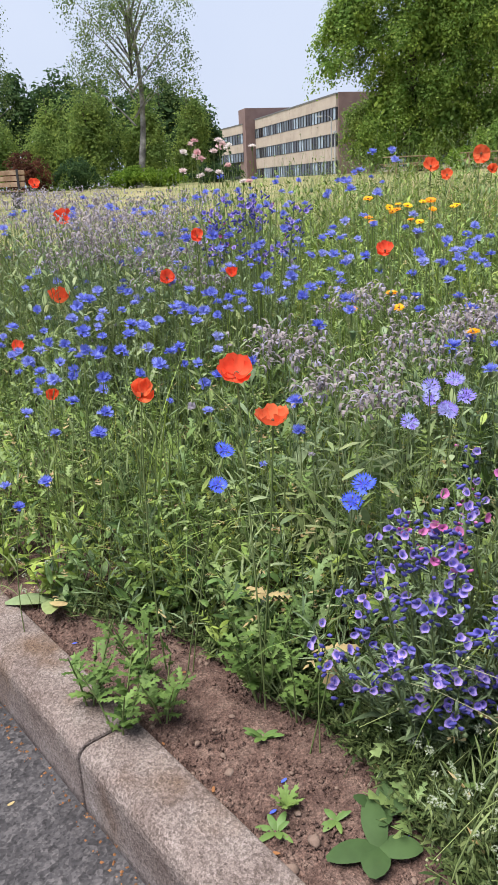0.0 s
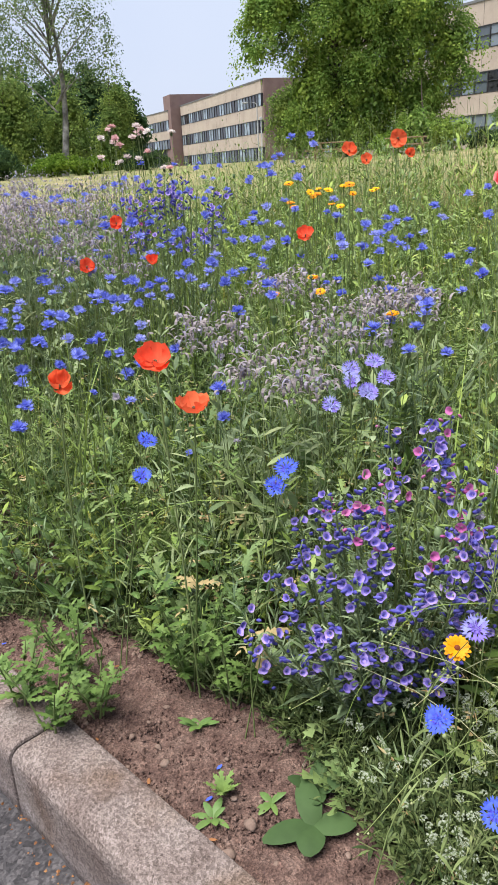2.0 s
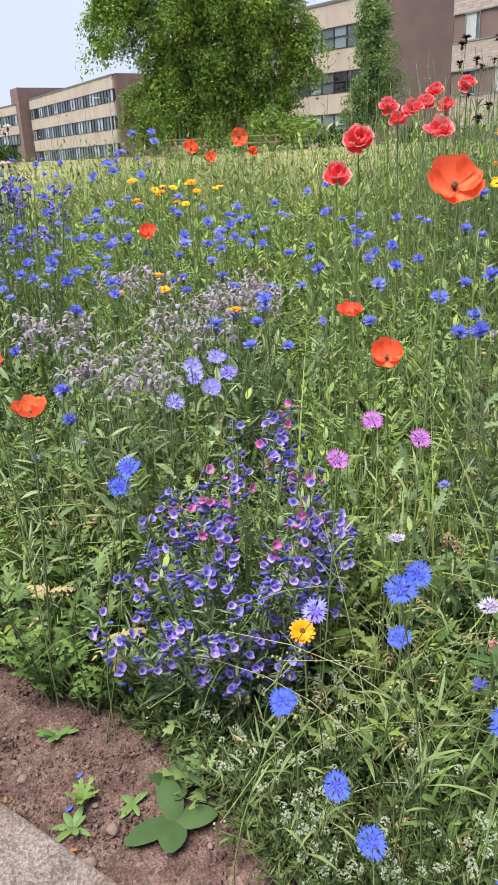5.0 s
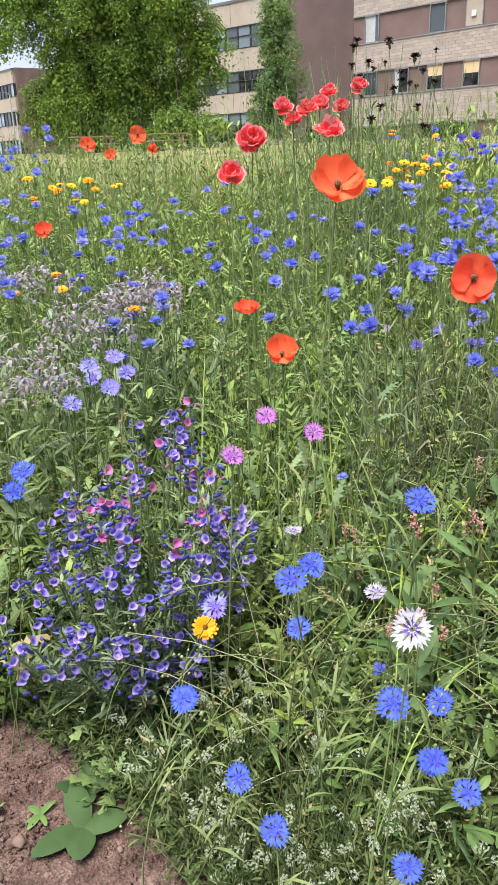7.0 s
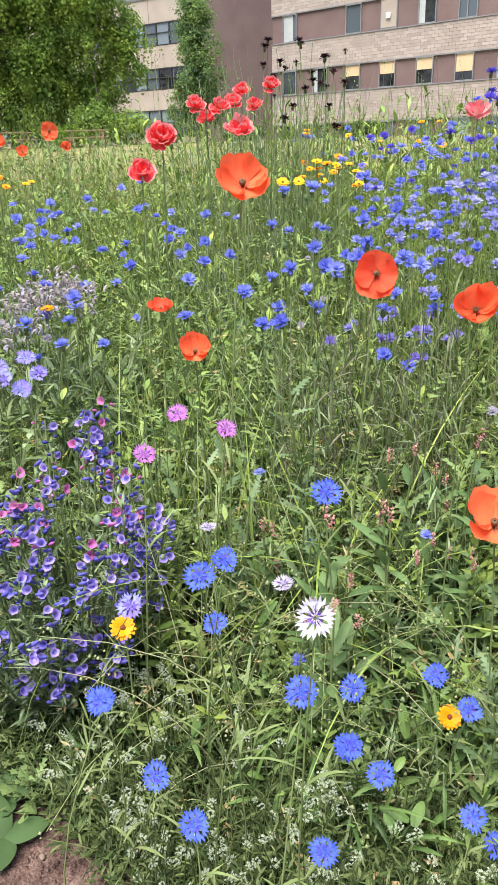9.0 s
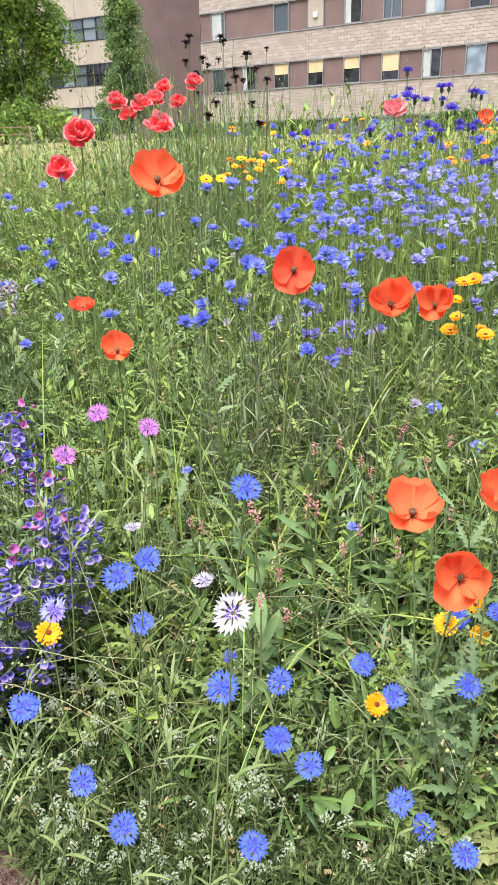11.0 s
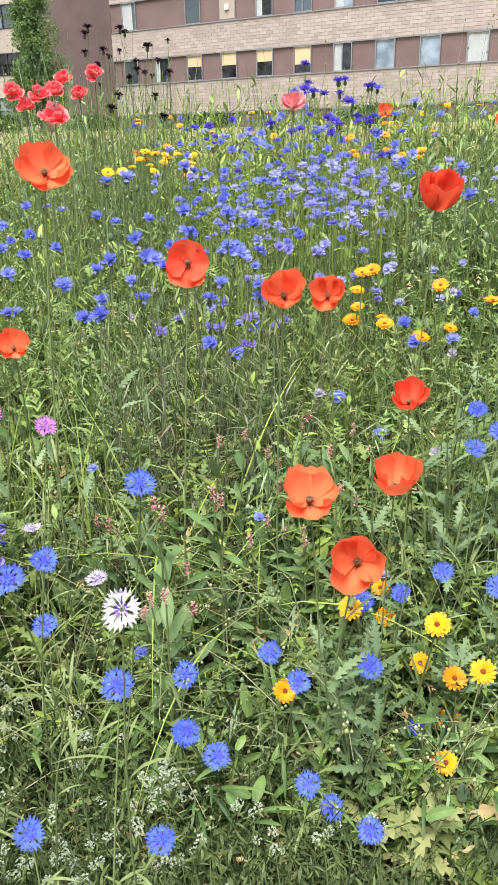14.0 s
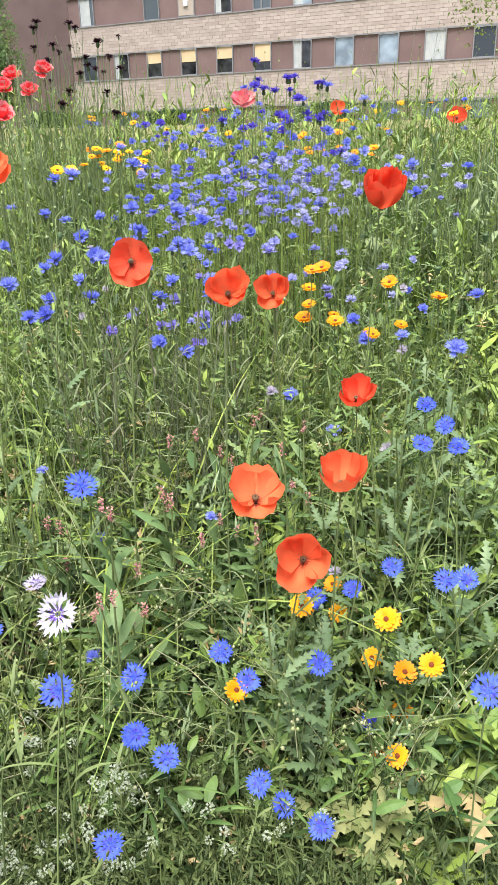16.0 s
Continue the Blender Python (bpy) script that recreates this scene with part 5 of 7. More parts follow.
def floret_mesh(kind, material, n=10, seed=0):
    """Trumpet florets round the head, each split into pointed lobes."""
    r = np.random.default_rng(seed)
    V, F, k = [], [], 0
    rise = {"wide": 0.3, "side": 0.75}[kind]
    hub = [(0.0, 0.0, 0.0004)]
    V, k, rims = list(hub), 1, []
    layers = ((n, 1.0, rise - 0.25), (n - 2, 0.9, rise + 0.2), (6, 0.6, rise + 0.5)) if kind == "side" else ((n, 1.0, rise), (5, 0.5, rise + 0.5))
    for count, reach, lift in layers:
        for i in range(count):
            a = 2 * math.pi * (i + r.uniform(-0.2, 0.2)) / count
            up = lift + r.uniform(-0.32, 0.32)
            ln = 0.0212 * reach * r.uniform(0.76, 1.14)
            out = np.array((math.cos(a) * math.cos(up), math.sin(a) * math.cos(up), math.sin(up)))
            side = np.array((-math.sin(a), math.cos(a), 0.0))
            nor = np.cross(out, side)
            def q(d, w, h=0.0):
                return out * d * ln + side * w * ln + nor * h * ln
            pts = [q(0.12, -0.035), q(0.12, 0.035), q(0.42, -0.12), q(0.42, 0.12)]
            tips = 5
            wide = 0.34
            for t in range(tips):
                b = (t / (tips - 1) - 0.5) * 2
                pts.append(q(0.98 - 0.13 * b * b, wide * b, -0.16 * (1 - b * b)))
            for t in range(tips - 1):
                b = ((t + 0.5) / (tips - 1) - 0.5) * 2
                pts.append(q(0.64 - 0.1 * b * b, wide * 0.8 * b, -0.08))
            F += [(k, k + 1, k + 3), (k, k + 3, k + 2)]
            notch = [k + 2] + [k + 4 + tips + t for t in range(tips - 1)] + [k + 3]
            for t in range(tips):
                F.append((notch[t], notch[t + 1], k + 4 + t))
            for t in range(1, tips - 1):
                F.append((k + 2, notch[t + 1], notch[t]) if t + 1 < tips else (k + 2, k + 3, notch[t]))
            F.append((k + 2, k + 3, notch[tips - 1]))
            rims += [k, k + 1]
            V += pts
            k += len(pts)
    for i in range(0, len(rims), 2):
        F += [(0, rims[i], rims[i + 1]), (0, rims[i + 1], rims[(i + 2) % len(rims)])]
    return sheet("corolla", V, np.array(F), material)


FLORET = {}


def single_florets(material):
    """Three trumpet florets, each with five pointed lobes, lying along +x."""
    if material.name not in FLORET:
        made = []
        for q in range(3):
            r = np.random.default_rng(q)
            ln = 0.0212
            row = [(0.1, 0.025), (0.34, 0.05), (0.55, 0.13)]
            V = []
            for d, w in row:
                V += [(d * ln, -w * ln, 0.04 * ln), (d * ln, w * ln, 0.04 * ln)]
            F = [(0, 1, 3, 2), (2, 3, 5, 4)]
            k = len(V)
            tips = [(0.98 - 0.16 * b * b + r.uniform(-0.04, 0.04), 0.44 * b + r.uniform(-0.03, 0.03), 0.1 + r.uniform(-0.1, 0.1)) for b in (-1, -0.5, 0, 0.5, 1)]
            notch = [(0.7 - 0.08 * b * b, 0.36 * b, 0.02) for b in (-0.75, -0.25, 0.25, 0.75)]
            V += [(d * ln, w * ln, h * ln) for d, w, h in tips + notch]
            line = [4] + [k + 5 + j for j in range(4)] + [5]
            F3 = [(line[j], line[j + 1], k + j) for j in range(5)] + [(4, line[2], line[1]), (4, line[3], line[2]), (4, 5, line[3]), (5, line[4], line[3])]
            made.append(sheet("floret", V, [np.array(F), np.array(F3)], material))
        FLORET[material.name] = made
    return FLORET[material.name]


CORN = {}


def corn_parts(kind, material, n):
    key = (kind, material.name)
    if key not in CORN:
        hv, hf = spiky(30, 0.005, 0.008, 0.013, 0.95)
        CORN[key] = ([floret_mesh(kind, material, n, q) for q in range(3)], sheet("heart", hv, hf, CORN_HEART),
                     sheet("calyx", *lathe([(0.0012, -0.014), (0.0042, -0.012), (0.0055, -0.007), (0.0042, -0.001), (0.0034, 0.001), (0.001, 0.002)], 8), CALYX, True))
    return CORN[key]


def cornflower(x, y, z, size=0.04, tilt=40, color=None, kind="wide", label="", group="cornflowers in the bed", heart=True, n=10, name="cornflower", near=False):
    ob = stand(name, x, y, z - 0.01, 0.0011, 0.06, 0.1)
    florets, hearts, calyx = corn_parts(kind, color or CORN_BLUE, n)
    rot = Matrix.Translation((0, 0, 0.01)) @ facing(x, y, tilt, random.uniform(-25, 25)) @ Matrix.Scale(size / 0.04, 4)
    if near:
        for count, lift, reach in ((10, 0.25, 1.0),):
            for i in range(count):
                o = hang("floret", random.choice(single_florets(color or CORN_BLUE)), None, ob)
                o.matrix_basis = rot @ Matrix.Rotation(2 * math.pi * (i + random.uniform(-0.2, 0.2)) / count, 4, "Z") @ Matrix.Rotation(-lift + random.uniform(-0.15, 0.15), 4, "Y") @ Matrix.Scale(reach * random.uniform(0.88, 1.08), 4)
        if color is not CORN_WHITE:
            hang("inner_corolla", random.choice(florets), None, ob).matrix_basis = rot @ Matrix.Translation((0, 0, 0.001)) @ Matrix.Rotation(random.uniform(0, 6.28), 4, "Z") @ Matrix.Scale(0.5, 4)
    else:
        hang("corolla", random.choice(florets), None, ob).matrix_basis = rot
    if heart and (near or kind == "wide"):
        hang("heart", hearts, None, ob).matrix_basis = rot
    hang("calyx", calyx, None, ob).matrix_basis = rot
    return tagged(ob, label or "bright blue cornflower on a thin stem", "cornflower", group)


def ray_mesh(n, ln, w, lift, material, seed, rows=2):
    r = np.random.default_rng(seed)
    V, F, k = [], [], 0
    for row in range(rows):
        for i in range(n):
            a = 2 * math.pi * (i + 0.5 * row + r.uniform(-0.15, 0.15)) / n
            up = lift + 0.22 * row + r.uniform(-0.08, 0.08)
            L = ln * (1 - 0.14 * row) * r.uniform(0.93, 1.06)
            o = np.array((math.cos(a) * math.cos(up), math.sin(a) * math.cos(up), math.sin(up)))
            s = np.array((-math.sin(a), math.cos(a), 0))
            z = np.array((0, 0, 1.0))
            for d, ww, dz in ((0.16, 0.3, 0), (0.55, 0.5, 0.02), (0.9, 0.42, 0.0), (1.0, 0.2, -0.02)):
                V += [o * d * L - s * ww * w + z * dz * L, o * d * L + s * ww * w + z * dz * L]
            F += [(k + 2 * j, k + 2 * j + 1, k + 2 * j + 3, k + 2 * j + 2) for j in range(3)]
            k += 8
    return sheet("ray_petals", V, np.array(F), material)


RAYS = {}


def marigold(x, y, z, size=0.042, tilt=35, color=None, label=""):
    color = color or GOLD
    if color.name not in RAYS:
        RAYS[color.name] = [ray_mesh(16, 0.021, 0.0062, 0.12, color, q) for q in range(3)]
        RAYS["heart"] = sheet("heart", *lathe([(0.0062, 0.0005), (0.0058, 0.003), (0.003, 0.0045), (0.0005, 0.005)], 12), GOLD_HEART, True)
        RAYS["calyx"] = sheet("calyx", *lathe([(0.0012, -0.008), (0.005, -0.005), (0.007, -0.0005), (0.001, 0.0)], 8), CALYX, True)
    ob = stand("marigold", x, y, z, 0.0016)
    rot = facing(x, y, tilt, random.uniform(-30, 30)) @ Matrix.Scale(size / 0.042, 4)
    hang("ray_petals", random.choice(RAYS[color.name]), None, ob).matrix_basis = rot
    hang("heart", RAYS["heart"], None, ob).matrix_basis = rot @ Matrix.Scale(0.78, 4)
    hang("calyx", RAYS["calyx"], None, ob).matrix_basis = rot
    return tagged(ob, label or "golden pot marigold with a dark brown heart", "marigold", "marigolds in the bed")


# ---- where the flowers stand: x, y, height of the head
poppy(0.830, 0.894, 0.833, 0.080, 70, 'flat', POPPY_RED)
poppy(0.844, 2.927, 1.104, 0.072, 75, 'flat', POPPY_ORANGE)
poppy(0.829, 3.359, 1.036, 0.060, 50, 'open', POPPY_ORANGE)
poppy(0.677, 1.037, 0.964, 0.096, 46, 'open', POPPY_ORANGE)
poppy(0.648, 1.192, 0.671, 0.07, 35, 'open', POPPY_ORANGE)
poppy(0.672, 1.421, 0.709, 0.06, 15, 'open', POPPY_RED)
poppy(0.620, 2.745, 1.063, 0.062, 45, 'open', POPPY_ORANGE)
poppy(0.369, 2.163, 0.835, 0.062, 35, 'open', POPPY_RED)
poppy(0.804, 0.585, 0.547, 0.096, 22, 'open', POPPY_ORANGE)
poppy(0.818, 0.506, 0.485, 0.088, 52, 'cup', POPPY_ORANGE)
poppy(0.933, 0.547, 0.54, 0.09, 12, 'cup', POPPY_ORANGE)
poppy(0.91, 0.761, 0.788, 0.08, 48, 'cup', POPPY_ORANGE)
poppy(2.388, 1.918, 1.085, 0.070, 50, 'open', POPPY_ORANGE)
poppy(-0.039, 1.244, 0.716, 0.074, 26, 'open', POPPY_RED)
poppy(0.021, 1.236, 0.631, 0.07, 5, 'open', POPPY_ORANGE)
poppy(1.09, 0.66, 0.605, 0.072, 25, 'cup', POPPY_RED)
poppy(1.238, 0.752, 0.893, 0.1, 35, 'shy', POPPY_RED, 25, 6)
poppy(-0.063, 2.059, 0.798, 0.042, 30, 'cup', POPPY_RED)
poppy(-0.172, 2.342, 0.888, 0.050, 50, 'open', POPPY_RED)
poppy(-0.269, 2.299, 0.772, 0.055, 50, 'open', POPPY_RED)
poppy(-0.225, 1.360, 0.657, 0.06, 35, 'cup', POPPY_ORANGE)
poppy(-0.796, 3.252, 0.921, 0.100, 35, 'cup', POPPY_RED)
poppy(2.910, 1.770, 1.054, 0.085, 50, 'open', POPPY_RED)
poppy(-0.671, 2.563, 0.684, 0.085, 30, 'cup', POPPY_ORANGE)
poppy(-0.546, 1.889, 0.521, 0.045, 40, 'cup', POPPY_ORANGE)
poppy(-0.807, 2.925, 1.065, 0.050, 40, 'open', POPPY_RED)
poppy(-0.834, 2.545, 0.529, 0.055, 40, 'open', POPPY_RED)
poppy(0.993, 0.753, 0.779, 0.066, 55, 'cup', POPPY_ORANGE)
poppy(0.97, 3.2, 1.05, 0.05, 60, 'cup', POPPY_ORANGE)
BLUE_A = [
    (-0.565, 1.569, 0.336), (-0.665, 1.777, 0.307), (-0.497, 1.577, 0.395), (0.448, 0.482, 0.493),
    (0.335, 0.642, 0.293), (0.371, 0.616, 0.218), (-0.586, 1.785, 0.498), (0.395, 0.611, 0.577),
    (0.490, 0.500, 0.226), (0.299, 0.740, 0.351), (-0.362, 1.564, 0.510), (0.309, 0.769, 0.324),
    (-0.516, 1.770, 0.445), (-0.086, 1.291, 0.488), (-0.459, 1.753, 0.533), (-0.354, 1.628, 0.537),
    (0.818, 0.223, 0.443), (-0.073, 1.315, 0.548), (-0.308, 1.637, 0.679), (0.606, 0.544, 0.248),
    (0.741, 0.391, 0.152), (0.145, 1.132, 0.514), (0.480, 0.731, 0.510), (0.594, 0.599, 0.257),
    (0.164, 1.119, 0.550), (-0.215, 1.580, 0.655), (0.708, 0.477, 0.185), (-0.543, 1.990, 0.578),
    (0.577, 0.640, 0.621), (0.604, 0.618, 0.232), (0.610, 0.618, 0.332), (0.740, 0.462, 0.133),
]
BLUE_B = [
    (-0.765, 2.309, 0.480), (0.491, 0.799, 0.365), (0.736, 0.531, 0.309), (-0.466, 2.019, 0.745),
    (0.842, 0.496, 0.301), (-0.676, 2.338, 0.603), (-0.191, 1.755, 0.648), (0.778, 0.642, 0.269),
    (-0.342, 2.011, 0.671), (1.036, 0.395, 0.405), (0.123, 1.501, 0.740), (0.078, 1.558, 0.567),
    (0.083, 1.554, 0.501), (0.966, 0.494, 0.118), (-0.213, 1.936, 0.720), (1.069, 0.447, 0.362),
    (1.047, 0.535, 0.356), (0.984, 0.640, 0.272), (1.056, 0.622, 0.267), (-0.925, 3.099, 0.689),
    (1.171, 0.582, 0.519), (1.193, 0.556, 0.553), (1.216, 0.542, 0.514), (0.774, 1.093, 0.720),
    (0.476, 1.496, 0.635), (0.776, 1.165, 0.702), (0.515, 1.506, 0.728), (1.281, 0.606, 0.657),
    (0.789, 1.266, 0.747), (0.913, 1.126, 0.797), (0.461, 1.695, 0.562), (0.867, 1.218, 0.790),
]
BLUE_C = [
    (1.314, 0.682, 0.526), (0.996, 1.082, 0.632), (0.862, 1.256, 0.710), (0.596, 1.607, 0.598),
    (0.503, 1.743, 0.649), (0.927, 1.235, 0.936), (-1.247, 3.867, 0.709), (0.950, 1.262, 0.818),
    (0.768, 1.492, 0.743), (1.084, 1.116, 0.588), (1.310, 0.864, 0.658), (0.303, 2.085, 0.817),
    (0.775, 1.545, 0.650), (0.820, 1.516, 0.773), (1.324, 0.922, 0.404), (1.412, 0.823, 0.614),
    (1.268, 0.998, 0.479), (1.514, 0.723, 0.696), (0.446, 2.043, 0.673), (0.954, 1.451, 0.736),
    (0.530, 1.966, 0.714), (0.450, 2.111, 0.699), (0.519, 2.038, 0.749), (0.451, 2.129, 0.870),
    (0.713, 1.846, 0.692), (1.459, 0.957, 0.576), (0.246, 2.456, 0.854), (1.559, 0.923, 0.878),
    (1.172, 1.405, 0.942), (1.258, 1.356, 0.832), (1.469, 1.121, 0.704), (0.479, 2.317, 0.737),
]
BLUE_D = [
    (0.897, 1.825, 0.587), (1.089, 1.625, 0.907), (1.071, 1.657, 0.826), (0.859, 2.185, 0.748),
    (0.729, 2.361, 0.780), (0.711, 2.447, 0.821), (0.750, 2.627, 0.853), (1.455, 1.786, 0.912),
    (1.380, 1.932, 0.784), (2.186, 1.215, 0.897), (1.593, 2.205, 0.736), (1.762, 2.065, 0.809),
]
for x, y, z in BLUE_A + BLUE_B + BLUE_C + BLUE_D:
    r = math.hypot(x - 0.1, y + 0.03)
    if r < 1.3 or (r < 1.5 and z < 0.6):
        cornflower(x, y, z, random.uniform(0.037, 0.042), 38, CORN_NEAR, near=True)
    elif r < 1.75:
        cornflower(x, y, z, random.uniform(0.034, 0.042), random.uniform(15, 40), None, 'side')
    else:
        cornflower(x, y, z, random.uniform(0.034, 0.042), random.uniform(5, 30), None, 'side')
PALE = [
    (0.367, 1.411, 0.582), (0.359, 1.369, 0.591), (0.281, 1.349, 0.577), (0.324, 1.374, 0.639),
    (0.377, 0.833, 0.414), (0.34, 1.43, 0.6), (0.4, 1.4, 0.61), (0.39, 1.45, 0.63),
]
for x, y, z in PALE:
    cornflower(x, y, z, 0.042, 40, CORN_PALE, 'wide', 'pale lilac-blue cornflower fading on its stem', near=True)
PINK = [
    (0.590, 0.948, 0.602), (0.512, 0.948, 0.640), (0.446, 0.923, 0.598),
]
for x, y, z in PINK:
    cornflower(x, y, z, 0.038, 38, CORN_PINK, 'wide', 'mauve-pink cornflower on a thin stem', near=True)
cornflower(0.451, 0.462, 0.595, 0.042, 52, CORN_WHITE, 'wide', 'white cornflower with a violet heart', near=True)
cornflower(0.477, 0.570, 0.563, 0.027, 15, SPENT, 'wide', 'spent pale cornflower head gone ragged', near=True)
cornflower(0.522, 0.876, 0.479, 0.03, 5, SPENT, 'wide', 'spent pale cornflower head gone ragged', near=True)
P, s, u = spread(46, 0.3, 1.6, 0.8, -15, 62)
for (x, y), h in zip(P, tall(s, u)):
    spent = random.random() < 0.5
    cornflower(float(x), float(y), float(ground_z(x, y) + h * random.uniform(0.85, 1.05)), random.uniform(0.02, 0.03), random.uniform(0, 60), SPENT if spent else CORN_BLUE, 'side', 'spent pale cornflower head gone ragged' if spent else 'small half-open blue cornflower', heart=False)
GOLD_NEAR = [
    (0.386, 0.915, 0.324), (0.772, 0.601, 0.227), (0.931, 0.415, 0.128), (0.977, 0.400, 0.283),
    (0.936, 0.451, 0.085), (0.970, 0.481, 0.323), (0.999, 0.461, 0.220), (1.017, 0.494, 0.106),
    (0.997, 0.526, 0.210), (1.037, 0.524, 0.267), (0.963, 0.652, 0.263), (1.047, 0.647, 0.209),
    (1.053, 0.667, 0.258), (0.919, 0.611, 0.305), (1.028, 0.479, 0.107), (0.985, 0.46, 0.05),
]
GOLD_FAR = [
    (1.385, 0.722, 0.714), (1.375, 0.973, 0.628), (1.448, 0.891, 0.711), (1.355, 1.025, 0.732),
    (1.405, 1.044, 0.729), (1.506, 0.984, 0.576), (1.410, 1.103, 0.607), (1.566, 0.946, 0.591),
    (1.445, 1.141, 0.599), (0.555, 2.439, 0.946), (1.202, 1.744, 0.924), (0.406, 2.754, 0.951),
    (0.491, 2.659, 0.914), (0.431, 2.803, 0.869), (1.239, 1.893, 0.917), (0.442, 2.976, 0.876),
    (0.636, 2.915, 0.928), (1.541, 2.130, 0.956), (1.742, 2.249, 0.876), (1.692, 2.318, 0.922),
    (1.810, 2.308, 0.941), (1.788, 2.676, 0.949), (2.824, 1.726, 1.051),
]
for i, (x, y, z) in enumerate(GOLD_NEAR):
    marigold(x, y, z, random.uniform(0.034, 0.042), 38, ORANGE if i in (4, 6, 10) else GOLD)
for i, (x, y, z) in enumerate(GOLD_FAR):
    marigold(x, y, z, random.uniform(0.032, 0.04), random.uniform(10, 40), ORANGE if z < 0.8 or i % 3 == 0 else (YELLOW, GOLD)[i % 2])
double_poppy(1.424, 2.496, 1.204, 0.076, 35)
double_poppy(1.573, 2.684, 1.169, 0.076, 35)
double_poppy(1.253, 2.315, 1.142, 0.076, 35)
double_poppy(0.997, 1.676, 1.053, 0.09, 25)
double_poppy(1.218, 2.35, 1.115, 0.07, 40)
double_poppy(1.36, 2.44, 1.165, 0.075, 35)
double_poppy(1.160, 2.305, 1.148, 0.076, 35)
double_poppy(0.818, 1.724, 1.044, 0.088, 55)
double_poppy(0.750, 1.694, 0.972, 0.07, 50)
double_poppy(1.621, 1.546, 1.088, 0.075, 30, 0.0, True)
double_poppy(1.531, 2.477, 1.221, 0.076, 35)
VIOLET = [
    (1.775, 1.672, 1.183), (1.675, 1.437, 1.127), (1.830, 1.464, 1.119), (1.741, 1.496, 1.023),
    (1.799, 1.437, 1.028), (1.733, 1.469, 1.132),
]
for x, y, z in VIOLET:
    cornflower(x, y, z, 0.034, 10, CORN_VIOLET, 'side', 'deep violet cornflower held above the rest')
BLACK = [
    (1.865, 2.831, 1.386), (1.670, 2.656, 1.302), (1.717, 2.421, 1.297), (1.674, 2.633, 1.105),
]
for x, y, z in BLACK:
    cornflower(x, y, z, 0.042, 15, CORN_BLACK, 'side', 'almost black scabious on a tall wiry stem', 'black scabious', name='scabious')

for x, y, z in [(1.715, 1.651, 1.112), (1.784, 1.67, 1.136), (1.834, 1.595, 1.14), (1.766, 1.521, 1.102), (1.805, 1.567, 1.026), (1.834, 1.481, 1.119), (1.88, 1.49, 1.116), (1.904, 1.373, 1.076), (1.906, 1.55, 1.036), (1.678, 1.709, 1.031), (1.89, 1.509, 1.042), (1.82, 1.524, 1.079), (1.741, 1.6, 1.11), (1.87, 1.412, 1.046), (1.71, 1.602, 1.179), (1.923, 1.472, 0.944)]:
    cornflower(x, y, z, random.uniform(0.032, 0.04), 10, random.choice((CORN_VIOLET, CORN_VIOLET, CORN_BLUE)), 'side', 'deep violet cornflower held above the rest')
for x, y, z in [(1.551, 2.534, 1.356), (1.541, 2.54, 1.336), (1.647, 2.482, 1.352), (1.686, 2.459, 1.248), (1.69, 2.457, 1.223), (1.723, 2.437, 1.295), (1.6, 2.508, 1.104), (1.764, 2.412, 1.071), (1.739, 2.427, 1.139), (1.536, 2.542, 1.279), (1.666, 2.471, 1.198), (1.785, 2.398, 1.214), (1.627, 2.493, 1.144)]:
    cornflower(x, y, z, random.uniform(0.034, 0.044), 15, CORN_BLACK, 'side', 'almost black scabious on a tall wiry stem', 'black scabious', name='scabious')


# ---- cornflower masses between the ones placed singly
DRIFT = {}


def mass(x, y, r, count, z0, z1, color=None, kind="side", label="", group="cornflowers in the bed", size=0.042, ry=None):
    """A loose clump; far ones that nobody could count go into one drift."""
    far = math.hypot(x, y) > 1.9 and group == "cornflowers in the bed"
    for px, py in around(x, y, r, count, ry):
        z, k, tilt = random.uniform(z0, z1), size * random.uniform(0.68, 1.1), random.uniform(0, 55)
        if not far:
            cornflower(float(px), float(py), z, k, tilt, color, kind, label, group)
            continue
        tint = {CORN_PALE: PALE_FAR}.get(color, color or CORN_FAR)
        me = random.choice(corn_parts(kind, tint, 10)[0])
        V = np.empty(len(me.vertices) * 3, dtype=np.float32)
        me.vertices.foreach_get("co", V)
        M = np.array(facing(px, py, tilt) @ Matrix.Scale(k / 0.04, 4))
        V = V.reshape(-1, 3) @ M[:3, :3].T + np.array((px, py, z))
        DRIFT.setdefault(tint.name, []).append((V, np.array([tuple(p.vertices) for p in me.polygons]), (px, py, z)))


mass(-0.42, 2.0, 0.36, 46, 0.6, 0.76, size=0.038)
mass(-0.75, 1.95, 0.25, 26, 0.5, 0.68, size=0.038)
mass(0.05, 2.3, 0.3, 24, 0.74, 0.88, size=0.036)
mass(-0.75, 2.7, 0.4, 12, 0.66, 0.8)
mass(0.12, 2.15, 0.28, 28, 0.68, 0.8)
mass(0.35, 2.7, 0.3, 12, 0.78, 0.9)
mass(1.72, 1.85, 0.34, 60, 0.8, 1.0, size=0.036)
mass(1.8, 1.75, 0.3, 26, 0.86, 1.06, CORN_VIOLET, "side", "deep violet cornflower held above the rest", size=0.032)
mass(1.55, 1.55, 0.3, 46, 0.72, 0.92, CORN_PALE, size=0.03)
mass(1.95, 1.35, 0.3, 40, 0.74, 0.94, CORN_PALE, size=0.03)
mass(1.35, 1.5, 0.2, 24, 0.7, 0.86, size=0.034)
mass(1.95, 1.55, 0.25, 12, 0.8, 0.95)
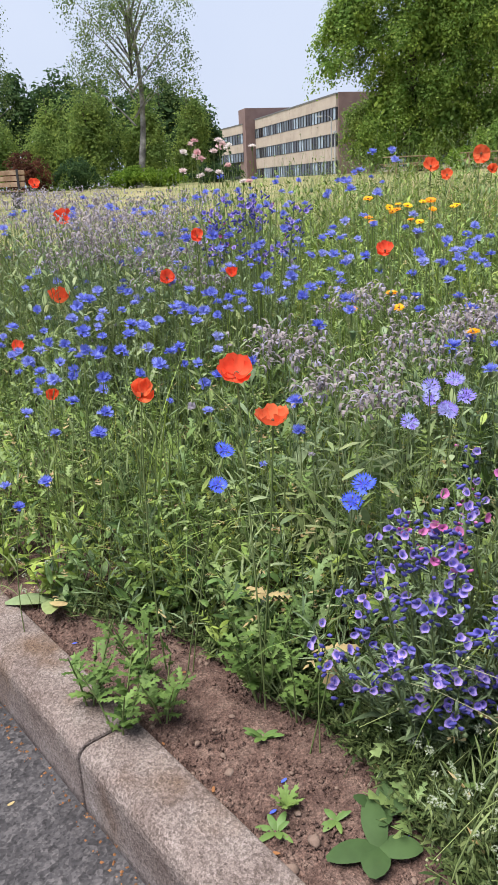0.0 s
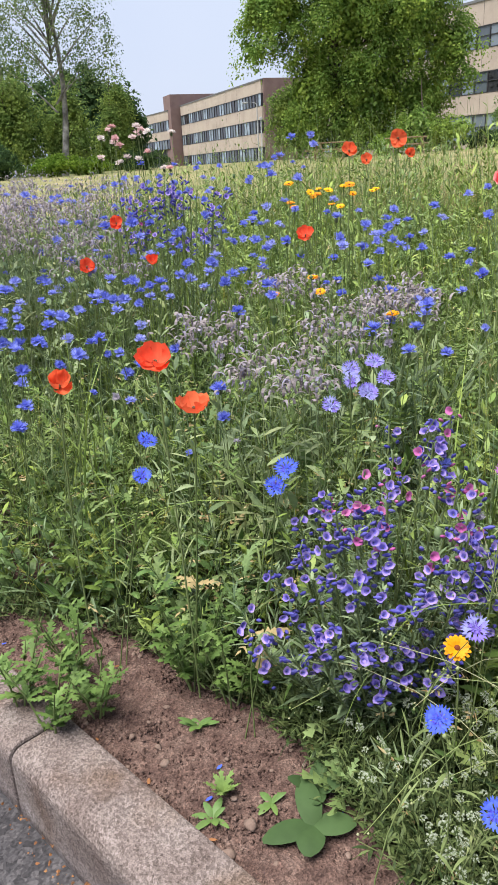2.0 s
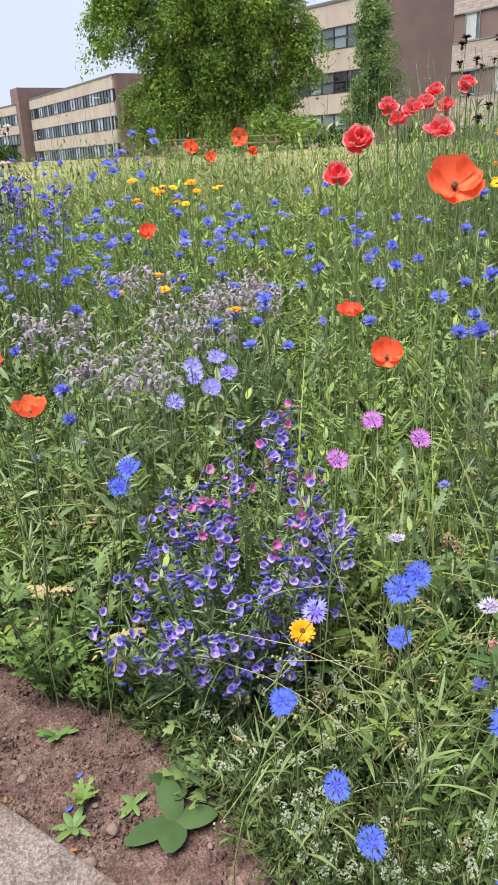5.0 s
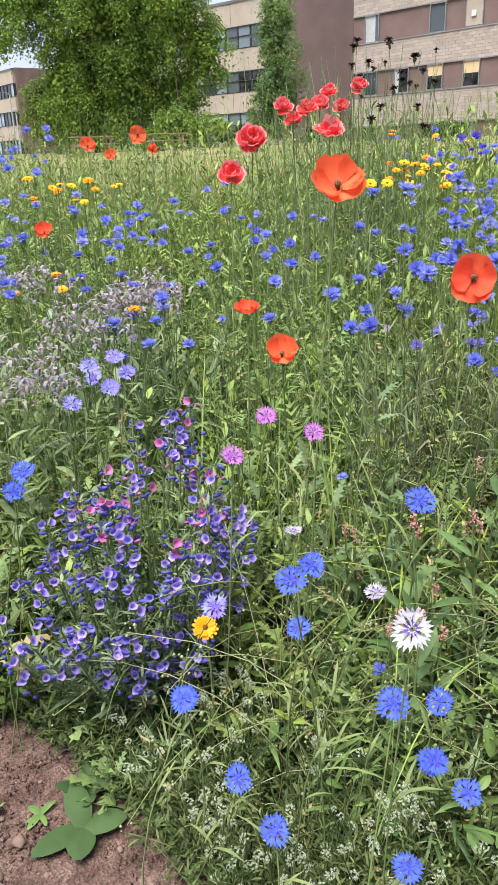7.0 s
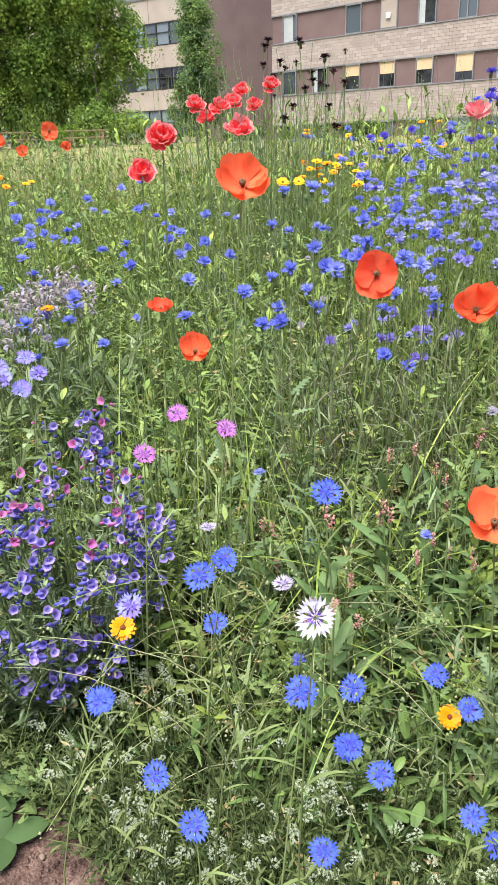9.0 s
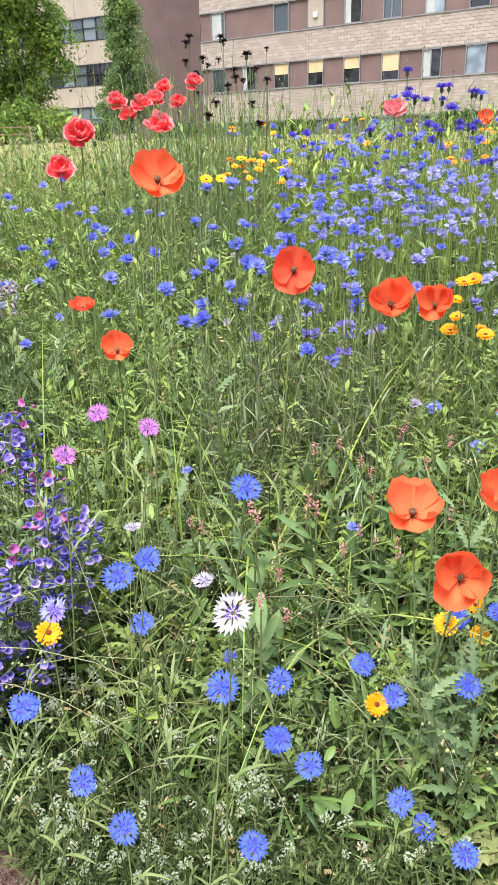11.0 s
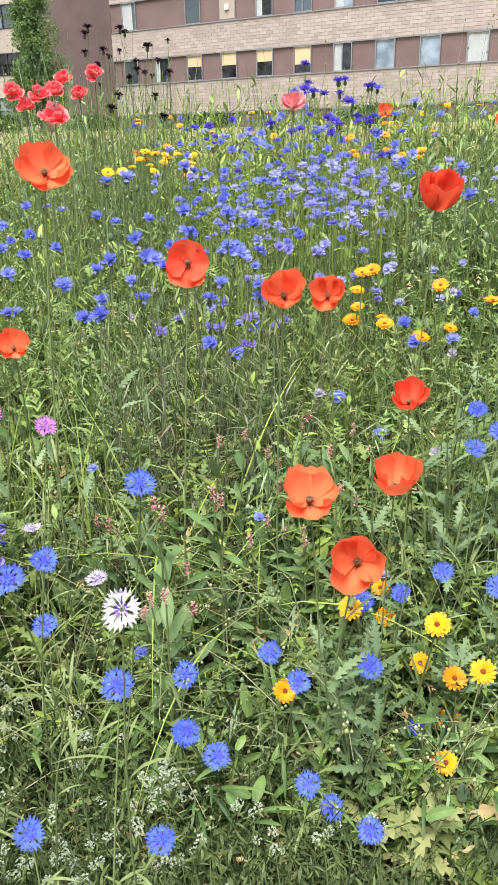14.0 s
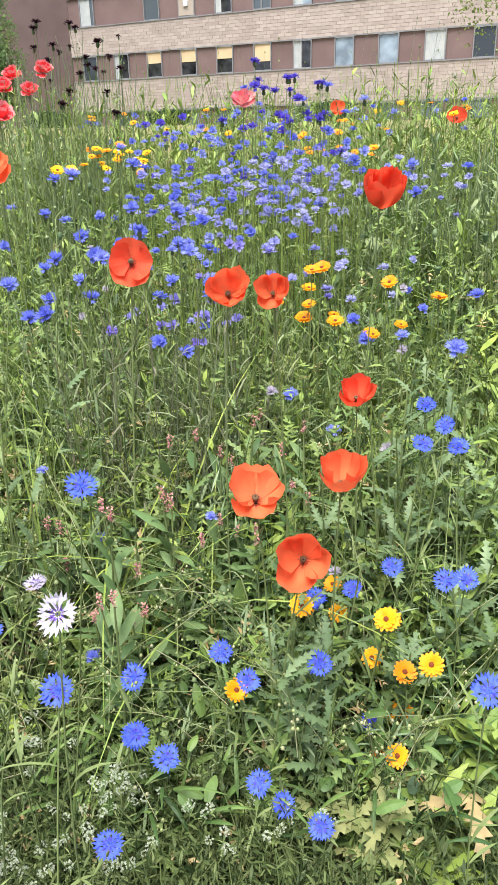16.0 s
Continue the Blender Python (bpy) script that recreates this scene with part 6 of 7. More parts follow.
mass(1.2, 1.3, 0.17, 18, 0.58, 0.68, CORN_PALE, "side", "faded lilac-blue cornflower in a dense clump", size=0.036)
mass(1.62, 1.2, 0.2, 12, 0.6, 0.74, CORN_PALE, "side", "faded lilac-blue cornflower in a dense clump", size=0.036)
mass(0.9, 2.6, 0.3, 8, 0.78, 0.92)
mass(1.12, 1.28, 0.17, 22, 0.68, 0.86)
mass(1.5, 1.5, 0.25, 18, 0.76, 0.92, None, size=0.036)
mass(1.5, 1.5, 0.25, 14, 0.76, 0.9, CORN_PALE, "side", "faded lilac-blue cornflower in a dense clump", size=0.034)
mass(-0.25, 1.75, 0.25, 18, 0.54, 0.7)
mass(-0.1, 2.4, 0.3, 16, 0.74, 0.88)
mass(-0.7, 3.2, 0.55, 20, 0.84, 0.98)
mass(0.5, 2.2, 0.25, 12, 0.74, 0.86)
mass(0.8, 2.2, 0.35, 14, 0.75, 0.88, size=0.038)
mass(0.98, 1.85, 0.25, 12, 0.74, 0.86, size=0.038)
mass(0.55, 1.75, 0.18, 7, 0.66, 0.76)
mass(1.65, 1.4, 0.17, 40, 0.76, 0.96, CORN_PALE, size=0.034)
mass(1.9, 1.75, 0.35, 44, 0.88, 1.02, size=0.036)
mass(1.35, 1.15, 0.18, 10, 0.64, 0.8, CORN_PALE, "side", "faded lilac-blue cornflower in a dense clump", size=0.034)
mass(-0.2, 2.9, 0.45, 30, 0.9, 1.0, size=0.036)
mass(0.2, 3.3, 0.45, 24, 0.95, 1.06, size=0.036)
mass(1.76, 1.52, 0.12, 7, 1.0, 1.12, CORN_VIOLET, "side", "deep violet cornflower held above the rest")
mass(1.75, 2.6, 0.22, 9, 1.05, 1.32, CORN_BLACK, "side", "almost black scabious on a tall wiry stem", "black scabious", 0.032)
mass(2.4, 2.9, 0.5, 26, 0.95, 1.12)
mass(3.0, 2.2, 0.4, 12, 0.98, 1.12)
mass(0.4, 2.75, 0.14, 8, 0.96, 1.12, None, "side", "blue cornflower standing tall at the back")

for key, heads in DRIFT.items():
    stuff("cornflower_drift", [(v, f) for v, f, p in heads], bpy.data.materials[key], "dense drift of far cornflower heads", "cornflowers")
    P = np.array([p for v, f, p in heads])
    P[:, 2] -= 0.003
    g = ground_z(P[:, 0], P[:, 1])
    foot = np.stack([P[:, 0], P[:, 1], g], 1)
    tv, tf, C, tang = tubes(foot, uni(0, 6.283, len(P)), P[:, 2] - g, np.zeros(len(P)), np.zeros(len(P)), np.full(len(P), 0.0011), 3)
    stuff("drift_stalks", [(tv, tf)], STALK_GREEN, "thin green stalks of the far cornflowers", "foliage")

# pale everlasting daisies at the back
for px, py in around(-0.14, 3.15, 0.15, 19, 0.14):
    cornflower(float(px), float(py), random.uniform(0.99, 1.19), 0.038, random.uniform(10, 45), BLUSH, "side", "blush white pompon flower on a tall stem", "blush white pompons", False, 14, name="pompon_flower")
P = around(-0.14, 3.15, 0.18, 70)
stuff("pompon_stalks", leafy_stalks(P, uni(0.7, 0.95, len(P)), 0.05, 0.005, 5), GREY_GREEN, "thin stalks below the pale pompon flowers", "foliage")

# marigold drifts
for x, y, r, n, z0, z1, c in ((0.56, 2.75, 0.17, 9, 0.86, 0.95, YELLOW), (1.62, 2.2, 0.14, 15, 0.88, 0.98, YELLOW), (2.25, 1.85, 0.2, 12, 0.9, 1.0, ORANGE), (1.42, 1.05, 0.16, 5, 0.58, 0.72, ORANGE), (2.3, 2.9, 0.35, 9, 0.98, 1.1, GOLD), (3.1, 2.2, 0.4, 12, 1.0, 1.12, ORANGE), (0.42, 1.9, 0.2, 4, 0.66, 0.76, GOLD)):
    for px, py in around(x, y, r, n):
        marigold(float(px), float(py), random.uniform(z0, z1), random.uniform(0.026, 0.038), random.uniform(5, 40), random.choice((c, GOLD)))


# ---- viper's bugloss: one bushy plant of many spikes
def bell_mesh(petal_mat, rim_mat, q):
    prof = [(0.0016, 0.0), (0.0034, 0.0038), (0.0056, 0.008), (0.0078, 0.0107), (0.0098, 0.0119)]
    V, F = lathe(prof, 15)
    V = V.copy()
    a = np.arctan2(V[:, 1], V[:, 0])
    lip = np.clip((V[:, 2] - 0.006) / 0.008, 0, 1)
    V[:, :2] *= (1 + lip * (0.09 * np.cos(5 * a + q) + 0.14 * np.cos(a - q) + 0.08 * np.cos(3 * a)))[:, None]
    V[:, 2] += lip * (0.0025 * np.cos(a - q) + 0.0014 * np.cos(5 * a + q))
    me = sheet("bell", V, F, petal_mat, True)
    me.materials.append(rim_mat)
    me.polygons.foreach_set("material_index", [1 if p >= 30 else 0 for p in range(len(F))])
    return me


def bugloss(cx, cy, base_r, tips, label, sparse=1.0):
    g = float(ground_z(cx, cy))
    ob = empty("bugloss_bush", Matrix.Translation((cx, cy, g)))
    bells = {"v": [bell_mesh(ECHIUM_BLUE, ECHIUM_RIM, q) for q in (0, 2)], "d": [bell_mesh(ECHIUM_DEEP, ECHIUM_BLUE, q) for q in (1, 3)], "p": [bell_mesh(ECHIUM_PINK, ECHIUM_PINK, 0)]}
    buds = {"b": sheet("bud", *lathe([(0.0008, 0), (0.0022, 0.003), (0.0036, 0.0095), (0.0024, 0.015), (0.0003, 0.0175)], 6), ECHIUM_DEEP, True),
            "q": sheet("bud", *lathe([(0.0008, 0), (0.0022, 0.003), (0.003, 0.0085), (0.0018, 0.0125), (0.0003, 0.0142)], 6), ECHIUM_PINK, True)}
    leaf = []
    for k, (tx, ty, tz, young) in enumerate(tips):
        s = Vector((random.uniform(-base_r, base_r), random.uniform(-base_r, base_r), 0.0))
        e = Vector((tx - cx, ty - cy, tz - g))
        m = Vector((e.x * 0.75, e.y * 0.75, e.z * 0.45))
        curve = [((1 - q) ** 2 * s + 2 * q * (1 - q) * m + q * q * e) for q in np.linspace(0, 1, 8)]
        hang("stem", limb_mesh("stem", curve, 0.0032, 0.0016, STEM, 5), None, ob)
        n = 74
        t = uni(0.1, 1.0, n)
        at = np.array([tuple((1 - q) ** 2 * s + 2 * q * (1 - q) * m + q * q * e) for q in t])
        leaf.append(blades(at, uni(0, 6.283, n), uni(0.016, 0.04, n) * (1.4 - 0.7 * t), uni(0.3, 1.2, n), uni(0, 0.9, n), uni(0.003, 0.0065, n), 3, "lance", 0.15))
        toward = math.atan2(-ty - 0.03, 0.14 - tx)
        for kind in random.choice(("v", "vv", "vvv", "vvd")) + "bbbbbb":
            if random.random() > sparse:
                continue
            if young and random.random() < 0.24:
                kind = {"v": "p", "d": "p", "b": "q"}[kind]
            bell = kind in "vdp"
            a = toward + random.uniform(-0.75, 0.75) * (1 if bell else 1.8)
            d = Vector((math.cos(a), math.sin(a), random.uniform(0.2, 1.0))).normalized()
            back = random.uniform(0.0, 0.018) if bell else random.uniform(0.0, 0.045)
            axis = (e - m).normalized()
            p = e - axis * back + Vector((random.uniform(-0.018, 0.018), random.uniform(-0.018, 0.018), random.uniform(-0.016, 0.016)))
            o = hang("bell" if bell else "bud", random.choice(bells[kind]) if bell else buds[kind], None, ob)
            o.matrix_basis = Matrix.Translation(p) @ d.to_track_quat("Z", "Y").to_matrix().to_4x4() @ Matrix.Rotation(random.uniform(0, 6.28), 4, "Z") @ Matrix.Diagonal((random.uniform(0.6, 0.8), random.uniform(0.75, 0.98), random.uniform(0.7, 1.0), 1) if bell else (1, 1, random.uniform(0.8, 1.2), 1))
    n = 34
    a = uni(0, 6.283, n)
    low = np.stack([0.05 * np.cos(a), 0.05 * np.sin(a), uni(0.0, 0.08, n)], 1)
    leaf.append(blades(low, a + uni(-0.5, 0.5, n), uni(0.09, 0.16, n), uni(0.5, 1.1, n), uni(0.3, 1.2, n), uni(0.014, 0.024, n), 5, "lance", 0.14))
    V, F = join(leaf)
    tagged(hang("foliage", sheet("foliage", V, F, BUGLOSS_LEAF), None, ob), kind="stuff")
    return tagged(ob, label, "bugloss")


# sprays end evenly over the sunny half of a dome
tips = []
while len(tips) < 96:
    d = Vector((random.gauss(0, 1), random.gauss(0, 1), random.gauss(0, 1))).normalized()
    if d.dot(Vector((-0.12, -0.83, 0.55))) < 0.1 or d.z < -0.55:
        continue
    d *= random.uniform(0.78, 1.12)
    p = Vector((0.325 + 0.19 * d.x + 0.06 * max(d.z, 0), 1.14 + 0.18 * d.y, 0.31 + 0.205 * d.z))
    if all((p - Vector(q[:3])).length > 0.028 for q in tips):
        tips.append((*p, d.z > 0.55))
for x, y, z in ((0.1, 1.1, 0.24), (0.13, 1.08, 0.26), (0.08, 1.13, 0.27), (0.12, 1.12, 0.18)):
    tips.append((x, y, z, False))
for k in range(8):
    tips.append((random.uniform(0.36, 0.5), random.uniform(1.2, 1.32), random.uniform(0.48, 0.57), True))
bugloss(0.32, 1.12, 0.05, tips, "bushy violet-blue viper's bugloss with pink young bells")
bugloss(-0.03, 2.55, 0.08, [(random.uniform(-0.18, 0.16), random.uniform(2.35, 2.75), random.uniform(0.78, 0.99), random.random() < 0.2) for k in range(46)], "purple-blue viper's bugloss further back", 0.8)


# ---- white sweet alyssum along the edge
def alyssum_head(seed):
    r = np.random.default_rng(seed)
    V, F, k = [], [], 0
    for i in range(17):
        a, q = r.uniform(0, 6.283), math.sqrt(r.uniform(0.08, 1))
        c = np.array((0.0085 * q * math.cos(a), 0.0085 * q * math.sin(a), 0.006 * (1 - q * q)))
        o = r.uniform(0, 1.57)
        for j in range(4):
            b = o + j * 1.571
            d = np.array((math.cos(b), math.sin(b), 0.25))
            s = np.array((-math.sin(b), math.cos(b), 0))
            V += [c, c + d * 0.0014 - s * 0.0008, c + d * 0.0024, c + d * 0.0014 + s * 0.0008]
            F.append((k, k + 1, k + 2, k + 3))
            k += 4
    return sheet("blossom", V, np.array(F), WHITE_PETAL)


HEADS = [alyssum_head(q) for q in range(3)]


def alyssum(x, y, z):
    ob = stand("sweet_alyssum", x, y, z, 0.0007, 0.01, 0.03, 0.3)
    o = hang("blossom", random.choice(HEADS), None, ob)
    o.matrix_basis = facing(x, y, random.uniform(5, 35)) @ Matrix.Scale(random.uniform(0.55, 0.95), 4)
    tagged(o, kind="stuff")
    return tagged(ob, "tiny white sweet alyssum flowers in a low cluster", "alyssum", "sweet alyssum along the kerb")


for k in range(84):
    u0 = random.choice((random.uniform(-0.7, 0.2), random.uniform(-0.58, -0.1)))
    s0 = float(front(u0)) + 0.015 + 0.32 * random.random() ** 1.2
    for j in range(random.choice((1, 2, 3, 4, 5, 6))):
        s = max(s0 + random.gauss(0, 0.017), float(front(u0)))
        x, y = plan(s, u0 + random.gauss(0, 0.02))
        alyssum(x, y, float(ground_z(x, y)) + 0.055 + 0.18 * s + random.uniform(0, 0.05))
for k in range(9):
    x, y = plan(random.uniform(0.0, 0.1), random.uniform(-1.95, -1.6))
    alyssum(x, y, float(ground_z(x, y)) + random.uniform(0.05, 0.12))
P, s, u = spread(1500, 0.0, 0.5, 1.6, 15, 66)
stuff("alyssum_foliage", leafy_stalks(P, uni(0.06, 0.2, len(P)), 0.026, 0.0042, 7, flop=1.0), WEED_GREEN, "small narrow leaves of low edging plants", "foliage")


# ---- broad-leaved persicaria with pink spikes
def persicaria(x, y, h):
    g = float(ground_z(x, y))
    ob = empty("persicaria", Matrix.Translation((x, y, g)))
    lean = random.uniform(0, 6.28)
    top = Vector((0.04 * math.cos(lean), 0.04 * math.sin(lean), h))
    hang("stem", limb_mesh("stem", [(0, 0, -0.01), tuple(top * 0.5), tuple(top)], 0.0028, 0.0016, STEM, 5), None, ob)
    for k in range(9):
        t = 0.2 + 0.75 * k / 9
        at = np.array([tuple(top * t)])
        one = np.ones(1)
        V, F = blades(at, one * random.uniform(0, 6.28), one * random.uniform(0.045, 0.085), one * random.uniform(0.4, 1.3), one * random.uniform(0.2, 1.3), one * random.uniform(0.013, 0.021), 5, "lance", 0.16)
        hang("leaf", sheet("leaf", V, F, PERSICARIA_GREEN, True), None, ob)
    n = 44
    c = np.array(top)[None] + np.stack([rng.normal(0, 0.0026, n), rng.normal(0, 0.0026, n), uni(0, 0.026, n)], 1)
    V, F = blades(c, uni(0, 6.283, n), uni(0.003, 0.005, n), uni(0.4, 1.2, n), uni(0, 0.8, n), uni(0.0025, 0.004, n), 2)
    tagged(hang("flower_spike", sheet("flower_spike", V, F, PINK_SPIKE), None, ob), kind="stuff")
    return tagged(ob, "persicaria with lance leaves and a small pink spike", "persicaria", "persicaria in the bed")


for px, py in np.concatenate([around(0.86, 0.94, 0.2, 18), around(1.04, 0.84, 0.14, 8), around(0.74, 0.78, 0.1, 6)]):
    persicaria(float(px), float(py), random.uniform(0.24, 0.46))


# ---- weeds, leaves and stones on the bare soil
def rosette(name, x, y, count, ln, w, material, label, category, lift=0.5, kind="oval", z=0.0):
    ob = empty(name, Matrix.Translation((x, y, float(ground_z(x, y)) + z)))
    for k in range(count):
        one = np.ones(1)
        a = 6.283 * k / count + random.uniform(-0.4, 0.4)
        if kind == "cut":
            V, F = toothed(np.zeros((1, 3)), one * a, one * ln * random.uniform(0.7, 1.2), one * lift * random.uniform(0.6, 1.4), one * 0.8, one * w, 4, 0.66)
        else:
            V, F = blades(np.zeros((1, 3)), one * a, one * ln * random.uniform(0.7, 1.2), one * lift * random.uniform(0.6, 1.4), one * 0.8, one * w * random.uniform(0.8, 1.2), 6, kind, 0.1)
        hang("leaf", sheet("leaf", V, F, material, True), None, ob)
    if z > 0.03:
        hang("stem", limb_mesh("stem", [(0.01, 0.015, -z - 0.01), (0.003, 0.006, -z * 0.5), (0, 0, 0.002)], 0.002, 0.0014, STEM, 5), None, ob)
    return tagged(ob, label, category)


rosette("plantain", 0.16, 0.9, 4, 0.075, 0.046, DOCK_GREEN, "flat rosette of broad green leaves on bare soil", "weed", 1.0, "oval", 0.016)
rosette("plantain", 0.175, 0.97, 4, 0.06, 0.036, DOCK_GREEN, "flat rosette of broad green leaves on bare soil", "weed", 0.8, "oval", 0.014)
rosette("burdock", -0.56, 1.72, 4, 0.12, 0.055, GREY_GREEN, "broad grey-green leaves drooping over the soil", "weed", 0.8)
rosette("seedling", 0.0, 0.955, 7, 0.035, 0.012, BROAD_GREEN, "small seedling rosette on the soil", "weed", 0.9)
rosette("seedling", 0.02, 1.0, 22, 0.042, 0.015, FEATHER_GREEN, "tuft of feathery seedling on the soil", "weed", 0.35, "cut")
rosette("seedling", 0.1, 0.97, 6, 0.03, 0.012, BROAD_GREEN, "small seedling rosette on the soil", "weed", 0.9)
rosette("seedling", -0.02, 1.17, 8, 0.04, 0.012, BROAD_GREEN, "small seedling rosette on the soil", "weed", 0.9)
rosette("withered_leaf_cluster", 0.12, 1.2, 5, 0.075, 0.036, DRY_LEAF, "pale withered cut leaves hanging down", "leaf", 1.75, "cut", 0.17)
rosette("withered_leaf_cluster", 0.0, 1.32, 3, 0.06, 0.03, DRY_LEAF, "pale withered cut leaves hanging down", "leaf", 1.5, "cut", 0.22)
rosette("yellowing_leaf_cluster", 0.9, 0.41, 6, 0.075, 0.03, PALE_LEAF, "pale yellow-green cut leaves lying low", "leaf", 1.1, "cut", 0.06)
for x, y, n, size, z in ((0.775, 0.425, 4, 0.055, 0.08), (0.81, 0.393, 6, 0.065, 0.1), (0.842, 0.36, 5, 0.065, 0.09), (0.8, 0.352, 5, 0.05, 0.07)):
    rosette("yellowing_leaf_cluster", x, y, n, size, 0.026, PALE_LEAF, "pale yellow-green cut leaves lying low", "leaf", 1.05, "cut", z)
rosette("yellowing_leaf_cluster", 0.84, 0.37, 5, 0.07, 0.028, PALE_LEAF, "pale yellow-green cut leaves lying low", "leaf", 1.0, "cut", 0.07)
rosette("withered_leaf_cluster", 0.955, 0.3, 3, 0.09, 0.04, DRY_LEAF, "pale withered cut leaves hanging down", "leaf", 1.5, "cut", 0.1)


def groundsel(x, y, h, stems, green=None, k=1.0):
    ob = empty("groundsel", Matrix.Translation((x, y, float(ground_z(x, y)))))
    for stem in range(stems):
        a = random.uniform(0, 6.28)
        top = Vector((0.07 * math.cos(a), 0.07 * math.sin(a), h * random.uniform(0.6, 1.1)))
        hang("stem", limb_mesh("stem", [(0.01 * math.cos(a), 0.01 * math.sin(a), -0.01), tuple(top * 0.5), tuple(top)], 0.0024, 0.0014, STEM, 5), None, ob)
        n = 11
        t = uni(0.1, 1.0, n)
        at = np.array(top)[None] * t[:, None]
        ln = uni(0.03, 0.062, n) * (1.2 - 0.5 * t) * k
        hs = uni(0, 6.283, n)
        for j in range(n):
            V, F = toothed(at[j:j + 1], hs[j:j + 1], ln[j:j + 1], uni(0.5, 1.2, 1), uni(0.1, 0.8, 1), ln[j:j + 1] * 0.46, 4, 0.68)
            hang("leaf", sheet("leaf", V, F, green or THISTLE_GREEN, True), None, ob)
    return tagged(ob, "bushy green weed with cut leaves beside the kerb", "weed")


def poppy_plant(x, y, h, stems):
    """Sage-green poppy leaves, deeply cut, on hairy stems."""
    ob = empty("poppy_plant", Matrix.Translation((x, y, float(ground_z(x, y)))))
    for k in range(stems):
        a = random.uniform(0, 6.28)
        top = Vector((0.05 * math.cos(a), 0.05 * math.sin(a), h * random.uniform(0.7, 1.1)))
        hang("stem", limb_mesh("stem", [(0.01 * math.cos(a), 0.01 * math.sin(a), -0.01), tuple(top * 0.5), tuple(top)], 0.0026, 0.0014, STEM, 5), None, ob)
        n = 7
        t = uni(0.2, 1.0, n)
        at = np.array(top)[None] * t[:, None]
        ln = uni(0.05, 0.09, n) * (1.2 - 0.5 * t)
        hs = uni(0, 6.283, n)
        for j in range(n):
            V, F = toothed(at[j:j + 1], hs[j:j + 1], ln[j:j + 1], uni(0.5, 1.1, 1), uni(0.1, 0.9, 1), ln[j:j + 1] * 0.36, 6, 0.66)
            hang("leaf", sheet("leaf", V, F, SAGE_GREEN, True), None, ob)
    return tagged(ob, "leafy poppy plant with sage-green cut leaves", "poppy plant", "poppy plants in the bed")


for x, y, h in ((0.84, 0.5, 0.26), (0.9, 0.6, 0.3), (0.86, 0.56, 0.24), (1.12, 0.6, 0.42), (1.2, 0.66, 0.5), (1.1, 0.72, 0.45), (1.3, 0.75, 0.55), (0.74, 1.0, 0.5), (0.85, 1.1, 0.52), (0.95, 0.68, 0.35), (0.68, 1.12, 0.52), (0.58, 1.25, 0.5), (1.22, 0.5, 0.34), (1.3, 0.58, 0.42), (1.16, 0.44, 0.28), (1.4, 0.7, 0.5), (1.42, 0.62, 0.46), (1.05, 0.5, 0.24), (1.5, 0.8, 0.55), (1.36, 0.48, 0.4), (1.26, 0.66, 0.46), (0.98, 0.6, 0.3)):
    poppy_plant(x, y, h, 3)


BUD = sheet("bud", *lathe([(0.0012, 0.0), (0.0045, 0.003), (0.0062, 0.0095), (0.0052, 0.0155), (0.001, 0.019)], 8), SAGE_GREEN, True)
CAPSULE = sheet("capsule", *lathe([(0.0014, 0.0), (0.0042, 0.004), (0.0062, 0.011), (0.0058, 0.0155), (0.007, 0.0165), (0.001, 0.0185)], 9), SAGE_GREEN, True)


def poppy_bud(x, y, z):
    """A hairy bud nodding on a hooked stem."""
    ob = empty("poppy_bud", Matrix.Translation((x, y, z)))
    a = random.uniform(0, 6.28)
    c, s = math.cos(a), math.sin(a)
    g = float(ground_z(x, y)) - z
    w = random.uniform(0.014, 0.024)
    hook = [(-0.06 * c, -0.06 * s, g), (-0.04 * c, -0.04 * s, g * 0.5), (-0.01 * c, -0.01 * s, -0.02), (0, 0, 0.012)]
    hook += [(w * (1 - math.cos(q)) * c, w * (1 - math.cos(q)) * s, 0.012 + w * math.sin(q)) for q in (0.7, 1.4, 2.1, 2.8)] + [(2 * w * c, 2 * w * s, -0.004)]
    hang("stem", limb_mesh("stem", hook, 0.0015, 0.001, STEM, 5), None, ob)
    o = hang("bud", BUD, None, ob)
    o.matrix_basis = Matrix.Translation((2 * w * c, 2 * w * s, -0.002)) @ Matrix.Rotation(math.pi + random.uniform(-0.3, 0.3), 4, "X") @ Matrix.Scale(random.uniform(0.9, 1.3), 4)
    return tagged(ob, "nodding green poppy bud on a hooked stem", "bud", "poppy buds in the bed")


def poppy_capsule(x, y, z):
    ob = stand("poppy_capsule", x, y, z, 0.0014)
    hang("capsule", CAPSULE, None, ob).matrix_basis = facing(x, y, random.uniform(-5, 20)) @ Matrix.Scale(random.uniform(0.8, 1.3), 4)
    return tagged(ob, "upright green poppy seed capsule", "seed capsule", "poppy seed capsules")


P, s, u = spread(66, 0.35, 2.2, 0.7, -10, 66)
for (x, y), h in zip(P, tall(s, u)):
    (poppy_bud if random.random() < 0.6 else poppy_capsule)(float(x), float(y), float(ground_z(x, y) + h * random.uniform(0.85, 1.2)))


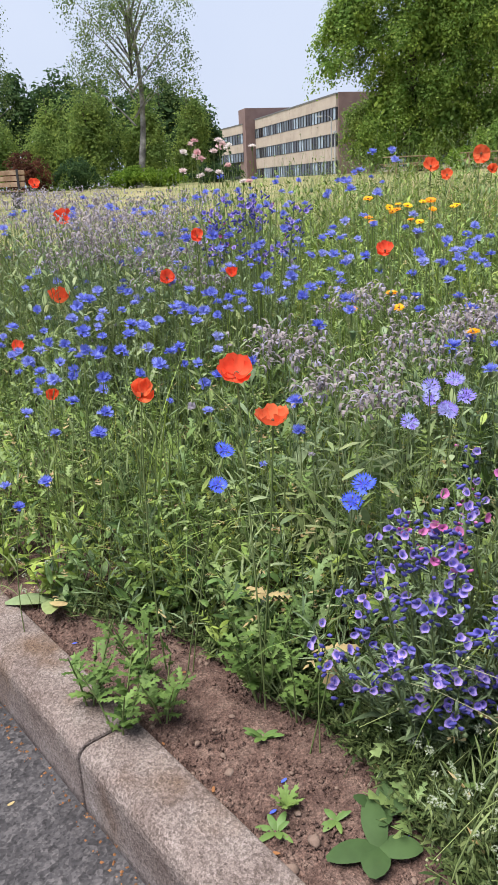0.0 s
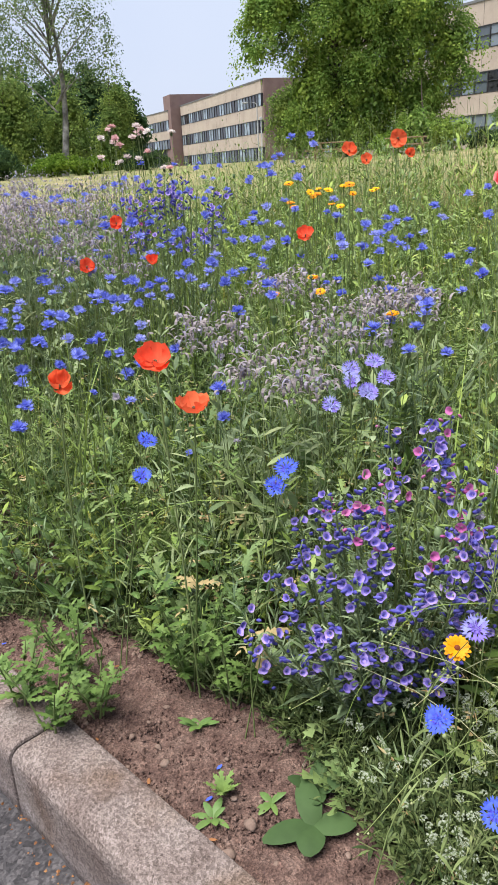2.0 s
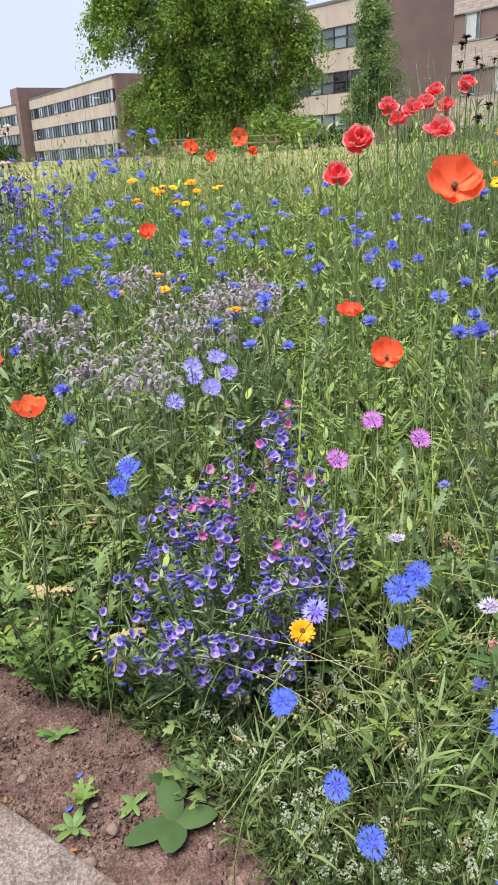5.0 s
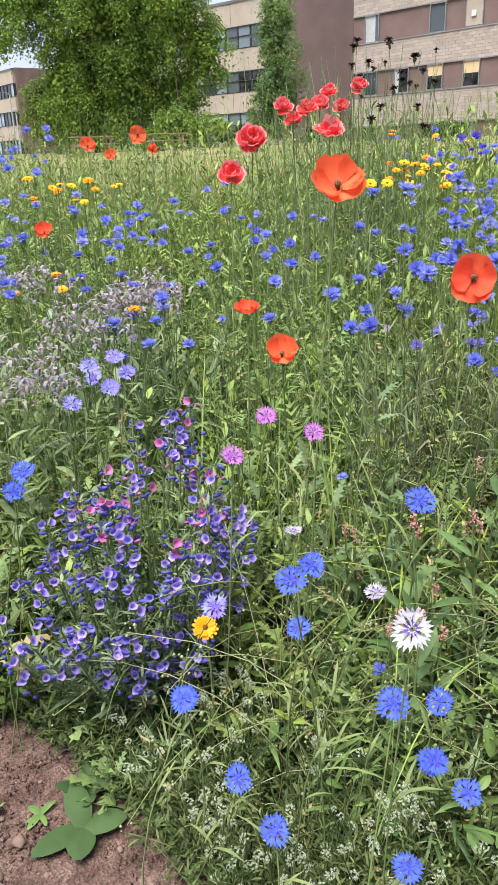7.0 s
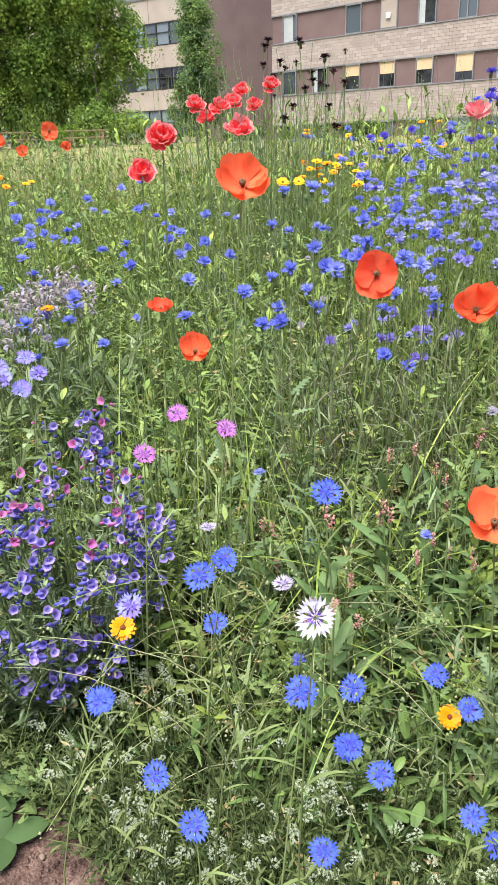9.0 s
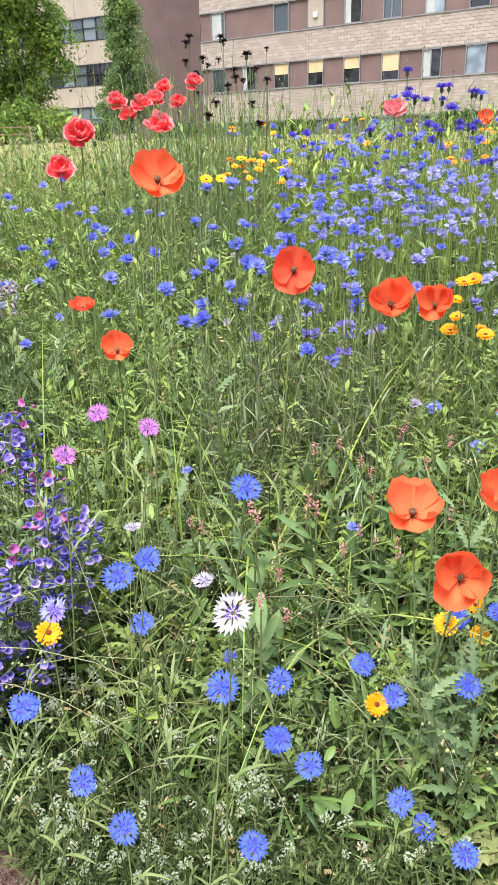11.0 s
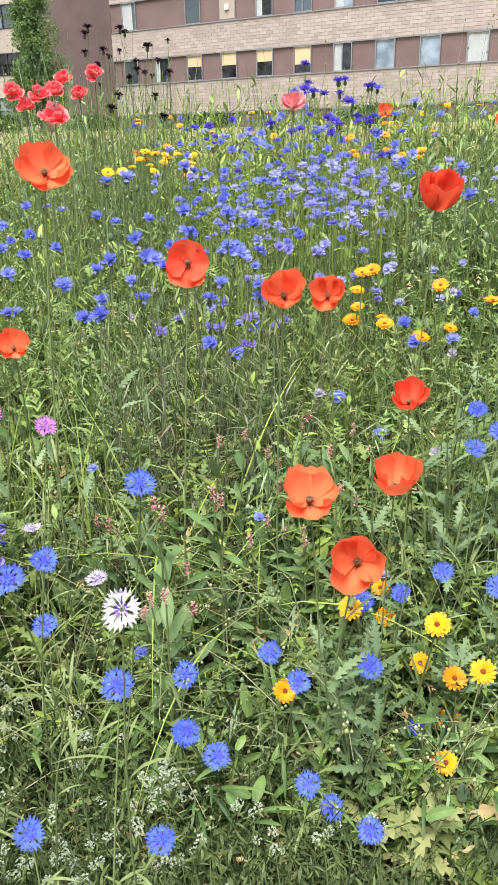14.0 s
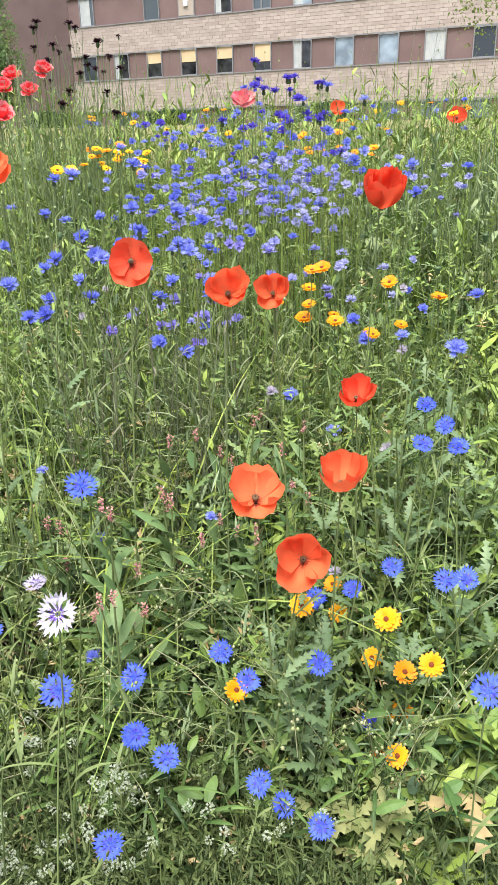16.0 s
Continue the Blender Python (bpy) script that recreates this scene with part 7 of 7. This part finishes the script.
groundsel(-0.3, 1.2, 0.18, 5)
groundsel(-0.38, 1.29, 0.17, 5)
groundsel(-0.26, 1.33, 0.22, 5)
groundsel(-0.22, 1.24, 0.14, 4)
groundsel(-0.02, 1.28, 0.24, 6)
groundsel(0.05, 1.22, 0.2, 5)
groundsel(0.98, 0.36, 0.12, 7, PERSICARIA_GREEN, 0.62)
groundsel(1.06, 0.42, 0.12, 6, PERSICARIA_GREEN, 0.62)
for x, y in ((0.98, 0.26), (1.04, 0.3), (0.92, 0.22), (1.1, 0.36), (1.0, 0.2)):
    groundsel(x, y, 0.11, 5, PERSICARIA_GREEN, 0.62)


def pebble(x, y, r, k):
    bm = bmesh.new()
    bmesh.ops.create_icosphere(bm, subdivisions=2, radius=1)
    for v in bm.verts:
        v.co *= 1 + 0.35 * noise.noise(v.co * 1.3 + Vector((k * 3.1, 0, 0)))
        v.co = Vector((v.co.x * r * 1.2, v.co.y * r * 0.9, v.co.z * r * 0.65))
    ob = part("pebble", bm, STONE, smooth=True)
    ob.matrix_world = Matrix.Translation((x, y, float(ground_z(x, y)) + r * 0.25)) @ Matrix.Rotation(k, 4, "Z")
    return tagged(ob, "small rough brown pebble on the soil", "pebble", "pebbles on the soil")


pebble(-0.082, 1.087, 0.009, 1)
pebble(0.06, 0.93, 0.011, 2)
pebble(0.02, 0.88, 0.012, 3)
for k in range(70):
    x, y = plan(0.01 + 0.26 * random.random(), random.uniform(-1.45, -0.5))
    pebble(x, y, random.uniform(0.002, 0.0062), k + 4)


def crumbs(name, count, s0, s1, u0, u1, r0, r1, material, label, z=None):
    """Uncounted small clods or grit, each a rough little tetrahedron-like lump."""
    s, u = uni(s0, s1, count), uni(u0, u1, count)
    x, y = plan(s, u)
    c = np.stack([x, y, ground_z(x, y) if z is None else np.full(count, z)], 1)
    d = np.array([(1, 0, 0), (-1, 0, 0), (0, 1, 0), (0, -1, 0), (0, 0, 1), (0, 0, -1)], dtype=float)
    V = c[:, None] + d[None] * (uni(r0, r1, count)[:, None] * (0.6 + 0.8 * rng.random((count, 6))))[..., None] + rng.normal(0, 0.12, (count, 6, 3)) * r1
    V, F = pieces(V, [(4, 0, 2), (4, 2, 1), (4, 1, 3), (4, 3, 0), (5, 2, 0), (5, 1, 2), (5, 3, 1), (5, 0, 3)], count)
    return tagged(new(name, sheet(name, V, F, material)), label, "soil", kind="stuff")


crumbs("soil_clods", 9000, -0.02, 0.45, -1.7, 0.3, 0.0012, 0.0055, SOIL, "crumbs and clods of dry brown soil")
crumbs("kerb_soil", 1600, -0.055, 0.01, -1.9, 0.2, 0.0008, 0.003, SOIL, "loose soil spilled over the kerb")
crumbs("soil_edge", 4200, -0.034, 0.02, -2.6, 0.6, 0.0012, 0.005, SOIL, "crumbled soil lying over the back of the kerb")
crumbs("gutter_litter", 420, -0.175, -0.135, -2.2, 0.2, 0.0008, 0.004, LITTER, "fine orange-brown litter in the gutter", -0.1)

# fallen petals and dry scraps on the soil and along the kerb
for k in range(10):
    blue = k < 6
    one = np.ones(1)
    x, y = plan(random.uniform(0.0, 0.24), random.uniform(-1.5, -0.5))
    r = random.uniform(0.004, 0.008) if blue else random.uniform(0.004, 0.008)
    V, F = blades(np.array([[x, y, float(ground_z(x, y)) + 0.004]]), one * random.uniform(0, 6.28), one * r * 2.2, one * 1.35, one * 0.4, one * r, 4, "oval", 0.14)
    tagged(new("fallen_petal" if blue else "dry_scrap", sheet("fallen_petal" if blue else "dry_scrap", V, F, CORN_NEAR if blue else LITTER, True)), "blue cornflower petal fallen on the soil" if blue else "dry scrap of leaf lying on the soil", "petal" if blue else "leaf", "fallen petals" if blue else "dry scraps")

# fallen leaves
for x, y, z, r in ((-0.33, 1.16, 0.004, 0.009), (-0.52, 1.13, -0.098, 0.006), (-0.5, 1.62, 0.05, 0.02)):
    one = np.ones(1)
    V, F = blades(np.array([[x, y, z]]), one * random.uniform(0, 6.28), one * r * 2.4, one * 1.5, one * 0.1, one * r * 1.2, 5, "oval", 0.12)
    tagged(new("fallen_leaf", sheet("fallen_leaf", V, F, DRY_LEAF, True)), "curled orange-brown fallen leaf", "leaf", "fallen leaves")
